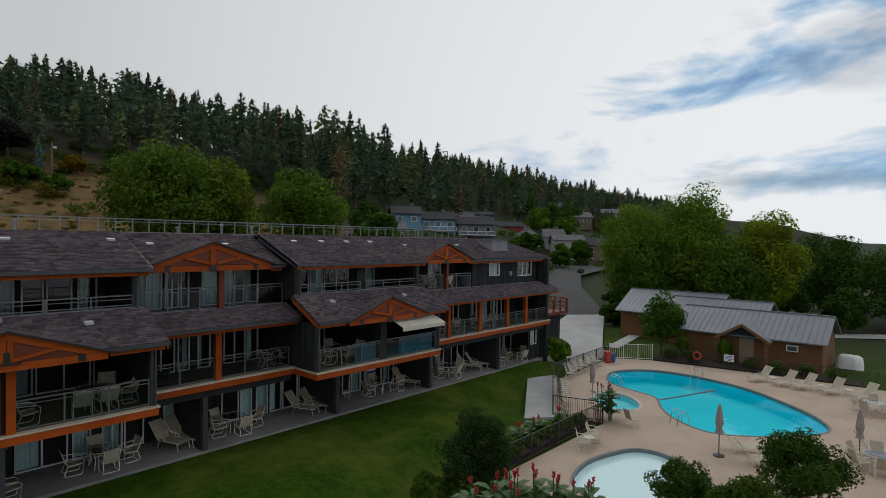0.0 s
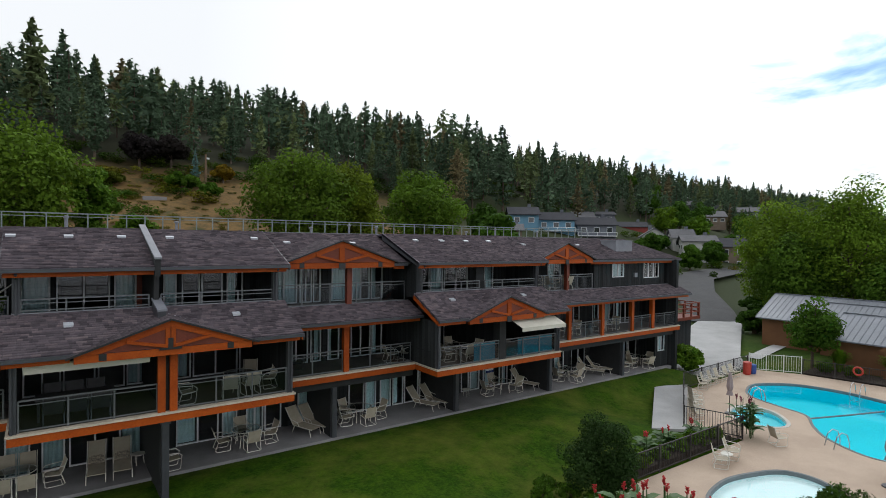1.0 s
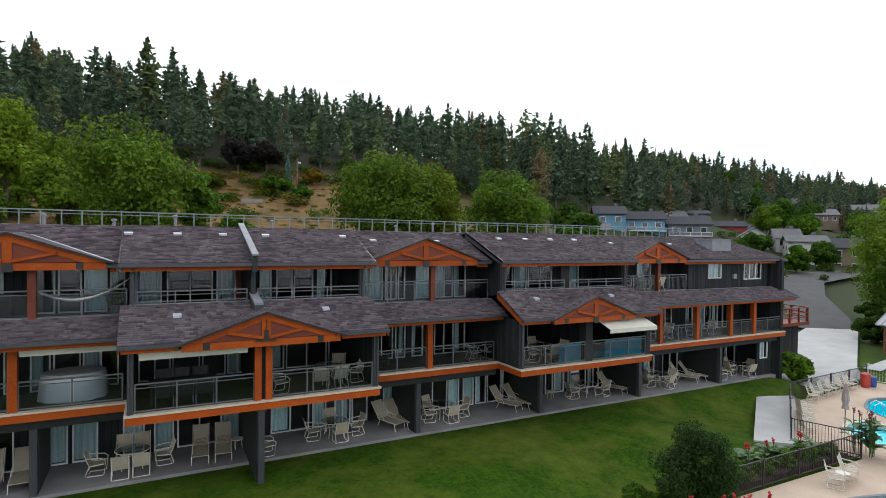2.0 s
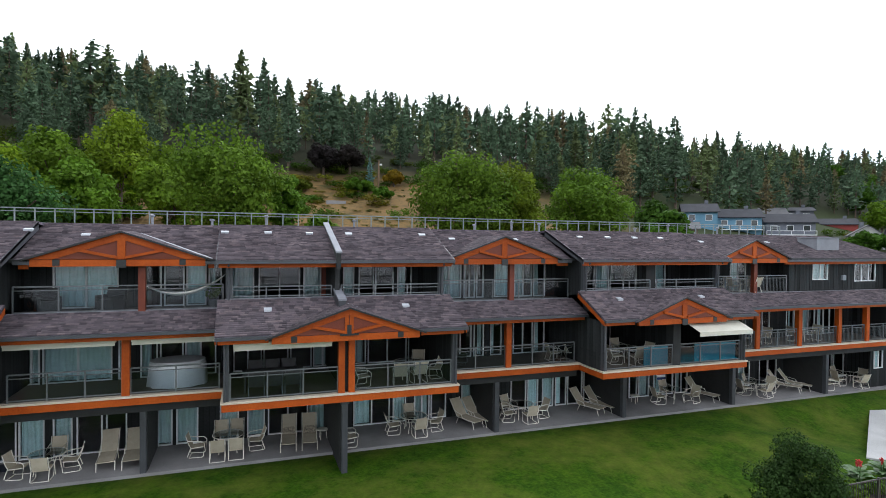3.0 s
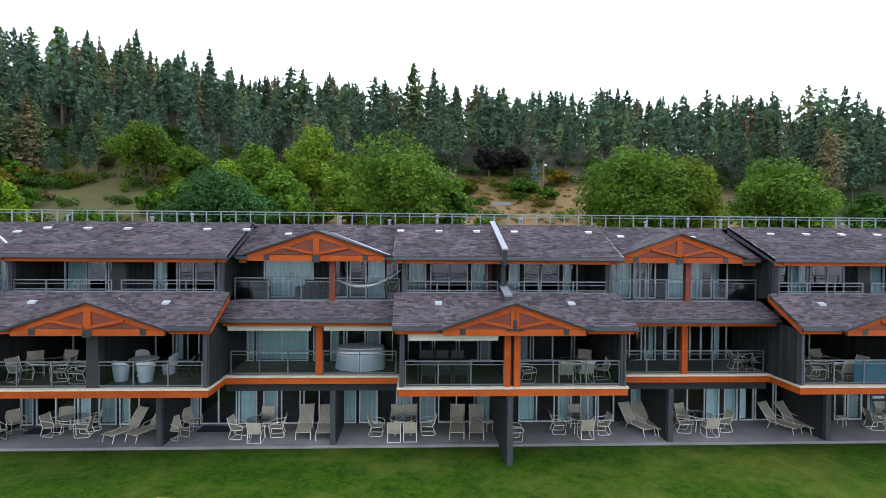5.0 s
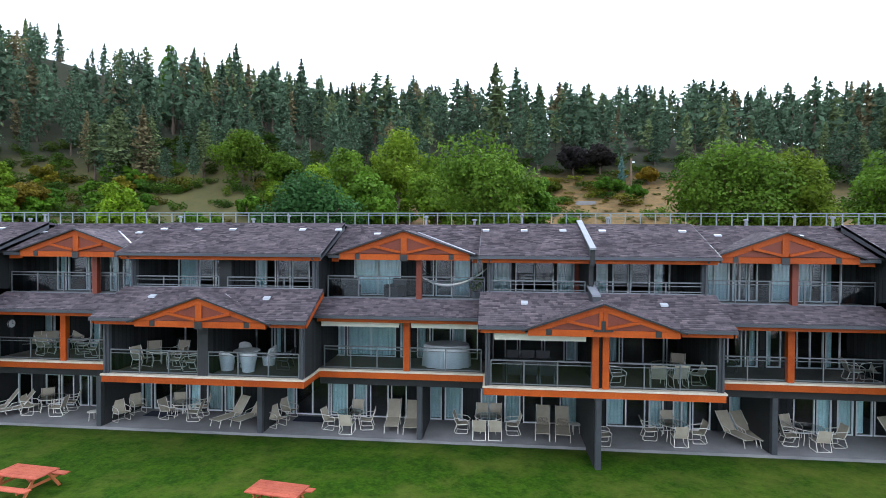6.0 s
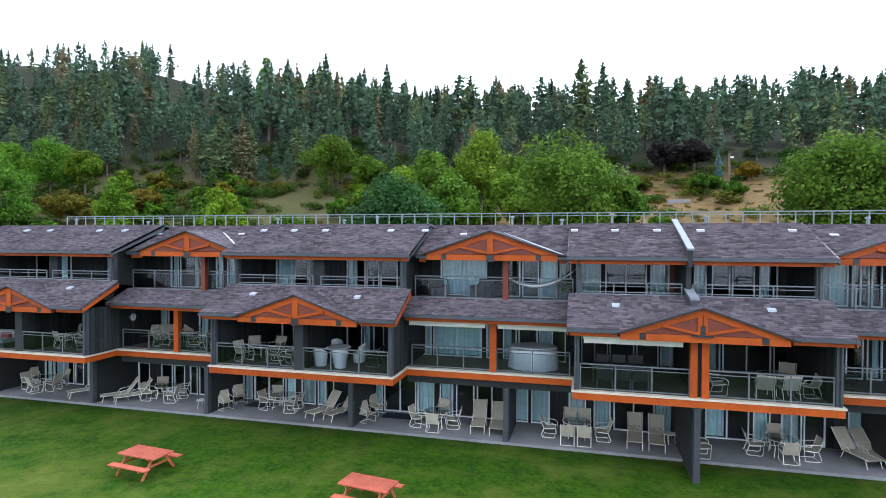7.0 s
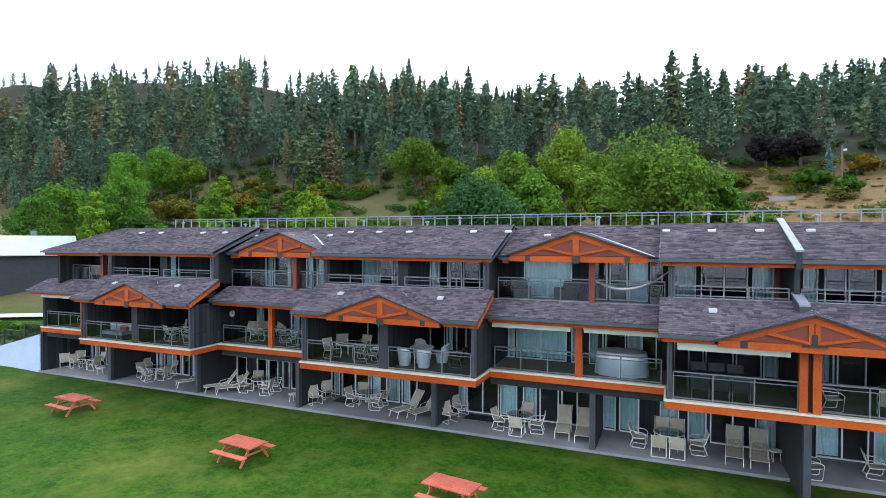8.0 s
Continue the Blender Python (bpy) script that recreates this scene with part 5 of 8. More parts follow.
# low scrub over the slope
sr = np.random.RandomState(77)
scrub = []
for k in range(4):
    cs = [sr.uniform(-0.35, 0.35, 3) * np.array([1, 1, 0.5]) + np.array([0, 0, 0.3]) for _ in range(9)]
    v, q, _ = leaf_cloud(500 + k, cs, [0.22] * 9, 420, 0.07, 0.8)
    scrub.append((v, q))
bs, bt = [], []
while len(bs) < 560:
    x, y = (sr.uniform(-130, -10) if sr.rand() < 0.5 else sr.uniform(-130, 130)), sr.uniform(50, 112)
    if -6 < x < 32 and y > 66 and sr.rand() < 0.35:
        continue
    if x > 60 and sr.rand() < 0.5:
        continue
    h = sr.uniform(1.2, 3.6) * (1.3 if x < -15 else 1.0)
    bs.append((x, y, ground_z(x, y) - 0.2, h, sr.uniform(0.8, 1.5), sr.uniform(0, 6.28)))
    bt.append(np.array([(0.8, 0.9, 0.65), (1.1, 0.95, 0.65), (0.6, 0.75, 0.75), (1.3, 0.72, 0.6), (0.9, 1.0, 0.65)][sr.randint(5)]) * sr.uniform(0.4, 0.85))
# dark undergrowth along the forest edge
for k in range(260):
    x, y = sr.uniform(-180, 130), sr.uniform(108, 124)
    bs.append((x, y, ground_z(x, y) - 0.2, sr.uniform(2.0, 4.5), sr.uniform(1.0, 1.7), sr.uniform(0, 6.28)))
    bt.append(np.array([(0.45, 0.6, 0.5), (0.5, 0.6, 0.45), (0.6, 0.55, 0.45)][sr.randint(3)]) * sr.uniform(0.5, 0.9))
# denser thickets in the dry meadow between the maples
for k in range(30):
    x, y = sr.uniform(2, 24), sr.uniform(93, 113)
    bs.append((x, y, ground_z(x, y) - 0.2, sr.uniform(1.4, 3.4), sr.uniform(1.5, 2.6), sr.uniform(0, 6.28)))
    bt.append(np.array([(0.8, 0.95, 0.6), (0.6, 0.8, 0.6), (1.7, 0.95, 0.6), (1.9, 1.3, 0.7)][sr.randint(4)]) * sr.uniform(0.5, 0.95))
for k in range(240):
    x, y = sr.uniform(-4, 34), sr.uniform(62, 112)
    bs.append((x, y, ground_z(x, y) - 0.1, sr.uniform(0.4, 1.1), sr.uniform(1.4, 2.6), sr.uniform(0, 6.28)))
    bt.append(np.array([(1.6, 0.9, 0.9), (1.25, 0.78, 0.7), (0.9, 0.75, 0.6), (1.9, 1.15, 1.0)][sr.randint(4)]) * sr.uniform(0.45, 0.8))
scatter("scrub", scrub, bs, M_LEAVES, "low green and rusty scrub on the dry slope", "scrub", bt)

# ---- pool terrace ----
DECK_Z = -0.76
M_WATER = glass("pool_water", (0.90, 1.0, 1.0), 0.02, 1.22)
M_POOLSHELL = surface("blue_pool_plaster", (0.015, 0.76, 0.93), (0.03, 0.84, 0.97), 0.6, 0.6, 8, 0.05)
M_PALESHELL = surface("pale_pool_plaster", (0.84, 0.95, 0.96), (0.90, 0.97, 0.98), 0.6, 0.6, 8, 0.05)
M_COPING = surface("pool_coping", (0.10, 0.12, 0.13), (0.18, 0.20, 0.21), 0.6, 2, 30, 0.1)
M_COPING_PALE = surface("pale_coping", (0.45, 0.42, 0.38), (0.58, 0.55, 0.50), 0.7, 2, 30, 0.1)
M_STEEL = surface("polished_steel", (0.55, 0.56, 0.58), (0.68, 0.69, 0.71), 0.2, 4, 30, 0.0, metal=1.0)


def spline(points, per=6):
    """A smooth closed outline through the points."""
    n = len(points)
    out = []
    for i in range(n):
        p0, p1, p2, p3 = (Vector(points[(i + k) % n]) for k in (-1, 0, 1, 2))
        for j in range(per):
            t = j / per
            out.append(0.5 * (2 * p1 + (p2 - p0) * t + (2 * p0 - 5 * p1 + 4 * p2 - p3) * t * t + (3 * p1 - p0 - 3 * p2 + p3) * t ** 3))
    return out


def widened(outline, d):
    c = sum(outline, Vector((0, 0))) / len(outline)
    n = len(outline)
    area = sum(outline[i].x * outline[(i + 1) % n].y - outline[(i + 1) % n].x * outline[i].y for i in range(n))
    s = 1 if area > 0 else -1
    out = []
    for i in range(n):
        e = (outline[(i + 1) % n] - outline[i - 1]).normalized()
        out.append(outline[i] + Vector((e.y, -e.x)) * d * s)
    return out


POOL = spline([(39.0, 18.2), (41.1, 18.6), (43.2, 17.3), (44.0, 15.3), (43.9, 12.9), (42.8, 9.7), (40.3, 6.6), (38.3, 4.9), (36.2, 4.2), (34.0, 5.4), (32.3, 7.2), (31.5, 9.0), (32.6, 11.1), (34.2, 12.4), (36.1, 13.5), (36.7, 15.2), (37.5, 17.2)])
TUB = spline([(33.6, 16.6), (35.1, 16.4), (35.2, 15.0), (33.8, 13.6), (32.6, 13.4), (31.8, 14.4), (32.2, 15.7)])
PADDLING = spline([(20.6, 10.9), (23.1, 11.7), (25.3, 11.3), (26.5, 10.6), (26.6, 9.3), (25.3, 7.8), (22.6, 7.2), (20.4, 8.4)])
BORDER = [Vector(p) for p in ((19.2, 13.7), (28.9, 13.6), (28.1, 16.4), (35.3, 20.6), (45.6, 21.0), (47.2, 18.2), (48.6, 10.0), (49.2, 3.0), (49.5, -10.0), (19.2, -10.0))]


def filled(outer, holes, z):
    bm = bmesh.new()
    edges = []
    for loop in [outer] + holes:
        vs = [bm.verts.new((p.x, p.y, z)) for p in loop]
        edges += [bm.edges.new((vs[i], vs[(i + 1) % len(vs)])) for i in range(len(vs))]
    bmesh.ops.triangle_fill(bm, use_beauty=True, use_dissolve=False, edges=edges)
    for f in bm.faces:
        if f.normal.z < 0:
            f.normal_flip()
    return bm


terrace = tagged(part("pool_terrace", filled(BORDER, [POOL, TUB, PADDLING], DECK_Z), M_POOLDECK), "tan exposed-aggregate concrete pool terrace", "pavement", kind="structure")


def pool(outline, depth, shell, coping, label, rim=0.3):
    p = thing("swimming_pool", label, "pool", "pools")
    bm = bmesh.new()
    top = [bm.verts.new((v.x, v.y, DECK_Z - 0.001)) for v in outline]
    low = [bm.verts.new((v.x, v.y, DECK_Z - depth)) for v in outline]
    n = len(outline)
    for i in range(n):
        bm.faces.new((top[i], top[(i + 1) % n], low[(i + 1) % n], low[i]))
    bm.faces.new(low)
    part("basin", bm, shell, p)
    water = part("water", filled(outline, [], DECK_Z - 0.11), M_WATER, p, "clear turquoise pool water")
    water.visible_shadow = False
    bm = bmesh.new()
    out, inn = widened(outline, rim), widened(outline, -0.04)
    loops = [[bm.verts.new((v.x, v.y, z)) for v in o] for o, z in ((out, DECK_Z - 0.02), (out, DECK_Z + 0.02), (inn, DECK_Z + 0.02), (inn, DECK_Z - 0.16))]
    for a, b in zip(loops, loops[1:]):
        for i in range(n):
            bm.faces.new((a[i], a[(i + 1) % n], b[(i + 1) % n], b[i]))
    part("coping", bm, coping, p)
    return p


main_pool = pool(POOL, 0.95, M_POOLSHELL, M_COPING, "large bean-shaped outdoor pool of bright turquoise water", 0.1)
pool(TUB, 0.4, surface("pale_turquoise_plaster", (0.16, 0.80, 0.92), (0.26, 0.88, 0.97), 0.6, 0.6, 8, 0.05), M_COPING_PALE, "small rounded turquoise hot tub set in the terrace", 0.16)
pool(PADDLING, 0.3, M_PALESHELL, M_COPING, "shallow pale blue paddling pool set in the terrace", 0.08)
# tube just under the surface, standing in for the pool floor's dark step line
rope = tube(bmesh.new(), [(35.9, 13.3, DECK_Z - 0.10), (38.6, 12.3, DECK_Z - 0.12), (41.4, 11.3, DECK_Z - 0.12)], 0.05)
tagged(part("floor_step_line", rope, M_COPING), "dark step line of the pool floor, set just under the water", "rope")


def ladder(x, y, turn, label):
    t = thing("pool_ladder", label, "ladder", "pool ladders")
    for s in (-0.28, 0.28):
        part("handrail", tube(bmesh.new(), [(s, -0.45, -0.8), (s, -0.42, 0.3), (s, -0.3, 0.68), (s, 0.0, 0.8), (s, 0.25, 0.6), (s, 0.4, 0.0)], 0.03), M_STEEL, t)
    for z in (-0.35, -0.65):
        part("step", boxes((-0.28, 0.28, -0.5, -0.4, z, z + 0.03)), M_STEEL, t)
    t.matrix_basis = pose(x, y, DECK_Z, 0, 0, turn)


ladder(43.9, 13.4, -95, "polished steel pool ladder with two handrails")
ladder(31.7, 10.5, 60, "polished steel pool ladder with two handrails")
ladder(37.0, 16.7, 45, "polished steel pool ladder with two handrails")


def bar_fence(name, pts, z, h, material, label, step=2.3, gap=0.13):
    f = thing(name, label, "fence")
    up = Vector((0, 0, 1))
    for a, b in zip(pts, pts[1:]):
        a, b = Vector((*a, z)), Vector((*b, z))
        n = max(1, round((b - a).length / step))
        d = (b - a).normalized()
        for i in range(n + 1):
            p = a + (b - a) * i / n
            part("post", beam(bmesh.new(), p, p + up * (h + 0.06), 0.06, 0.06, d), material, f)
        for i in range(n):
            p, q = a + (b - a) * i / n, a + (b - a) * (i + 1) / n
            part("rail", beam(bmesh.new(), p + up * h, q + up * h, 0.04, 0.04), material, f)
            part("rail", beam(bmesh.new(), p + up * 0.12, q + up * 0.12, 0.04, 0.04), material, f)
            bm = bmesh.new()
            k = max(2, round((q - p).length / gap))
            for j in range(1, k):
                c = p + (q - p) * j / k
                beam(bm, c + up * 0.12, c + up * h, 0.018, 0.018, d)
            tagged(part("bar_panel", bm, material, f), kind="stuff")
    return f


M_DARKMETAL = surface("dark_fence_metal", (0.03, 0.028, 0.028), (0.055, 0.05, 0.05), 0.5, 3, 30, 0.0, metal=0.3)
M_WHITEMETAL = surface("white_gate_metal", (0.55, 0.56, 0.56), (0.68, 0.69, 0.69), 0.5, 3, 30, 0.0)
bar_fence("pool_fence", [(19.3, 13.75), (28.95, 13.7), (28.15, 16.4), (35.3, 20.65), (45.2, 21.1)], DECK_Z, 1.15, M_DARKMETAL, "dark metal bar fence round the pool terrace")
bar_fence("pool_fence", [(47.3, 18.0), (48.6, 10.0), (49.2, 3.0), (49.4, -6.0)], DECK_Z, 1.15, M_DARKMETAL, "dark metal bar fence behind the pool loungers")
bar_fence("pool_gate", [(45.3, 21.05), (47.3, 18.1)], DECK_Z, 1.3, M_WHITEMETAL, "white metal bar gate to the pool", 1.2, 0.16)

# bark beds along the fence
M_MULCH = surface("dark_mulch", (0.020, 0.014, 0.010), (0.045, 0.032, 0.024), 0.95, 2, 30, 0.8)
for pts in ([(19.0, 13.9), (28.2, 13.9), (27.6, 14.9), (19.2, 15.0)], [(47.5, 18.3), (50.9, 18.3), (51.2, 4.0), (49.3, 4.0), (48.8, 10.0)]):
    tagged(part("flower_bed", prism(bmesh.new(), [(x, y, DECK_Z - 0.05) for x, y in pts], (0, 0, 0.32 if pts[0][0] < 30 else 0.12)), M_MULCH), "dark mulched planting bed along the pool fence", "flower bed")

# paths and road
tagged(part("pavement", prism(bmesh.new(), [(26.1, 17.0, -0.72), (27.6, 15.9, -0.78), (36.4, 21.0, -0.78), (45.8, 21.5, -0.74), (49.2, 23.6, -0.7), (70.0, 33.5, -0.6), (68.0, 37.5, -0.5), (49.0, 30.5, -0.6), (39.1, 30.5, -0.6), (39.1, 24.0, -0.6), (33.9, 21.9, -0.6)], (0, 0, 0.14)), M_PATH), "pale concrete path and forecourt beside the lodge", "pavement", kind="structure")
M_ASPHALT = surface("asphalt", (0.040, 0.040, 0.042), (0.065, 0.065, 0.068), 0.9, 0.5, 40, 0.3)


def strip(name, pts, width, material, lift, label):
    bm = bmesh.new()
    rows = []
    for i, (x, y) in enumerate(pts):
        a, b = Vector(pts[max(0, i - 1)]), Vector(pts[min(len(pts) - 1, i + 1)])
        d = (b - a).normalized()
        n = Vector((-d.y, d.x)) * width / 2
        rows.append([bm.verts.new((x + s * n.x, y + s * n.y, max(ground_z(x, y), ground_z(x + s * n.x, y + s * n.y)) + lift)) for s in (-1, 1)])
    for a, b in zip(rows, rows[1:]):
        bm.faces.new((a[0], a[1], b[1], b[0]))
    return tagged(part(name, bm, material), label, "road", kind="structure")


strip("road", [(66, 35), (74, 40), (84, 48), (95, 54), (110, 57), (130, 58), (170, 66), (230, 80)], 6.5, M_ASPHALT, 0.12, "curving grey asphalt road between houses")
strip("pavement", [(50, 23.0), (60, 24.6), (72, 25.5)], 1.2, M_PATH, 0.1, "narrow pale concrete path across the grass")
strip("pavement", [(74, 9.5), (78, 4.5), (84, -2.0), (96, -12.0)], 3.0, M_PATH, 0.1, "pale gravel path beyond the pool house")

# ---- pool house ----
M_BROWN = surface("brown_stucco", (0.135, 0.062, 0.026), (0.190, 0.090, 0.038), 0.85, 0.8, 40, 0.3)
M_METALROOF = surface("blue_grey_metal_roof", (0.16, 0.175, 0.20), (0.21, 0.225, 0.255), 0.45, 0.6, 6, 0.02, metal=0.3)
M_DOORTAN = surface("tan_door", (0.26, 0.20, 0.14), (0.33, 0.26, 0.19), 0.6, 2, 20, 0.05)


def metal_roof(parent, x0, x1, y0, y1, z_eave, z_ridge, mat, over=0.6):
    """Gable roof with its ridge along y, with standing seams."""
    xm = (x0 + x1) / 2
    for xe in (x0 - over, x1 + over):
        pts = [(xe, y0 - 0.4, z_eave), (xe, y1 + 0.4, z_eave), (xm, y1 + 0.4, z_ridge), (xm, y0 - 0.4, z_ridge)]
        r = part("roof", sheet(pts, 0.1), mat, parent, "blue-grey standing-seam metal roof")
        n = int((y1 - y0 + 0.8) / 0.45)
        for i in range(n + 1):
            y = y0 - 0.4 + (y1 - y0 + 0.8) * i / n
            part("seam", beam(bmesh.new(), (xe, y, z_eave + 0.015), (xm, y, z_ridge + 0.015), 0.04, 0.05), mat, r)
    part("ridge_cap", boxes((xm - 0.12, xm + 0.12, y0 - 0.4, y1 + 0.4, z_ridge - 0.02, z_ridge + 0.05)), mat, parent)


def gable_walls(parent, x0, x1, y0, y1, z0, z_eave, z_ridge, mat):
    w = 0.2
    part("wall", boxes((x0, x0 + w, y0, y1, z0, z_eave)), mat, parent)
    part("wall", boxes((x1 - w, x1, y0, y1, z0, z_eave)), mat, parent)
    for y in (y0, y1 - w):
        part("wall", prism(bmesh.new(), [(x0 + w, y, z0), (x1 - w, y, z0), (x1 - w, y, z_eave), ((x0 + x1) / 2, y, z_ridge - 0.2), (x0 + w, y, z_eave)], (0, w, 0)), mat, parent)


ph = thing("pool_house", "low brown stucco pool house with a grey metal roof", "building")
gable_walls(ph, 51.9, 58.5, 6.6, 17.6, -1.0, 1.65, 3.4, M_BROWN)
metal_roof(ph, 51.9, 58.5, 6.6, 17.6, 1.62, 3.45, M_METALROOF)
part("door", boxes((51.86, 51.9, 11.4, 12.5, -0.75, 1.35)), M_DOORTAN, ph, "plain tan door")
for y0_, y1_, s in ((9.9, 12.0, -1), (14.1, 12.0, 1)):
    part("porch_roof", sheet([(50.4, y0_, 1.42), (53.4, y0_, 1.42), (54.4, y1_, 2.72), (50.4, y1_, 2.72)], 0.1), M_METALROOF, ph)
    part("rafter", beam(bmesh.new(), (50.42, y0_, 1.32), (50.42, y1_, 2.62), 0.08, 0.22), M_BROWN, ph, "brown timber porch rafter")
    part("porch_post", boxes((50.5, 50.66, y0_ - s * 0.3 - 0.08, y0_ - s * 0.3 + 0.08, -0.85, 1.4)), M_BROWN, ph)
ac = part("air_conditioner", boxes((51.6, 51.9, 8.2, 9.0, 0.75, 1.25)), M_WHITE, ph, "white wall air conditioner")
part("grille", boxes((51.58, 51.598, 8.28, 8.92, 0.82, 1.18)), M_GUTTER, ac)
ph2 = thing("pool_house", "long brown outbuilding with grey metal roofs", "building")
gable_walls(ph2, 57.5, 63.0, 12.0, 20.5, -1.0, 2.2, 3.7, M_BROWN)
metal_roof(ph2, 57.5, 63.0, 12.0, 20.5, 2.2, 3.75, M_METALROOF)
ph3 = thing("pool_house", "low brown outbuilding with a grey metal roof", "building")
gable_walls(ph3, 58.5, 66.0, 21.0, 26.0, -1.0, 1.9, 4.0, M_BROWN)
metal_roof(ph3, 58.5, 66.0, 16.5, 26.0, 1.9, 4.05, M_METALROOF)

# ---- outdoor furniture ----
M_SLING = surface("tan_sling_fabric", (0.36, 0.32, 0.24), (0.48, 0.43, 0.34), 0.8, 3, 120, 0.15, random_tint=0.12)
M_FRAME = surface("cream_tube_frame", (0.58, 0.56, 0.50), (0.72, 0.70, 0.64), 0.4, 3, 30, 0.0)
M_TABLEGLASS = glass("table_glass", (0.62, 0.68, 0.69), 0.03, 1.7)
M_WICKER = surface("white_wicker", (0.70, 0.72, 0.73), (0.84, 0.85, 0.86), 0.7, 6, 90, 0.5)
M_DARKCHAIR = surface("dark_chair", (0.03, 0.03, 0.032), (0.06, 0.06, 0.062), 0.6, 3, 60, 0.1)


def sling(bm, prof, half, thick=0.025):
    rows = [[bm.verts.new((s * half, y, z + dz)) for s in (-1, 1)] for dz in (0, -thick) for y, z in prof]
    n = len(prof)
    for i in range(n - 1):
        bm.faces.new((rows[i][0], rows[i][1], rows[i + 1][1], rows[i + 1][0]))
        bm.faces.new((rows[n + i][0], rows[n + i + 1][0], rows[n + i + 1][1], rows[n + i][1]))
        for s in (0, 1):
            bm.faces.new((rows[i][s], rows[i + 1][s], rows[n + i + 1][s], rows[n + i][s]))
    bm.faces.new((rows[0][0], rows[n][0], rows[n][1], rows[0][1]))
    bm.faces.new((rows[n - 1][0], rows[n - 1][1], rows[2 * n - 1][1], rows[2 * n - 1][0]))
    bmesh.ops.recalc_face_normals(bm, faces=bm.faces)
    return bm


def build_chair(label, fabric, frame_mat, group):
    c = thing("patio_chair", label, "chair", group)
    part("seat", sling(bmesh.new(), [(-0.27, 0.44), (-0.1, 0.41), (0.1, 0.385), (0.2, 0.40)], 0.25), fabric, c)
    part("backrest", sling(bmesh.new(), [(0.2, 0.405), (0.26, 0.53), (0.33, 0.74), (0.39, 0.93)], 0.25), fabric, c)
    for s in (-0.28, 0.28):
        part("side_frame", tube(bmesh.new(), [(s, 0.40, 0.94), (s, 0.28, 0.56), (s, 0.19, 0.40), (s, -0.27, 0.44)], 0.017), frame_mat, c)
        part("armrest", tube(bmesh.new(), [(s, 0.33, 0.70), (s, -0.2, 0.66), (s, -0.32, 0.56), (s, -0.27, 0.05), (s, -0.2, 0.018), (s, 0.26, 0.018), (s, 0.33, 0.06), (s, 0.21, 0.41)], 0.017), frame_mat, c)
    part("crossbar", tube(bmesh.new(), [(-0.28, 0.26, 0.018), (0.28, 0.26, 0.018)], 0.015), frame_mat, c)
    return c


def build_lounger(label, group, raise_=0.62):
    l = thing("sun_lounger", label, "sun lounger", group)
    part("bed", sling(bmesh.new(), [(-0.95, 0.36), (-0.5, 0.34), (0.0, 0.34), (0.3, 0.35)], 0.28), M_SLING, l)
    part("backrest", sling(bmesh.new(), [(0.3, 0.355), (0.42, 0.5), (0.66, 0.8), (0.86, 0.35 + raise_ * 1.15)], 0.28), M_SLING, l)
    for s in (-0.31, 0.31):
        part("side_rail", tube(bmesh.new(), [(s, -0.96, 0.34), (s, 0.3, 0.34), (s, 0.66, 0.79), (s, 0.87, 0.36 + raise_ * 1.15)], 0.018), M_FRAME, l)
        part("leg", tube(bmesh.new(), [(s, -0.8, 0.33), (s, -0.9, 0.0)], 0.018), M_FRAME, l)
        part("leg", tube(bmesh.new(), [(s, 0.2, 0.34), (s, 0.35, 0.0)], 0.018), M_FRAME, l)
        part("armrest", tube(bmesh.new(), [(s, -0.1, 0.34), (s, 0.0, 0.5), (s, 0.4, 0.56), (s, 0.5, 0.6)], 0.016), M_FRAME, l)
    return l


def build_table(label, group):
    t = thing("patio_table", label, "table", group)
    g = part("tabletop", filled([Vector((0.6 * math.cos(k * math.tau / 24), 0.6 * math.sin(k * math.tau / 24))) for k in range(24)], [], 0.712), M_TABLEGLASS, t, "clear glass top")
    part("rim", tube(bmesh.new(), [(0.61 * math.cos(k * math.tau / 24), 0.61 * math.sin(k * math.tau / 24), 0.70) for k in range(24)], 0.018, 6, True), M_FRAME, t)
    for k in range(4):
        a = (k + 0.5) * math.tau / 4
        part("leg", tube(bmesh.new(), [(0.56 * math.cos(a), 0.56 * math.sin(a), 0.69), (0.42 * math.cos(a), 0.42 * math.sin(a), 0.4), (0.5 * math.cos(a), 0.5 * math.sin(a), 0.0)], 0.018), M_FRAME, t)
    return t


CHAIR = build_chair("cream tube-frame patio chair with a tan sling seat", M_SLING, M_FRAME, "patio chairs")
LOUNGER = build_lounger("cream tube-frame sun lounger with tan sling fabric", "sun loungers")
TABLE = build_table("round patio table with a glass top and cream legs", "patio tables")
placed = {"chair": 0, "lounger": 0, "table": 0}
masters = {"chair": CHAIR, "lounger": LOUNGER, "table": TABLE}


def put(kind, x, y, z, turn):
    """The first one is the master itself, all later ones are copies."""
    m = pose(x, y, z, 0, 0, turn)
    if placed[kind] == 0:
        masters[kind].matrix_basis = m
        ob = masters[kind]
    else:
        ob = copy_thing(masters[kind], m)
    placed[kind] += 1
    return ob


def dining(x, y, z, count, start=20, spread=0.78, skip=()):
    put("table", x, y, z, 0)
    for k in range(count):
        if k in skip:
            continue
        a = radians(start + 360 * k / count)
        put("chair", x + math.cos(a) * spread, y + math.sin(a) * spread, z, math.degrees(a) - 90)


def place(kind, z, rows):
    """Pieces of one kind standing on the height z: rows of x, y and turn."""
    for x, y, turn in rows:
        put(kind, x, y, z, turn)


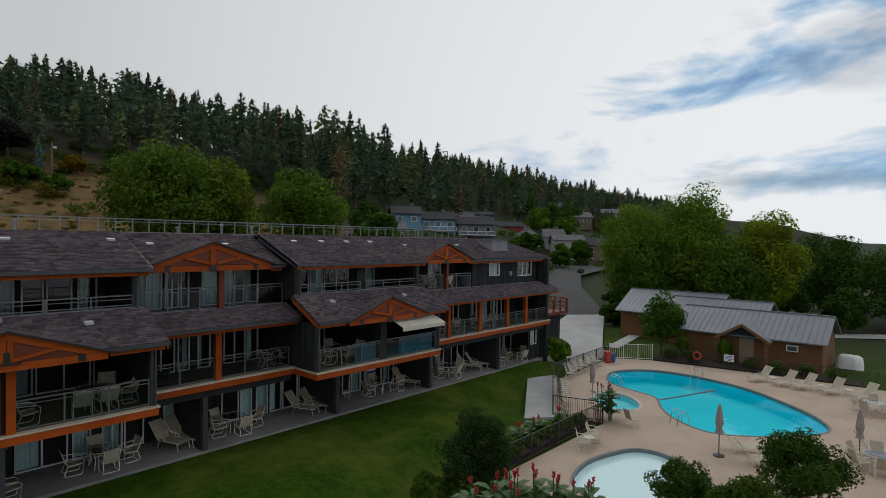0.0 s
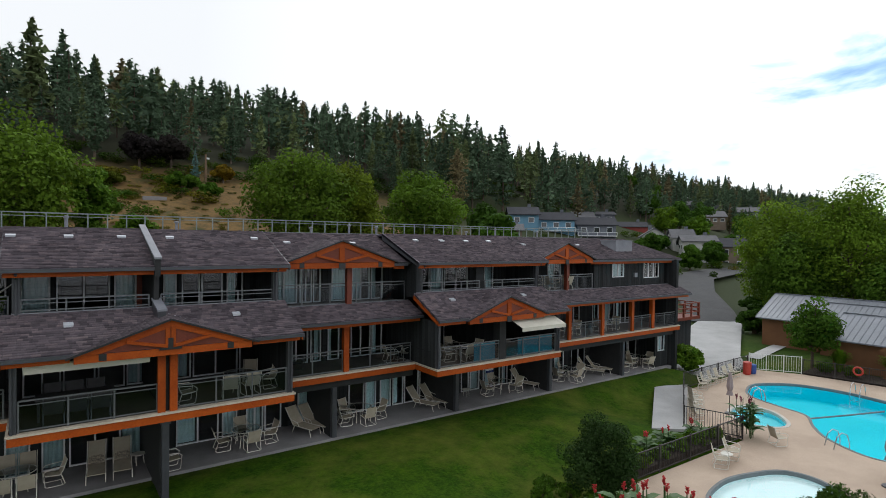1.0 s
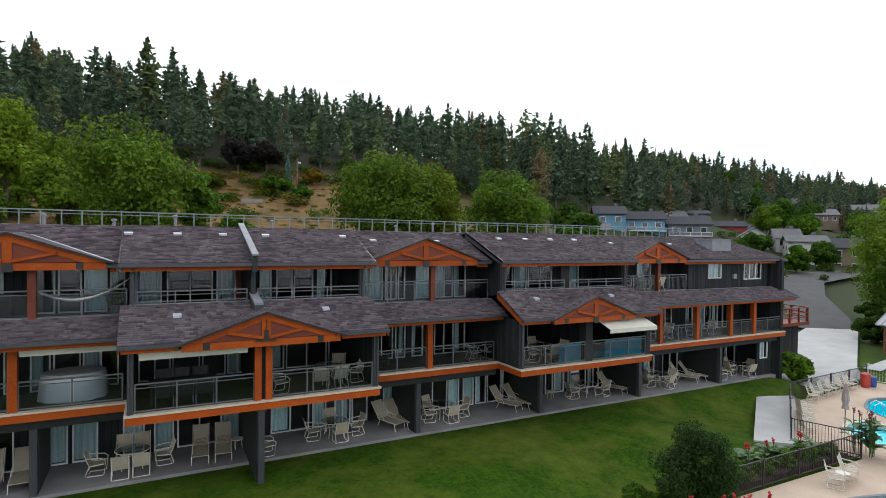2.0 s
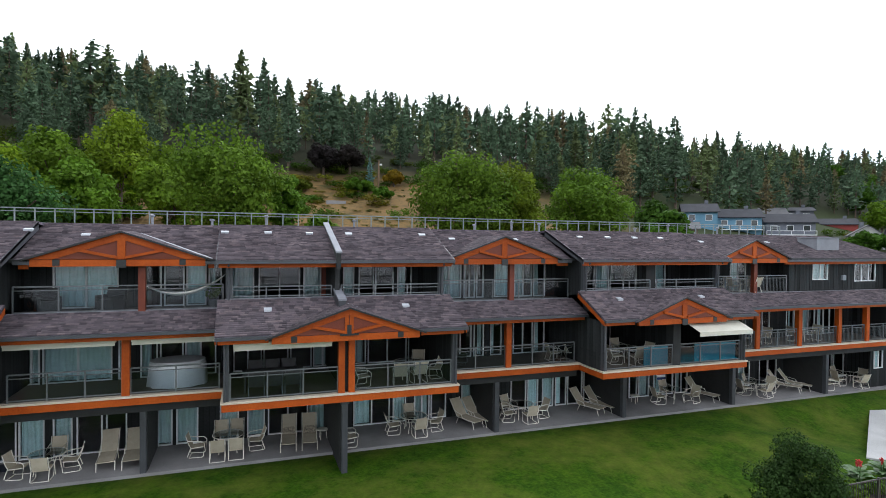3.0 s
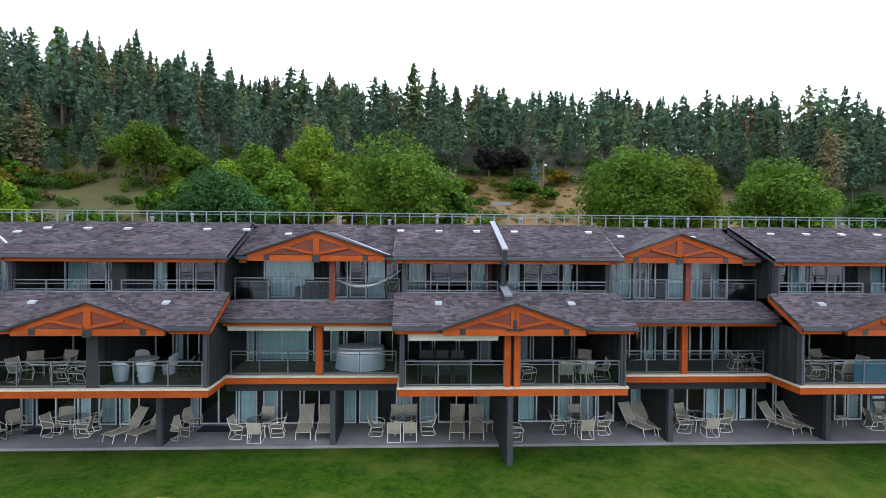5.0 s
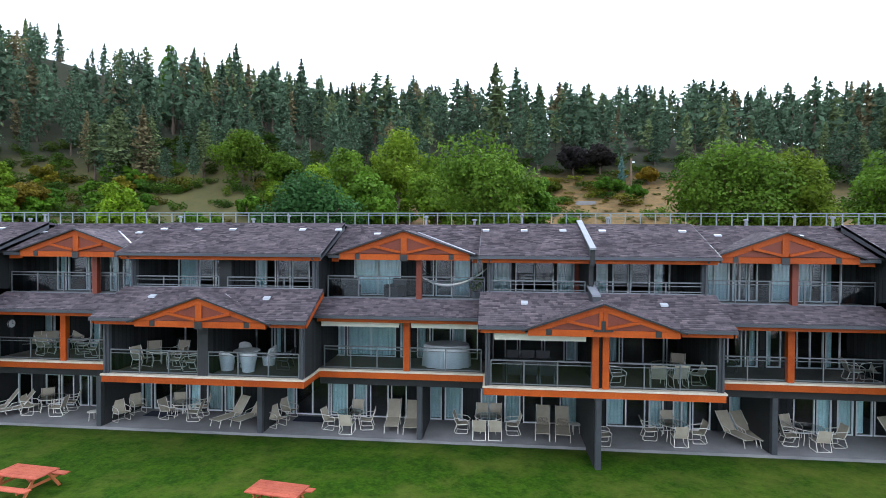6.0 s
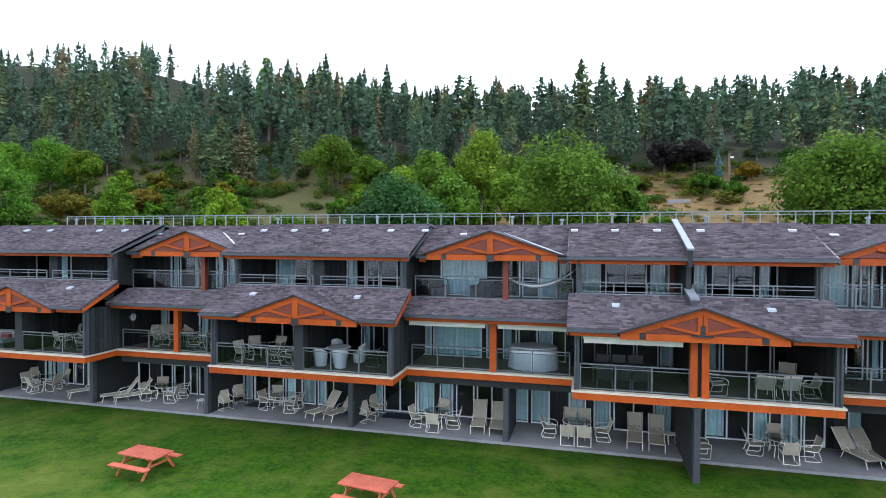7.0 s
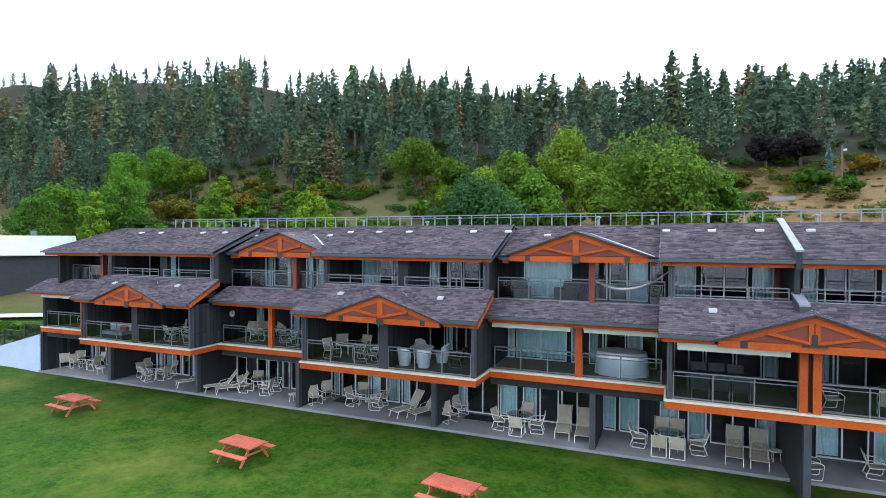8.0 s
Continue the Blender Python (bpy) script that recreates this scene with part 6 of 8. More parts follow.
# ground-floor patios
place("table", 0.0, [(-22.38, 25.25, 0), (-15.38, 25.26, 0), (-7.0, 24.69, 0), (-0.65, 24.83, 0), (7.42, 24.85, 0), (13.11, 25.02, 0), (22.6, 24.91, 0), (28.48, 24.8, 0), (36.17, 24.48, 0), (-30.56, 25.06, 0), (-37.0, 25.1, 0)])
place("chair", 0.0, [(-23.05, 24.7, 100), (-23.1, 25.7, 30), (-21.6, 24.7, -75), (-21.65, 25.6, -60), (-17.98, 24.26, 60), (-17.93, 25.39, 55), (-16.05, 24.92, 80), (-16.0, 25.72, 20), (-14.62, 24.78, -80), (-14.7, 25.6, -60)])
place("chair", 0.0, [(-10.34, 24.34, 60), (-10.26, 25.57, 70), (-7.83, 24.43, 80), (-6.95, 23.95, 180), (-6.94, 25.58, 0), (-6.2, 24.63, -80), (-1.82, 24.68, 85), (-1.02, 23.9, 180), (-0.33, 23.94, 180), (-0.96, 25.75, 0), (-0.32, 25.75, 0), (0.44, 24.73, -85)])
place("chair", 0.0, [(4.25, 23.85, 90), (6.4, 24.75, 85), (7.45, 24.05, 180), (8.35, 24.6, -85), (7.48, 25.65, 0), (12.2, 24.75, 80), (12.75, 25.7, 20), (13.16, 24.2, 180), (14.08, 24.8, -85), (21.5, 24.9, 80), (23.45, 24.5, -80), (22.75, 25.72, 0)])
place("chair", 0.0, [(27.65, 24.9, 80), (28.9, 25.6, 30), (28.3, 24.0, -170), (29.4, 24.7, -70), (33.46, 24.13, 80), (36.23, 25.35, 10), (35.3, 24.7, 80), (35.9, 23.75, 175), (37.0, 24.5, -80)])
place("chair", 0.0, [(-33.0, 24.9, 60), (-32.1, 25.65, 60), (-31.35, 24.8, 80), (-30.3, 24.25, 160), (-29.72, 24.9, -90), (-30.2, 25.8, -20), (-38.55, 24.6, 60), (-38.5, 25.6, 50), (-37.75, 24.8, 80), (-36.15, 24.95, -90), (-36.9, 25.75, -10)])
place("lounger", 0.0, [(-12.78, 24.73, -25), (-11.85, 24.78, -25), (-5.05, 24.97, 5), (-4.16, 24.89, 4), (1.79, 24.81, -5), (2.65, 24.74, -5), (10.1, 25.0, 20), (10.75, 25.05, 22), (16.9, 24.98, 24), (17.75, 25.0, 24), (24.6, 25.0, 18), (30.9, 24.94, 30), (31.85, 25.01, 30), (34.6, 25.2, 40), (-24.6, 24.4, -40), (-23.75, 24.4, -40), (-27.0, 24.6, -35)])
# first-floor balconies
place("table", 3.0, [(-21.32, 24.92, 0), (-15.0, 22.97, 0), (6.58, 22.94, 0), (17.75, 22.94, 0), (-27.2, 23.4, 0), (32.0, 24.6, 0), (28.0, 24.7, 0)])
place("chair", 3.0, [(-22.05, 24.5, 75), (-21.5, 25.65, 10), (-20.5, 25.0, -60), (-19.4, 24.3, -80), (-15.75, 22.5, 75), (-15.9, 23.6, 30), (-14.8, 23.8, -5), (-14.2, 22.6, -80), (-13.3, 22.3, -85)])
place("chair", 3.0, [(4.41, 22.14, 95), (5.95, 21.91, 170), (6.75, 22.05, 185), (7.6, 22.63, -85), (7.25, 23.75, -20), (14.3, 24.04, 80), (15.0, 24.0, -70), (16.85, 22.6, 75), (18.0, 23.8, 5), (17.7, 22.05, 175), (18.6, 22.6, -80)])
place("chair", 3.0, [(-28.0, 23.0, 60), (-26.5, 22.7, 160), (-26.35, 23.7, -60), (-27.6, 24.2, 20), (-25.0, 22.5, -40), (31.2, 24.5, 80), (32.8, 24.5, -80), (27.2, 24.6, 80), (28.8, 24.6, -80), (25.0, 24.6, 10), (-36.2, 24.4, 10), (-35.6, 25.0, -30)])
# top floor
dining(27.2, 24.9, 6.03, 4, 10, 0.8)
for x, y, a in ((25.4, 24.6, 20), (-35.2, 24.6, 20), (-34.2, 24.9, -20), (-35.9, 25.0, 60)):
    put("chair", x, y, 6.02, a)
# round the pool
for x, y, a in ((45.9, 9.6, -122), (45.7, 8.0, -122), (45.6, 6.8, -122), (45.5, 5.2, -122), (45.3, 3.4, -122), (45.0, 1.6, -122), (29.6, 6.9, 30), (28.4, 5.9, 30), (33.5, 2.0, 0), (34.9, 1.2, 0)):
    put("lounger", x, y, DECK_Z, a)
for x, y, a in ((24.5, 12.5, 30), (25.9, 12.7, 20), (29.6, 12.3, 60), (36.6, 20.0, 30), (37.5, 20.25, 20), (38.5, 20.3, 10), (39.6, 20.4, 5), (40.8, 20.4, 0), (41.9, 20.5, 0), (33.3, 18.7, 60), (32.5, 18.2, 60), (31.7, 17.7, 60), (30.8, 17.2, 60), (30.0, 16.7, 60)):
    put("chair", x, y, DECK_Z, a)
dining(42.0, 2.6, DECK_Z, 5, 10, 0.85)
dining(31.6, 1.7, DECK_Z, 6, 10, 0.9)
for x, y in ((45.9, 5.9), (45.8, 4.3), (46.0, 8.8), (25.2, 12.6)):
    st = thing("side_table", "small round cream plastic side table", "table", "side tables")
    part("tabletop", lathe(bmesh.new(), [(0.22, 0.40), (0.26, 0.41), (0.26, 0.43), (0.22, 0.44)], 16), M_FRAME, st)
    for k in range(3):
        a = k * math.tau / 3
        part("leg", tube(bmesh.new(), [(0.16 * math.cos(a), 0.16 * math.sin(a), 0.41), (0.2 * math.cos(a), 0.2 * math.sin(a), 0.0)], 0.018), M_FRAME, st)
    st.location = (x, y, DECK_Z)
    SIDE = st
for x, y in ((-19.37, 24.2), (3.25, 25.08), (20.31, 25.4), (-34.6, 24.3)):
    copy_thing(SIDE, pose(x, y, 0.0))

# white wicker set
for x, y, a in ((-11.88, 22.6, 165), (-10.86, 22.47, 200), (-10.5, 23.75, 290), (-11.9, 24.2, 20)):
    w = thing("wicker_chair", "white wicker tub chair on the balcony", "chair", "wicker chairs")
    bm = lathe(bmesh.new(), [(0.30, 0.0), (0.33, 0.2), (0.36, 0.44), (0.30, 0.45)], 18)
    smooth(part("seat", bm, M_WICKER, w))
    bm = bmesh.new()
    rows = []
    for k in range(13):
        t = radians(-10 + 200 * k / 12)
        h = 0.64 + 0.28 * math.sin(radians(180 * k / 12))
        rows.append([bm.verts.new((r * math.cos(t), r * math.sin(t), z)) for r, z in ((0.36, 0.42), (0.42, h), (0.38, h), (0.32, 0.46))])
    for a_, b_ in zip(rows, rows[1:]):
        for k in range(4):
            bm.faces.new((a_[k], b_[k], b_[(k + 1) % 4], a_[(k + 1) % 4]))
    bm.faces.new(rows[0])
    bm.faces.new(rows[-1][::-1])
    smooth(part("backrest", bm, M_WICKER, w), 50)
    w.matrix_basis = pose(x, y, 3.0, 0, 0, a) @ Matrix.Diagonal((0.86, 0.86, 0.95, 1))
wt_ = thing("wicker_table", "round white wicker table with a pale top", "table")
smooth(part("base", lathe(bmesh.new(), [(0.3, 0), (0.2, 0.35), (0.3, 0.69)], 18), M_WICKER, wt_))
part("tabletop", lathe(bmesh.new(), [(0.55, 0.69), (0.57, 0.70), (0.57, 0.73), (0.55, 0.74)], 24), M_WICKER, wt_)
wt_.location = (-11.35, 23.35, 3.0)

# dark dining set under the awning
dt = thing("dining_table", "long dark dining table on the balcony", "table")
part("tabletop", boxes((-0.1, 2.2, 22.3, 23.2, 3.70, 3.75)), M_DARKCHAIR, dt)
for x, y in ((0.0, 22.4), (2.1, 22.4), (0.0, 23.1), (2.1, 23.1)):
    part("leg", boxes((x - 0.04, x + 0.04, y - 0.04, y + 0.04, 3.0, 3.70)), M_DARKCHAIR, dt)
DARK = build_chair("dark metal patio chair at the long table", M_DARKCHAIR, M_RAIL, "dark balcony chairs")
DARK.matrix_basis = pose(0.4, 21.95, 3.0, 0, 0, 180)
for x, y, a in ((1.05, 21.95, 180), (1.7, 21.95, 180), (0.4, 23.55, 0), (1.05, 23.55, 0), (1.7, 23.55, 0), (9.67, 24.66, 60), (-9.5, 23.12, -90)):
    copy_thing(DARK, pose(x, y, 3.0, 0, 0, a))
# dark wicker armchairs and a potted plant on the top balcony
for x, y, a in ((-7.0, 24.75, 25), (-4.95, 24.8, -25)):
    w = thing("wicker_armchair", "dark brown wicker armchair on the top balcony", "chair", "wicker armchairs")
    smooth(part("seat", boxes((-0.38, 0.38, -0.36, 0.3, 0.0, 0.36)), M_DARKCHAIR, w))
    part("cushion", boxes((-0.27, 0.27, -0.34, 0.2, 0.361, 0.46)), M_DARKCHAIR, w, "dark seat cushion")
    part("backrest", prism(bmesh.new(), [(-0.38, 0.24, 0.361), (-0.38, 0.4, 0.361), (-0.38, 0.48, 0.86), (-0.38, 0.38, 0.86)], (0.76, 0, 0)), M_DARKCHAIR, w)
    for sx in (-0.38, 0.28):
        part("armrest", boxes((sx, sx + 0.1, -0.36, 0.235, 0.361, 0.6)), M_DARKCHAIR, w)
    w.matrix_basis = pose(x, y, 6.02, 0, 0, a)
# folding bench on the recessed balcony
bench = thing("patio_bench", "cream tube-frame patio bench with tan sling fabric", "bench")
part("seat", sling(bmesh.new(), [(-0.27, 0.44), (-0.1, 0.41), (0.1, 0.385), (0.2, 0.40)], 0.78), M_SLING, bench)
part("backrest", sling(bmesh.new(), [(0.2, 0.405), (0.26, 0.53), (0.33, 0.74), (0.39, 0.93)], 0.78), M_SLING, bench)
for sx in (-0.81, 0.0, 0.81):
    part("side_frame", tube(bmesh.new(), [(sx, 0.40, 0.94), (sx, 0.28, 0.56), (sx, 0.19, 0.38), (sx, -0.27, 0.42)], 0.017), M_FRAME, bench)
    part("leg", tube(bmesh.new(), [(sx, -0.27, 0.42), (sx, -0.25, 0.02), (sx, 0.3, 0.02), (sx, 0.2, 0.39)], 0.017), M_FRAME, bench)
bench.matrix_basis = pose(-23.05, 25.2, 3.0, 0, 0, 25)
# wall clock, doormats, a towel on the door rail
clock = thing("wall_clock", "round white wall clock on the dark cheek wall", "clock")
part("dial", tube(bmesh.new(), [(-23.42, 24.0, 4.55), (-23.37, 24.0, 4.55)], 0.2, 20), M_WHITE, clock)
part("rim", tube(bmesh.new(), [(-23.38, 24.0 + 0.2 * math.cos(k * math.tau / 20), 4.55 + 0.2 * math.sin(k * math.tau / 20)) for k in range(20)], 0.02, 6, True), M_GUTTER, clock)
part("pointer", boxes((-23.366, -23.36, 23.99, 24.01, 4.55, 4.69), (-23.366, -23.36, 24.0, 24.1, 4.545, 4.56)), M_BLACK, clock)
M_MAT = surface("navy_doormat", (0.012, 0.016, 0.035), (0.025, 0.030, 0.055), 0.95, 5, 80, 0.4)
for x, y in ((-16.7, 25.45), (-9.2, 25.55)):
    tagged(part("doormat", boxes((x - 0.75, x + 0.75, y - 0.4, y + 0.4, 0.001, 0.018)), M_MAT), "dark blue doormat in front of a sliding door", "doormat", "doormats")
towel = thing("towel", "blue and white striped towel hung at a patio door", "towel")
M_NAVY = surface("navy_cloth", (0.02, 0.035, 0.12), (0.035, 0.055, 0.17), 0.9, 5, 60, 0.2)
for k_ in range(6):
    part("stripe", boxes((22.25, 22.85, 25.93, 25.95, 1.0 + k_ * 0.13, 1.129 + k_ * 0.13)), (M_NAVY, M_WICKER)[k_ % 2], towel)
part("rail", tube(bmesh.new(), [(22.15, 25.96, 1.79), (22.95, 25.96, 1.79)], 0.015), M_GUTTER, towel)
for x in (22.17, 22.93):
    part("foot_post", tube(bmesh.new(), [(x, 25.96, 0.0), (x, 25.96, 1.79)], 0.015), M_GUTTER, towel)
M_CUSHION = surface("grey_cushion", (0.26, 0.27, 0.29), (0.38, 0.39, 0.41), 0.9, 3, 60, 0.2)
M_REDCUSH = surface("red_cushion", (0.25, 0.04, 0.045), (0.35, 0.07, 0.07), 0.9, 3, 60, 0.2)
sofa = thing("outdoor_sofa", "grey cushioned outdoor sofa with a red pillow", "sofa")
part("base", boxes((-31.0, -29.2, 21.7, 22.5, 3.0, 3.28)), M_DARKCHAIR, sofa)
part("seat_cushion", boxes((-30.95, -29.25, 21.72, 22.4, 3.281, 3.46)), M_CUSHION, sofa)
part("back_cushion", boxes((-30.95, -29.25, 22.3, 22.52, 3.461, 3.85)), M_CUSHION, sofa)
part("pillow", boxes((-29.9, -29.4, 22.1, 22.29, 3.461, 3.75)), M_REDCUSH, sofa, "dark red pillow")

# patterned cushions on two loungers
M_PATTERN = surface("patterned_cushion", (0.05, 0.045, 0.04), (0.42, 0.36, 0.28), 0.9, 14, 30, 0.2, mix=0.3)
for x, y in ((1.79, 24.81), (2.65, 24.74)):
    bm = bmesh.new()
    prism(bm, [(-0.24, -0.08, -0.16), (0.24, -0.08, -0.16), (0.24, -0.08, 0.16), (-0.24, -0.08, 0.16)], (0, 0.13, 0))
    bmesh.ops.bevel(bm, geom=bm.edges[:], offset=0.05, segments=2, affect="EDGES")
    o = smooth(part("cushion", bm, M_PATTERN), 60)
    o.matrix_basis = pose(x + 0.02, y + 0.2, 0.53, -35, 0, -5)
    tagged(o, "dark and cream patterned cushion on a lounger", "cushion", "lounger cushions")

# potted plant on the top balcony
M_POT = surface("grey_pot", (0.10, 0.10, 0.105), (0.16, 0.16, 0.165), 0.7, 3, 30, 0.1)
pot = thing("potted_plant", "leafy green plant in a grey pot on the balcony", "plant")
smooth(part("pot", lathe(bmesh.new(), [(0.15, 0.0), (0.2, 0.3), (0.22, 0.36), (0.18, 0.36)], 16), M_POT, pot))
pr = np.random.RandomState(88)
pc = [np.array([pr.uniform(-0.2, 0.2), pr.uniform(-0.2, 0.2), pr.uniform(0.45, 0.95)]) for _ in range(10)]
pv, pq, pt = leaf_cloud(89, pc, [0.16] * 10, 420, 0.09)
foliage = new("foliage", raw_mesh("foliage", pv, pq, M_LEAVES, pt[:, None] * np.array([[0.8, 1.0, 0.6]])))
foliage.parent = pot
part("stem", tube(bmesh.new(), [(0, 0, 0.3), (0.02, 0, 0.9)], 0.02, 5), M_BARK, pot)
pot.location = (-1.25, 24.7, 6.02)

# covered hot tub
M_COVER = surface("silver_grey_cover", (0.68, 0.70, 0.72), (0.84, 0.85, 0.86), 0.55, 1.5, 8, 0.5)
M_COVERTOP = surface("grey_cover_top", (0.40, 0.42, 0.44), (0.52, 0.54, 0.56), 0.6, 2, 15, 0.2)
ht = thing("covered_hot_tub", "hot tub under a loose pale grey cover on the balcony", "hot tub")
bm = bmesh.new()
rings = []
for r_, z_ in ((1.12, 0.0), (1.10, 0.3), (1.05, 0.84), (1.0, 0.9)):
    rings.append([bm.verts.new(((r_ + 0.05 * math.sin(k * 2.6) * (1 - z_)) * math.cos(k * math.tau / 24), 0.75 * (r_ + 0.05 * math.sin(k * 2.6) * (1 - z_)) * math.sin(k * math.tau / 24), z_)) for k in range(24)])
for a_, b_ in zip(rings, rings[1:]):
    for k in range(24):
        bm.faces.new((a_[k], a_[(k + 1) % 24], b_[(k + 1) % 24], b_[k]))
bm.faces.new(rings[-1])
smooth(part("cover", bm, M_COVER, ht), 50)
bm = bmesh.new()
prism(bm, [(1.02 * math.cos(k * math.tau / 24), 0.77 * math.sin(k * math.tau / 24), 0.885) for k in range(24)], (0, 0, 0.09))
part("lid", bm, M_COVERTOP, ht, "dark grey lid")
ht.location = (-2.55, 24.75, 3.0)

# hammock on the top floor
M_ROPE = surface("white_hammock_cloth", (0.74, 0.74, 0.73), (0.84, 0.84, 0.83), 0.9, 4, 60, 0.3)
hm = thing("hammock", "white cloth hammock slung across the balcony", "hammock")
bm = bmesh.new()
rows = []
for i in range(17):
    t = i / 16
    x = -3.75 + 3.1 * t
    z = 7.05 + 0.45 * t - 0.95 * 4 * t * (1 - t) * 0.72
    w = 0.05 + 0.46 * math.sin(math.pi * t)
    rows.append([bm.verts.new((x, 24.35 + s * w, z + 0.16 * (s * s) * math.sin(math.pi * t))) for s in (-1, -0.5, 0, 0.5, 1)])
for a_, b_ in zip(rows, rows[1:]):
    for k in range(4):
        bm.faces.new((a_[k], a_[k + 1], b_[k + 1], b_[k]))
o = smooth(part("cloth", bm, M_ROPE, hm), 80)
o.modifiers.new("thickness", "SOLIDIFY").thickness = 0.02
for p, q in (((-3.75, 24.35, 7.05), (-3.78, 24.1, 7.12)), ((-0.65, 24.35, 7.5), (-0.72, 24.4, 7.6))):
    part("rope", tube(bmesh.new(), [p, q], 0.02), M_ROPE, hm)


def awning(x0, x1, y, z, out, drop, label):
    a = thing("awning", label, "awning", "awnings")
    part("cassette", boxes((x0, x1, y - 0.08, y + 0.08, z, z + 0.14)), M_FRAME, a)
    if out > 0.3:
        part("cloth", sheet([(x0 + 0.05, y - 0.05, z + 0.06), (x1 - 0.05, y - 0.05, z + 0.06), (x1 - 0.05, y - out, z - drop), (x0 + 0.05, y - out, z - drop)], 0.015), M_AWNING, a)
        part("valance", boxes((x0 + 0.05, x1 - 0.05, y - out - 0.03, y - out - 0.001, z - drop - 0.2, z - drop)), M_AWNING, a)
        for x in (x0 + 0.3, x1 - 0.3):
            part("arm", tube(bmesh.new(), [(x, y, z), (x, y - out, z - drop - 0.05)], 0.025), M_FRAME, a)
    else:
        part("cloth", boxes((x0 + 0.02, x1 - 0.02, y - 0.10, y - 0.082, z - drop, z + 0.12)), M_AWNING, a)


awning(-7.8, -4.4, 22.95, 5.08, 0, 0.12, "rolled-up cream awning under the eave")
awning(-3.9, -0.85, 22.95, 5.08, 0, 0.12, "rolled-up cream awning under the eave")
awning(-0.4, 3.1, 21.25, 5.0, 0, 0.14, "rolled-up cream awning under the gable")
awning(-38.2, -34.9, 22.95, 5.1, 0, 0.12, "rolled-up cream awning under the eave")
awning(19.7, 23.0, 21.2, 5.05, 0.95, 0.28, "opened cream awning over the balcony")

# blue windbreak behind the balcony glass
M_TEAL = surface("teal_screen", (0.012, 0.13, 0.19), (0.03, 0.22, 0.30), 0.6, 1.2, 10, 0.1)
sc = thing("wind_screen", "teal blue fabric screen along the balcony rail", "screen")
part("cloth", boxes((17.6, 19.0, 21.45, 21.47, 3.08, 3.95)), M_TEAL, sc)
part("cloth", boxes((20.6, 23.2, 21.45, 21.47, 3.08, 3.95)), M_TEAL, sc)

# picnic tables
M_REDWOOD = surface("red_stained_wood", (0.26, 0.045, 0.022), (0.46, 0.115, 0.06), 0.65, 1.5, 25, 0.2, random_tint=0.18)
M_ORANGEWOOD = surface("orange_stained_wood", (0.33, 0.085, 0.025), (0.44, 0.14, 0.05), 0.65, 1.5, 25, 0.2)


def build_picnic():
    p = thing("picnic_table", "red-stained wooden picnic table with attached benches on the lawn", "picnic table", "picnic tables")
    for i in range(5):
        y = -0.47 + i * 0.19
        part("board", boxes((-0.9, 0.9, y, y + 0.175, 0.70, 0.74)), M_REDWOOD, p)
    for s in (-1, 1):
        b = part("bench", boxes((-0.9, 0.9, s * 0.74 - 0.14, s * 0.74 - 0.003, 0.42, 0.455), (-0.9, 0.9, s * 0.74 + 0.003, s * 0.74 + 0.14, 0.42, 0.455)), M_REDWOOD, p)
        x = s * 0.62
        for t in (-1, 1):
            part("leg", beam(bmesh.new(), (x, t * 0.22, 0.70), (x, t * 0.72, 0.0), 0.04, 0.1), M_ORANGEWOOD, p)
        part("crossbar", boxes((x - 0.06, x - 0.021, -0.86, 0.86, 0.33, 0.419)), M_ORANGEWOOD, p)
        part("cleat", boxes((x - 0.02, x + 0.02, -0.42, 0.42, 0.62, 0.699)), M_ORANGEWOOD, p)
    return p


PICNIC = build_picnic()
PICNIC.matrix_basis = pose(-16.3, 17.1, ground_z(-16.3, 17.1), 0, 0, -6)
copy_thing(PICNIC, pose(-28.7, 18.6, ground_z(-28.7, 18.6), 0, 0, -4))
copy_thing(PICNIC, pose(-7.25, 16.8, ground_z(-7.25, 16.8), 0, 0, -8))

# umbrellas, bins, life ring, sign
M_CANVAS = surface("faded_mauve_canvas", (0.24, 0.19, 0.19), (0.36, 0.30, 0.30), 0.9, 2, 30, 0.3)
M_DARKWOOD = surface("dark_pole", (0.05, 0.03, 0.02), (0.09, 0.06, 0.04), 0.6, 3, 30, 0.1)
for x, y in ((28.3, 7.5), (32.2, 2.5), (32.6, 16.2), (43.5, -0.5)):
    u = thing("folded_umbrella", "folded mauve canvas parasol on a dark pole", "parasol", "parasols")
    part("pole", tube(bmesh.new(), [(0, 0, 0.0), (0, 0, 2.35)], 0.025, 8), M_DARKWOOD, u)
    bm = bmesh.new()
    rings = []
    for r_, z_ in ((0.04, 2.45), (0.09, 2.2), (0.15, 1.6), (0.10, 1.35), (0.15, 1.1), (0.05, 1.08)):
        rings.append([bm.verts.new(((r_ * (1 + 0.25 * (k % 2))) * math.cos(k * math.tau / 16), (r_ * (1 + 0.25 * (k % 2))) * math.sin(k * math.tau / 16), z_)) for k in range(16)])
    for a_, b_ in zip(rings, rings[1:]):
        for k in range(16):
            bm.faces.new((a_[k], b_[k], b_[(k + 1) % 16], a_[(k + 1) % 16]))
    bm.faces.new(rings[0])
    bm.faces.new(rings[-1][::-1])
    part("canopy", bm, M_CANVAS, u)
    part("foot", lathe(bmesh.new(), [(0.25, 0), (0.25, 0.06), (0.06, 0.1)], 16), M_GUTTER, u)
    u.location = (x, y, DECK_Z)
M_RED = surface("red_plastic", (0.36, 0.03, 0.02), (0.46, 0.06, 0.04), 0.5, 3, 30, 0.0)
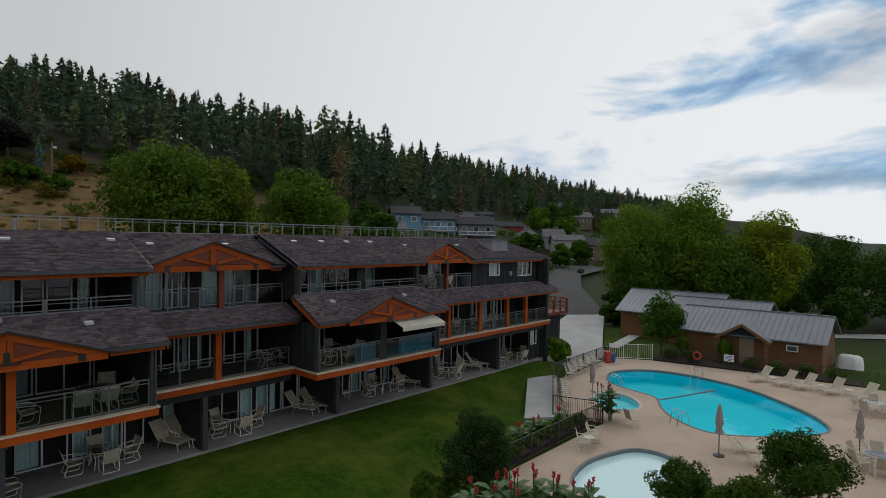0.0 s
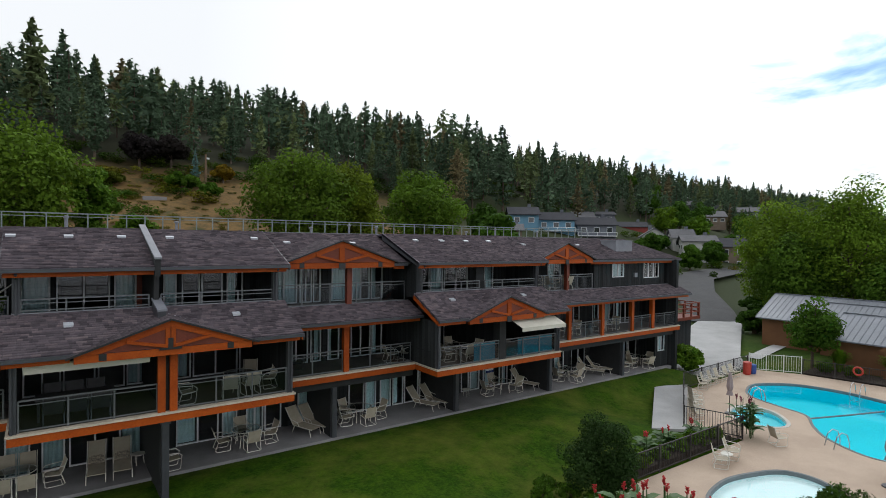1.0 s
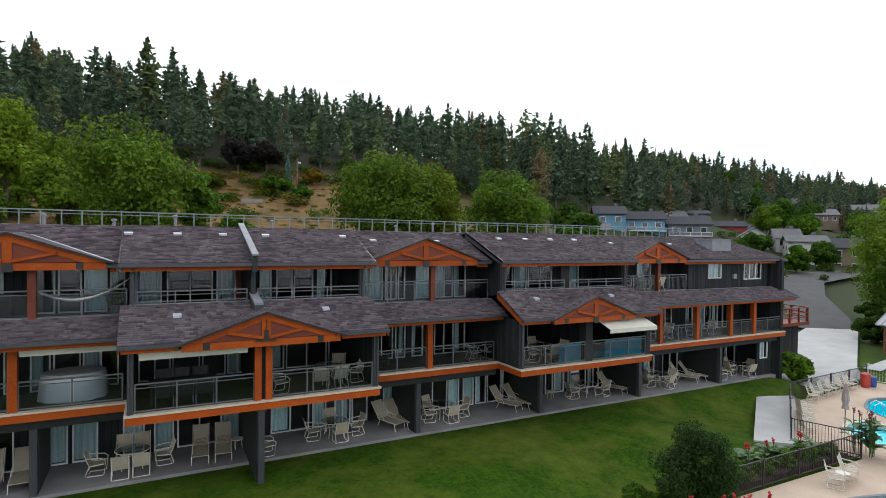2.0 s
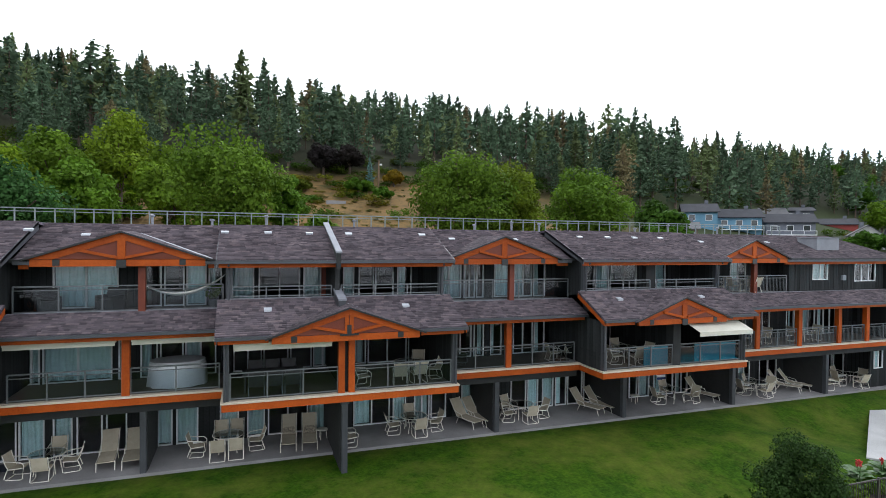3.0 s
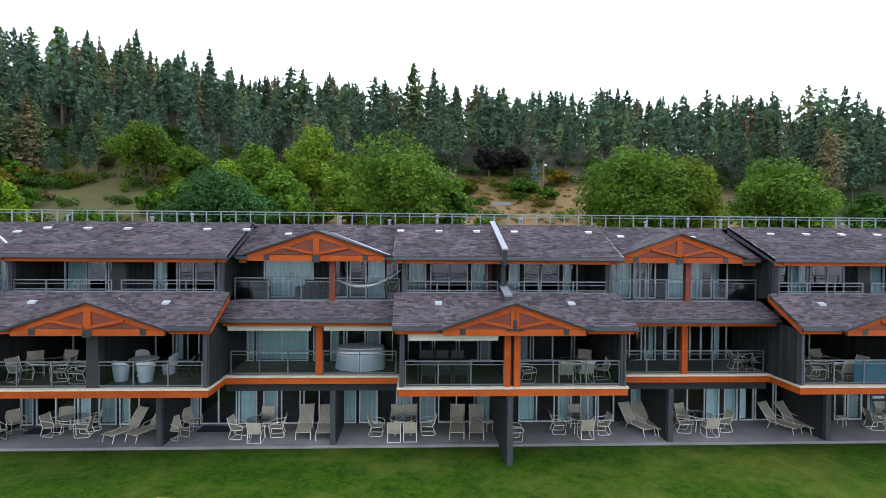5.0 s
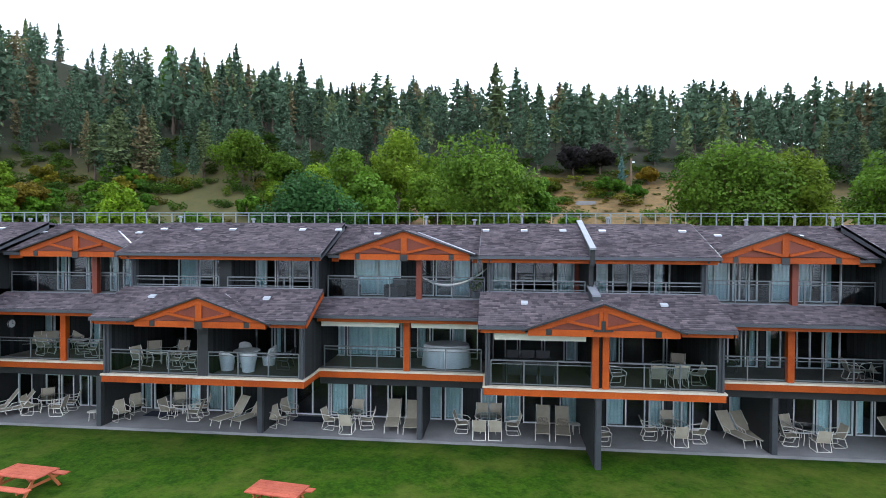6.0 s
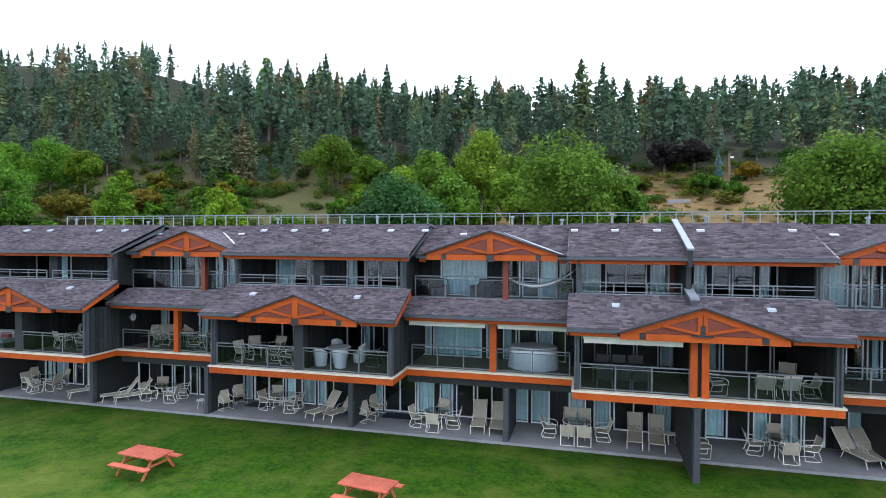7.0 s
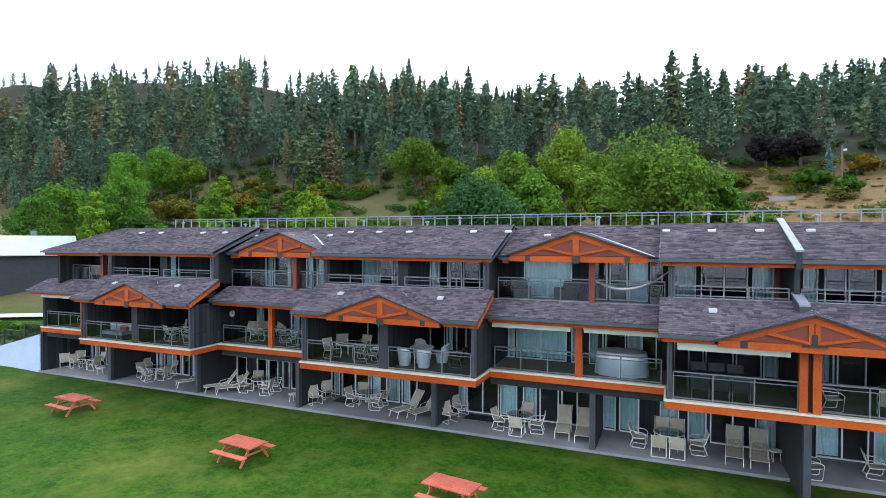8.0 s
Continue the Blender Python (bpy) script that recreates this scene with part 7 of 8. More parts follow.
M_BLUE = surface("blue_plastic", (0.02, 0.06, 0.25), (0.03, 0.09, 0.33), 0.5, 3, 30, 0.0)
for x, y, m, label, h in ((43.6, 20.4, M_RED, "dark red plastic litter bin by the gate", 1.0), (44.2, 20.3, M_BLUE, "blue plastic recycling bin by the gate", 0.75)):
    b = thing("bin", label, "bin")
    part("body", lathe(bmesh.new(), [(0.24, 0), (0.28, 0.1), (0.3, h * 0.85)], 16), m, b)
    part("lid", lathe(bmesh.new(), [(0.31, h * 0.851), (0.3, h * 0.93), (0.12, h)], 16), m, b)
    b.location = (x, y, DECK_Z)
lr = thing("life_ring", "red life ring hung on the pool fence", "life ring")
ring = part("ring", tube(bmesh.new(), [(0, 0.28 * math.cos(k * math.tau / 24), 0.28 * math.sin(k * math.tau / 24)) for k in range(24)], 0.07, 8, True), M_RED, lr)
lr.location = (47.75, 14.6, DECK_Z + 0.85)
part("bracket", boxes((0.02, 0.14, -0.03, 0.03, -0.3, 0.3)), M_BLACK, lr)
sg = thing("pool_sign", "white notice board with dark bars on the pool fence", "sign")
part("board", boxes((-0.02, 0.02, -0.36, 0.36, -0.27, 0.27)), M_WHITE, sg)
for z_, w_ in ((0.16, 0.27), (0.04, 0.2), (-0.07, 0.26), (-0.17, 0.16)):
    part("bar", boxes((-0.026, -0.0205, -w_, w_, z_ - 0.025, z_ + 0.025)), M_BLUE, sg)
part("post", boxes((0.021, 0.07, -0.04, 0.04, -0.95, 0.3)), M_DARKMETAL, sg)
sg.location = (48.1, 12.3, DECK_Z + 0.95)

# covered grill beside the pool house
cg = thing("covered_grill", "barbecue under a loose grey cover on the grass", "barbecue")
bm = bmesh.new()
rings = []
for w_, d_, z_ in ((0.95, 0.6, 0.0), (0.92, 0.58, 0.5), (0.85, 0.5, 0.95), (0.6, 0.32, 1.12)):
    rings.append([bm.verts.new((w_ * (abs(math.cos(t_)) ** 0.6) * (1 if math.cos(t_) > 0 else -1) * (1 + 0.04 * math.sin(t_ * 7)), d_ * (abs(math.sin(t_)) ** 0.6) * (1 if math.sin(t_) > 0 else -1) * (1 + 0.04 * math.sin(t_ * 7)), z_)) for t_ in [k_ * math.tau / 24 for k_ in range(24)]])
for a_, b_ in zip(rings, rings[1:]):
    for k_ in range(24):
        bm.faces.new((a_[k_], a_[(k_ + 1) % 24], b_[(k_ + 1) % 24], b_[k_]))
bm.faces.new(rings[-1])
smooth(part("cover", bm, M_COVER, cg), 50)
cg.matrix_basis = pose(56.3, 5.3, ground_z(56.3, 5.3), 0, 0, 80)

# side deck at the far end of the lodge
sd = thing("side_deck", "raised deck with red timber rails at the lodge end", "deck")
part("floor", boxes((38.7, 46.0, 25.5, 30.5, 2.7, 2.95)), M_TIMBER_RED, sd)
part("base_wall", boxes((38.7, 45.4, 26.0, 30.5, -0.9, 2.69)), M_SIDING, sd)
for i in range(7):
    x = 38.8 + i * 1.18
    part("post", boxes((x - 0.06, x + 0.06, 25.52, 25.64, 2.951, 4.05)), M_TIMBER_RED, sd)
for i in range(5):
    y = 25.6 + i * 1.2
    part("post", boxes((45.86, 45.98, y, y + 0.12, 2.951, 4.05)), M_TIMBER_RED, sd)
for z_ in (3.3, 3.65, 4.05):
    part("rail", boxes((38.7, 46.0, 25.53, 25.62, z_, z_ + 0.07)), M_TIMBER_RED, sd)
    part("rail", boxes((45.87, 45.96, 25.63, 30.5, z_, z_ + 0.07)), M_TIMBER_RED, sd)

# ---- neighbours ----
M_WALL_BLUE = surface("blue_siding", (0.10, 0.22, 0.32), (0.14, 0.28, 0.39), 0.8, 1, 20, 0.1)
M_WALL_GREY = surface("grey_siding", (0.10, 0.11, 0.14), (0.16, 0.17, 0.20), 0.8, 1, 20, 0.1)
M_WALL_WHITE = surface("white_siding", (0.40, 0.40, 0.39), (0.52, 0.52, 0.50), 0.8, 1, 20, 0.1)
M_WALL_TAN = surface("tan_siding", (0.15, 0.115, 0.085), (0.22, 0.17, 0.125), 0.8, 1, 20, 0.1)
M_WALL_RED = surface("red_siding", (0.22, 0.04, 0.035), (0.30, 0.06, 0.05), 0.8, 1, 20, 0.1)
M_ROOF_DARK = surface("dark_shingle", (0.014, 0.015, 0.022), (0.030, 0.032, 0.042), 0.9, 0.8, 12, 0.2)
M_ROOF_GREY = surface("grey_shingle", (0.08, 0.08, 0.088), (0.13, 0.13, 0.138), 0.9, 0.8, 12, 0.2)
M_ROOF_PALE = surface("pale_metal_roof", (0.28, 0.32, 0.34), (0.38, 0.42, 0.44), 0.5, 0.8, 12, 0.05)
M_DARKPANE = surface("dark_window_glass", (0.02, 0.025, 0.03), (0.04, 0.045, 0.05), 0.08, 1, 10, 0.0, spec=0.8)


def house(x, y, w, d, top, wall, roof, label, turn=0.0, roof_h=1.8, floors=2, balcony=False, base=None):
    """A house with walls, pitched roof, framed windows and a door; x, y is its middle."""
    z0 = (ground_z(x, y) if base is None else base) - 0.4
    h = top - roof_h - z0
    t = thing("house", label, "house", "houses on the hillside")
    part("wall", boxes((-w / 2, w / 2, -d / 2, d / 2, -1.5, h)), wall, t)
    part("gable", prism(bmesh.new(), [(-w / 2, -d / 2, h), (-w / 2, d / 2, h), (-w / 2, 0, h + roof_h - 0.12)], (w, 0, 0)), wall, t)
    for s in (-1, 1):
        part("roof", sheet([(-w / 2 - 0.5, s * (d / 2 + 0.6), h - 0.15), (w / 2 + 0.5, s * (d / 2 + 0.6), h - 0.15), (w / 2 + 0.5, 0, h + roof_h), (-w / 2 - 0.5, 0, h + roof_h)], 0.15), roof, t)
    n = max(2, int(w / 2.4))
    for f in range(floors):
        for i in range(n):
            cx = -w / 2 + w * (i + 0.5) / n
            zz = h - 2.0 - f * 2.7
            if zz < -1:
                continue
            win = part("window", boxes((cx - 0.65, cx + 0.65, -d / 2 - 0.06, -d / 2 - 0.001, zz, zz + 1.25)), M_WHITE, t)
            part("pane", boxes((cx - 0.55, cx + 0.55, -d / 2 - 0.08, -d / 2 - 0.061, zz + 0.1, zz + 1.15)), M_DARKPANE, win)
        for cy in (-d / 4, d / 4):
            zz = h - 2.0 - f * 2.7
            win = part("window", boxes((-w / 2 - 0.06, -w / 2 - 0.001, cy - 0.5, cy + 0.5, zz, zz + 1.1)), M_WHITE, t)
            part("pane", boxes((-w / 2 - 0.08, -w / 2 - 0.061, cy - 0.4, cy + 0.4, zz + 0.1, zz + 1.0)), M_DARKPANE, win)
    part("chimney", boxes((w * 0.2, w * 0.2 + 0.7, 0.3, 1.0, h, h + roof_h + 0.7)), M_WALL_GREY, t)
    if balcony:
        part("balcony", boxes((-w / 2, w / 2, -d / 2 - 1.6, -d / 2 - 0.1, h - 2.9, h - 2.7)), M_WHITE, t)
        part("balcony_rail", boxes((-w / 2, w / 2, -d / 2 - 1.6, -d / 2 - 1.5, h - 2.0, h - 1.9)), M_WHITE, t)
        for i in range(5):
            bx = -w / 2 + 0.05 + (w - 0.1) * i / 4
            part("balcony_post", boxes((bx - 0.05, bx + 0.05, -d / 2 - 1.58, -d / 2 - 1.5, h - 2.7, h - 2.0)), M_WHITE, t)
    t.matrix_basis = pose(x, y, z0, 0, 0, turn)


house(92, 95, 6.5, 8.5, 17.2, M_WALL_BLUE, M_ROOF_DARK, "two-storey blue house with a dark shingle roof", -38)
house(100.5, 93, 8.5, 8, 16.2, M_WALL_BLUE, M_ROOF_DARK, "blue-grey house with balconies and a dark roof", -38, balcony=True)
house(126, 109, 10.5, 8, 18.0, M_WALL_WHITE, M_ROOF_GREY, "white house with a pale grey roof on the hillside", -40)
house(110, 88.5, 9.0, 8, 15.2, M_WALL_GREY, M_ROOF_DARK, "grey-purple house with a dark shingle roof", -42, balcony=True)
house(135, 106, 6.5, 7, 18.2, M_WALL_GREY, M_ROOF_DARK, "grey house with a dark flat-pitched roof", -42, 0.9)
house(140, 99, 7.5, 8, 15.2, M_WALL_RED, M_ROOF_DARK, "dark red house among trees", -45, 1.4)
house(125, 82, 4.6, 6, 12.9, M_WALL_WHITE, M_ROOF_GREY, "white gabled house with a grey roof", 40, 2.2)
house(129, 77, 5.0, 6, 12.6, M_WALL_WHITE, M_ROOF_GREY, "white house with a grey roof", -45, 2.0)
house(122.5, 69, 7.0, 6, 11.0, M_WALL_WHITE, M_ROOF_GREY, "low pale house with a grey roof", -50, 1.2, 1)
house(128, 72, 7.5, 9, 10.3, M_WALL_TAN, M_ROOF_DARK, "tan stone-fronted house with a dark roof", -58, 1.8)
house(134, 67, 6.0, 9, 10.5, M_WALL_TAN, M_ROOF_DARK, "tan house with an arched front and a dark roof", -58, 1.9)
house(201, 112, 15, 11, 21.3, M_WALL_TAN, M_ROOF_GREY, "large brown house on the far slope", -50, 2.2)
house(233, 137, 11, 10, 28.0, M_WALL_WHITE, M_ROOF_GREY, "white house high on the far slope", -50, 2.0)
house(228, 125, 11, 9, 25.2, M_WALL_GREY, M_ROOF_DARK, "grey house on the far slope", -50, 2.0)
house(236, 113, 11, 9, 24.3, M_WALL_GREY, M_ROOF_GREY, "grey-roofed house on the far slope", -55, 2.0)
house(78, 84, 4.5, 5, 12.7, M_WALL_TAN, M_ROOF_GREY, "small beige shed with a grey roof", -40, 1.2, 1)
house(119, 130, 9, 8, 19.5, M_WALL_WHITE, M_ROOF_GREY, "white bungalow under the pines", -38, 1.2, 1)
house(131, 126, 9, 8, 19.0, M_WALL_TAN, M_ROOF_DARK, "low tan house under the pines", -40, 1.2, 1)
house(-86, 47, 16, 12, 9.2, M_SIDING_PLAIN, M_ROOF_PALE, "dark-walled neighbouring house with a pale metal roof", 60, 2.4, 0)

# retaining wall and slope at the other end
M_BLUEWALL = surface("pale_blue_render", (0.36, 0.42, 0.52), (0.46, 0.52, 0.62), 0.8, 0.8, 30, 0.15)
tagged(part("retaining_wall", prism(bmesh.new(), [(-39.32, 23.45, -0.4), (-39.32, 23.45, 2.4), (-44.0, 23.45, 1.2), (-52.0, 23.45, -0.1), (-52.0, 23.45, -0.5)], (0, 0.3, 0)), M_BLUEWALL), "pale blue rendered retaining wall sloping down to the lawn", "wall")
bm = bmesh.new()
prism(bm, [(-39.35, 23.76, -0.4), (-39.35, 23.76, 2.2), (-44.0, 23.76, 1.0), (-52.0, 23.76, -0.3), (-52.0, 23.76, -0.5)], (0, 16, 0))
tagged(part("grass_bank", bm, M_GROUND), "grassy bank behind the retaining wall", "bank")
for xa, xb, zb in ((-39.6, -41.8, 1.7), (-41.9, -44.1, 1.15), (-44.2, -46.6, 0.75), (-46.7, -49.2, 0.35)):
    bar_fence("bank_fence", [(xa, 24.0), (xb, 24.0)], zb, 1.2, M_DARKMETAL, "dark metal bar fence on the bank")
strip("pavement", [(-48.0, 40.5), (-58.0, 39.0), (-70.0, 36.0), (-90.0, 32.0)], 2.0, M_PATH, 0.25, "pale concrete path beyond the lodge")

# ---- planting ----
def shrub(x, y, h, w, label, colour, seed, leaves=5000, size=0.09, z=None, name="shrub", low=0.02, clumps=60):
    return tree(name, x, y, ground_z(x, y) if z is None else z, h, w, label, colour, seed, leaves, size, clumps, 0.05, 0.5, low, "shrub")


shrub(17.4, 13.5, 3.45, 3.1, "rounded dark grey-green shrub on the lawn edge", (0.34, 0.42, 0.9), 21, 19000, 0.075)
for x, y, s in ((15.9, 14.9, 22), (15.1, 14.2, 23), (16.2, 14.0, 24), (16.6, 13.0, 33)):
    shrub(x, y, 0.85, 1.3, "low clipped green shrub", (0.7, 0.9, 0.6), s, 2600, 0.06)
shrub(24.6, 3.6, 3.3, 3.6, "large leafy green shrub by the terrace", (0.45, 0.6, 0.6), 25, 16000, 0.085, DECK_Z)
shrub(21.0, 6.7, 2.2, 2.7, "leafy green shrub by the terrace", (0.45, 0.6, 0.6), 26, 11000, 0.08, DECK_Z)
shrub(20.9, 4.6, 2.5, 2.7, "leafy green shrub by the terrace", (0.6, 0.65, 0.5), 27, 11000, 0.08, DECK_Z)
shrub(39.9, 22.9, 2.1, 2.8, "bright green leafy shrub by the patio", (1.0, 1.15, 0.7), 28, 3500, 0.22, -0.5)
tree("tree", 50.6, 18.6, -0.9, 5.9, 4.6, "small round dark green tree beside the pool house", (0.6, 0.8, 0.6), 29, 8000, 0.18, 60, 0.12, 0.5, 0.16)
for x, y, h, w, s in ((50.2, 13.2, 2.2, 2.2, 30), (50.3, 16.6, 2.0, 1.8, 31)):
    g = thing("ornamental_grass", "arching tuft of bright green ornamental grass", "plant", "ornamental grasses")
    r = np.random.RandomState(s)
    V, Q = [], []
    for k in range(420):
        a, lean = r.uniform(0, 6.28), r.uniform(0.15, 1.0) * w / 2
        hh = h * r.uniform(0.6, 1.0)
        d = np.array([math.cos(a), math.sin(a), 0])
        sd_ = np.array([-d[1], d[0], 0]) * 0.03
        pts = [d * 0.1, d * lean * 0.55 + np.array([0, 0, hh * 0.75]), d * lean + np.array([0, 0, hh * (0.95 - 0.3 * lean / w)])]
        for p, q in zip(pts, pts[1:]):
            i0 = len(V)
            V += [p - sd_, p + sd_, q + sd_ * 0.6, q - sd_ * 0.6]
            Q.append((i0, i0 + 1, i0 + 2, i0 + 3))
    me = raw_mesh("blades", np.array(V), np.array(Q), M_LEAVES, np.tile(np.array([[1.1, 1.25, 0.7]]), (len(V), 1)))
    b = new("leaf_tuft", me)
    b.parent = g
    g.location = (x, y, DECK_Z + 0.05)
for i, (x, y, h, w, col) in enumerate(((49.6, 11.0, 0.9, 1.5, (0.8, 0.7, 0.5)), (49.4, 9.2, 1.0, 1.6, (0.8, 0.9, 0.6)), (49.9, 7.4, 0.9, 1.6, (0.6, 0.8, 0.5)), (49.9, 5.5, 1.0, 1.7, (0.7, 0.9, 0.5)), (48.9, 15.3, 1.0, 1.6, (0.6, 0.75, 0.5)), (48.6, 17.0, 1.0, 1.5, (0.55, 0.7, 0.5)),
                                       (21.0, 14.3, 0.9, 1.5, (0.9, 1.0, 0.6)), (22.6, 14.4, 0.8, 1.4, (0.8, 1.0, 0.6)), (24.2, 14.4, 0.8, 1.4, (0.9, 1.1, 0.6)), (25.8, 14.4, 0.8, 1.4, (0.8, 1.0, 0.6)), (27.3, 14.3, 0.7, 1.3, (0.9, 1.0, 0.7)))):
    shrub(x, y, h, w, "low leafy shrub in the bed beside the fence", col, 40 + i, 1500, 0.10, DECK_Z + 0.1)

M_CANNA = surface("broad_canna_leaf", (0.030, 0.085, 0.018), (0.070, 0.150, 0.030), 0.45, 3, 20, 0.1, translucent=0.2)
M_PETAL = surface("red_petal", (0.36, 0.012, 0.015), (0.52, 0.03, 0.03), 0.6, 4, 30, 0.1, translucent=0.2)
M_PETAL_DARK = surface("purple_petal", (0.10, 0.012, 0.03), (0.18, 0.02, 0.05), 0.6, 4, 30, 0.1)


def canna(x, y, z, h, seed, petal):
    """A clump of upright canna: broad pointed leaves round stalks, flower spikes on top."""
    r = random.Random(seed)
    c = thing("canna_plant", "broad-leaved canna lily with red flower spikes", "plant", "canna lilies")
    for k in range(r.randint(3, 4)):
        bx, by = r.uniform(-0.22, 0.22), r.uniform(-0.22, 0.22)
        hh = h * r.uniform(0.8, 1.0)
        part("stalk", tube(bmesh.new(), [(bx, by, 0), (bx * 1.2, by * 1.2, hh)], 0.018, 5), M_CANNA, c)
        for m in range(8):
            a = r.uniform(0, 6.28)
            d = Vector((math.cos(a), math.sin(a), 0))
            s = Vector((-d.y, d.x, 0))
            z0 = hh * (0.2 + 0.085 * m)
            L, W = r.uniform(0.48, 0.72), r.uniform(0.12, 0.17)
            bm = bmesh.new()
            mids = [Vector((bx, by, z0)) + d * L * t + Vector((0, 0, L * (0.8 * t - 0.55 * t * t))) for t in (0, 0.35, 0.7, 1.0)]
            ws = (0.02, 1.0, 0.8, 0.02)
            rows = [[bm.verts.new(p - s * W * w_ + Vector((0, 0, 0.03 * w_))), bm.verts.new(p), bm.verts.new(p + s * W * w_ + Vector((0, 0, 0.03 * w_)))] for p, w_ in zip(mids, ws)]
            for a_, b_ in zip(rows, rows[1:]):
                for q in range(2):
                    bm.faces.new((a_[q], a_[q + 1], b_[q + 1], b_[q]))
            part("leaf", bm, M_CANNA, c)
        if k < 2:
            bm = bmesh.new()
            for m in range(11):
                a = r.uniform(0, 6.28)
                p = Vector((bx * 1.2, by * 1.2, hh + 0.02 + 0.022 * m))
                q = p + Vector((math.cos(a) * 0.07, math.sin(a) * 0.07, 0.06))
                beam(bm, p, q, 0.05, 0.02)
            part("flower", bm, petal, c, "red flower spike")
    c.location = (x, y, z)


k = 0
for x, y, h in ((14.6, 10.6, 2.0), (15.4, 10.2, 2.2), (16.1, 9.7, 2.3), (16.8, 9.2, 2.1), (15.9, 10.8, 2.0), (17.5, 8.6, 2.0), (14.9, 9.8, 1.9), (17.2, 9.8, 2.0), (13.6, 10.8, 1.9)):
    canna(x, y, ground_z(x, y), h, 60 + k, M_PETAL)
    k += 1
for x, y, h in ((29.4, 14.1, 1.9), (29.8, 13.7, 1.7), (29.3, 13.4, 2.0), (22.4, 14.9, 1.1), (23.9, 14.9, 1.1), (26.5, 14.8, 1.0)):
    canna(x, y, DECK_Z + 0.05, h, 60 + k, M_PETAL_DARK if x > 29 else M_PETAL)
    k += 1

# trees beyond the pool
for i, (x, y, h, w, col, label) in enumerate([
        (72.0, 30.5, 16.5, 11.5, (1.3, 1.3, 0.85), "tall green maple tree behind the pool house"),
        (71.0, 22.5, 18.2, 12.0, (1.3, 1.35, 0.85), "tall green maple tree behind the pool house"),
        (74.0, 15.5, 16.0, 10.0, (1.75, 1.4, 0.55), "maple tree with yellowing leaves behind the pool house"),
        (69.0, 27.0, 12.0, 10.0, (0.75, 0.9, 0.7), "green maple tree behind the pool house"),
        (69.5, 17.5, 10.0, 9.0, (0.7, 0.85, 0.7), "green maple tree behind the pool house")]):
    tree("tree", x, y, ground_z(x, y), h, w, label, col, 70 + i, 22000, 0.25, 90, 0.3, 0.5, 0.06)
for i, (x, y, h, w) in enumerate([(88, 10, 12.0, 10), (84, 3, 10.5, 9), (96, 4, 11.5, 11), (80, 15, 6.5, 7), (90, -4, 11, 10), (78, 8.0, 5.5, 5), (104, 14, 13, 12), (64.5, 29.5, 3.0, 3.6), (67, 27.5, 3.0, 3.5), (80, 36, 3.2, 5), (46, 36.0, 4.6, 4), (43.8, 35.5, 4.8, 3.6)]):
    tree("tree", x, y, ground_z(x, y), h, w, "dark green leafy tree beyond the pool" if i < 7 else "dark leafy bush beside the drive", (0.4, 0.55, 0.5), 80 + i, 8000, 0.32, 50, 0.25, 0.5, 0.03)
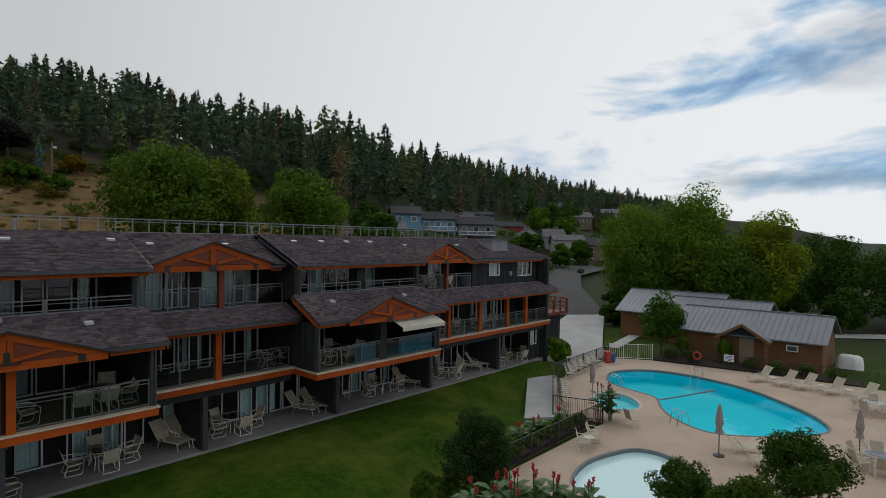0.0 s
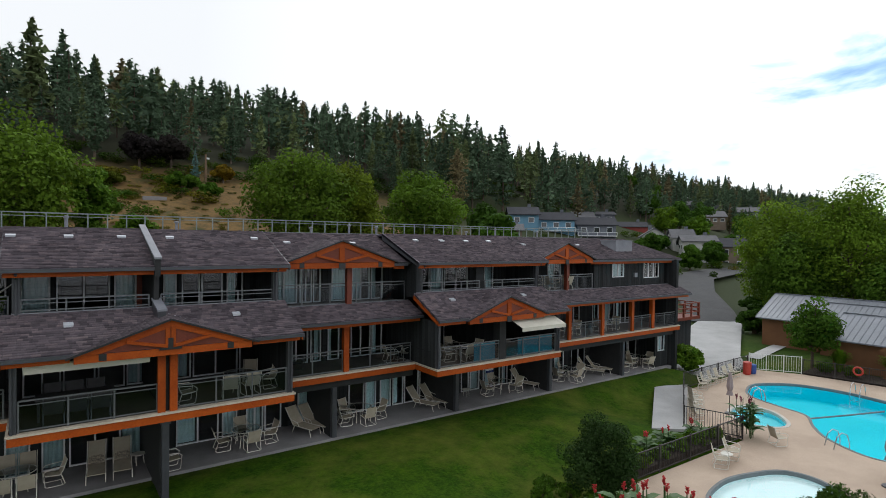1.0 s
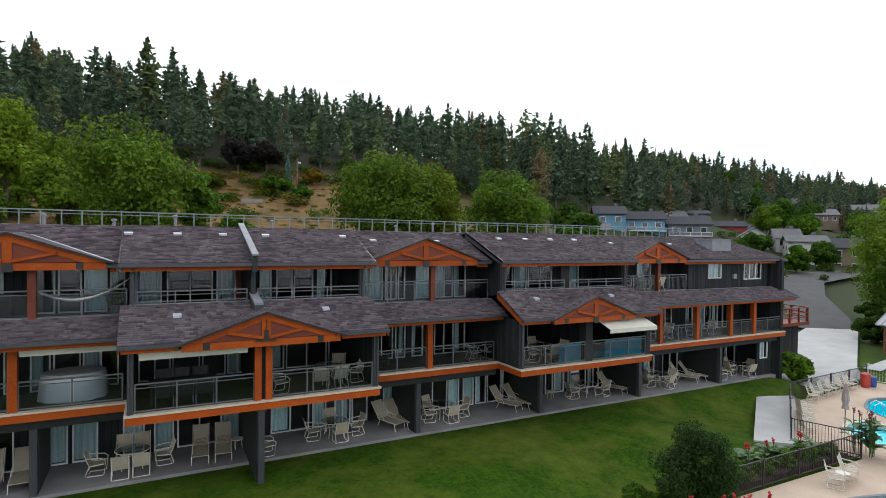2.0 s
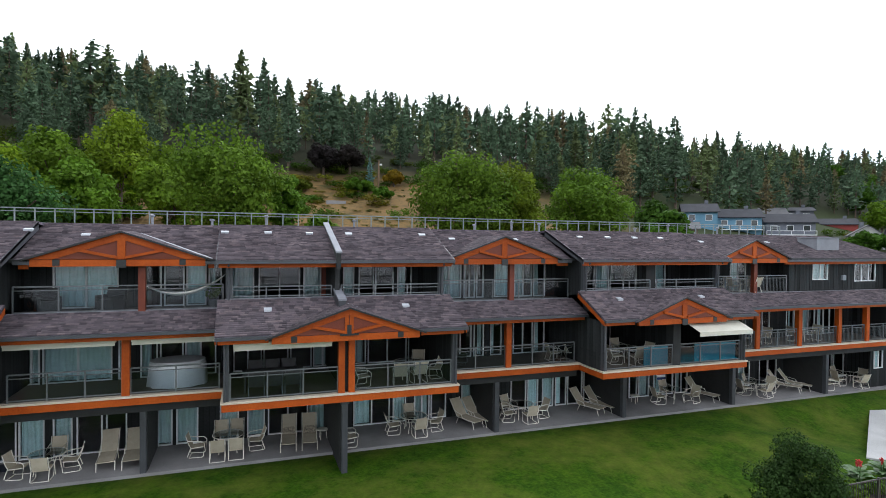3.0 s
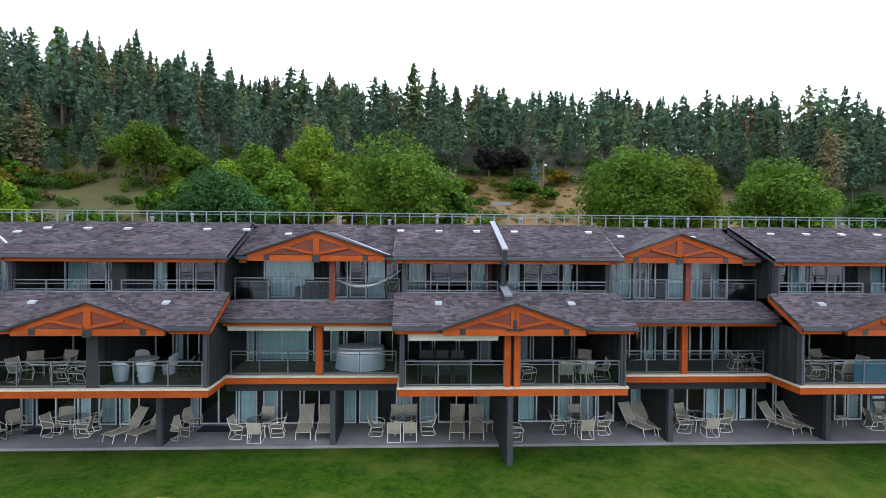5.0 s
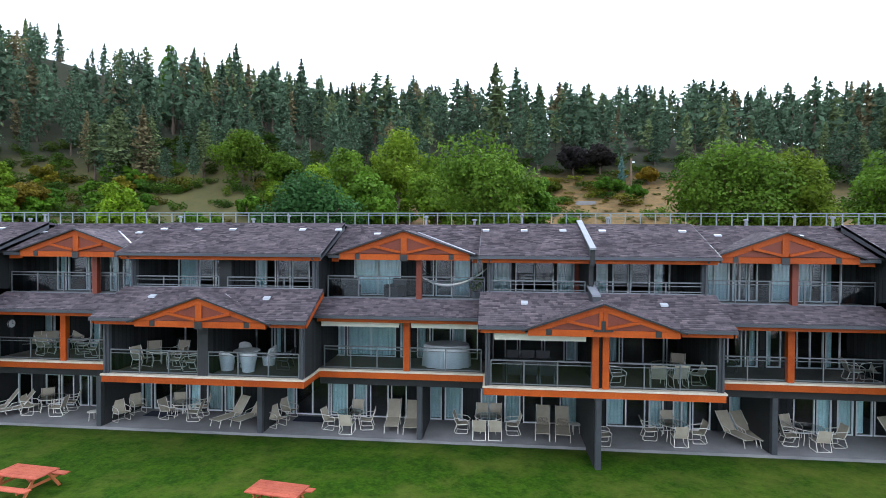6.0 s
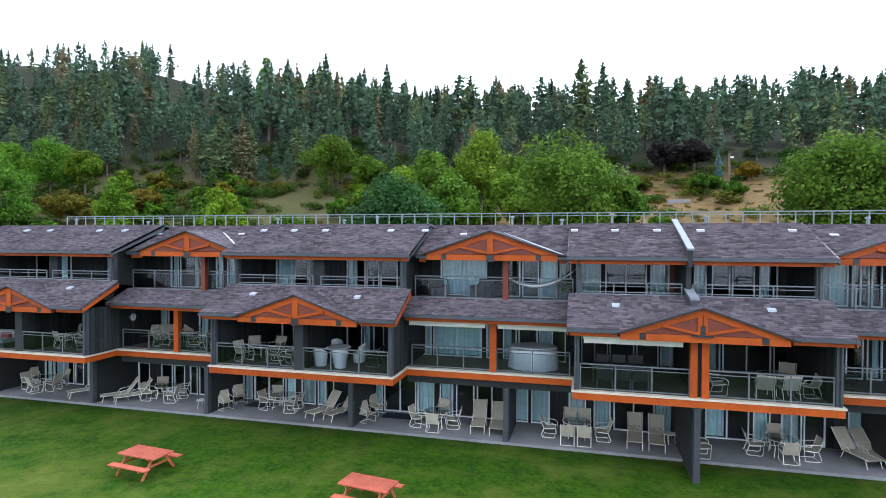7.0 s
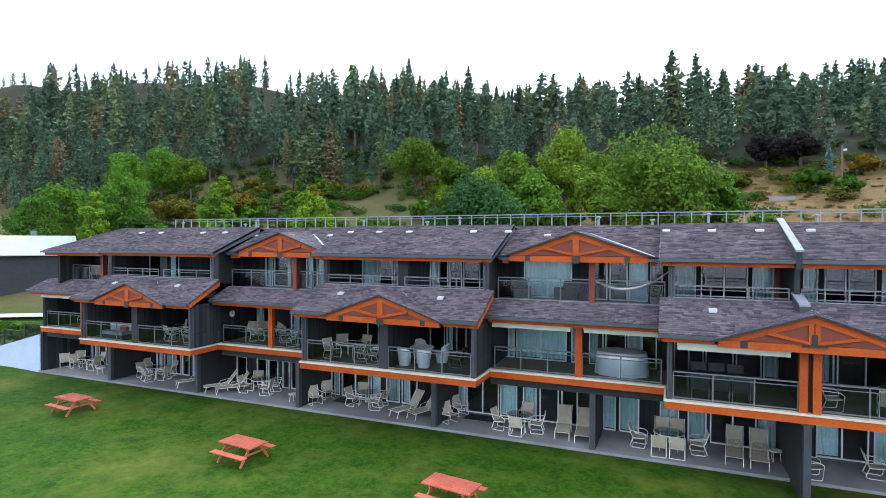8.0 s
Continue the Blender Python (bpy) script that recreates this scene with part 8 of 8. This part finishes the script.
for i, (x, y, h, w, col) in enumerate([(100, 70, 4, 6, (0.6, 0.8, 0.6)), (112, 74, 5, 7, (0.5, 0.7, 0.5)), (118, 76, 4.5, 6, (0.5, 0.75, 0.5)), (146, 92, 10, 9, (1.0, 1.1, 0.5)), (152, 86, 9, 8, (0.9, 1.1, 0.5)), (116, 62, 6, 7, (0.5, 0.7, 0.5)), (140, 60, 8, 9, (0.6, 0.8, 0.5)), (104, 60, 5, 6, (0.6, 0.8, 0.5)), (160, 96, 11, 10, (0.5, 0.7, 0.6)), (180, 100, 10, 10, (0.5, 0.7, 0.6)), (175, 84, 9, 10, (0.5, 0.75, 0.5)), (150, 72, 8, 9, (0.5, 0.7, 0.5)), (200, 95, 9, 12, (0.5, 0.7, 0.5)), (66, 78, 8, 8, (0.4, 0.55, 0.5)), (58, 66, 8, 8, (0.5, 0.7, 0.5)),
                                       (210, 150, 9, 10, (0.5, 0.7, 0.5)), (165, 110, 9, 9, (0.5, 0.7, 0.5)), (190, 125, 9, 9, (0.6, 0.8, 0.5))]):
    tree("tree", x, y, ground_z(x, y), h, w, "leafy green tree among the hillside houses", col, 120 + i, 3200, 0.55, 36, 0.2, 0.5, 0.02)
# scrub on the slope behind the lodge
for i in range(46):
    r = random.Random(300 + i)
    x, y = r.uniform(-95, 40), r.uniform(72, 104)
    if 2 < x < 26 and y > 78:
        if i % 2:
            continue
    big = x < -20 and i % 3 == 0
    col = ((0.8, 0.95, 0.55), (1.3, 1.25, 0.5), (0.6, 0.8, 0.5), (1.5, 0.8, 0.45), (0.9, 1.1, 0.55))[i % 5]
    tree("bush", x, y, ground_z(x, y), r.uniform(2.0, 4.5) * (1.8 if big else 1), r.uniform(4, 8), "scrubby bush on the dry slope", col, 200 + i, 1500, 0.5, 24, 0.1, 0.5, 0.05, "bush")
for i, (x, y, h, w, col) in enumerate(((-42.0, 25.6, 1.9, 2.4, (0.6, 0.8, 0.6)), (-44.2, 25.8, 1.7, 2.4, (0.6, 0.8, 0.6)), (-46.4, 26.0, 1.5, 2.4, (0.55, 0.75, 0.5)), (-48.6, 26.2, 1.5, 2.6, (0.6, 0.8, 0.5)), (-60, 40, 6.5, 4.0, (0.8, 1.1, 0.7)), (-84, 62, 10, 8, (0.6, 0.8, 0.6)), (-92, 66, 12, 9, (0.6, 0.8, 0.6)))):
    tree("bush", x, y, ground_z(x, y) + (1.0 if y < 35 else 0), h, w, "green leafy bush beyond the lodge end", col, 400 + i, 3000, 0.35 if y > 38 else 0.16, 30, 0.08, 0.5, 0.05, "bush")
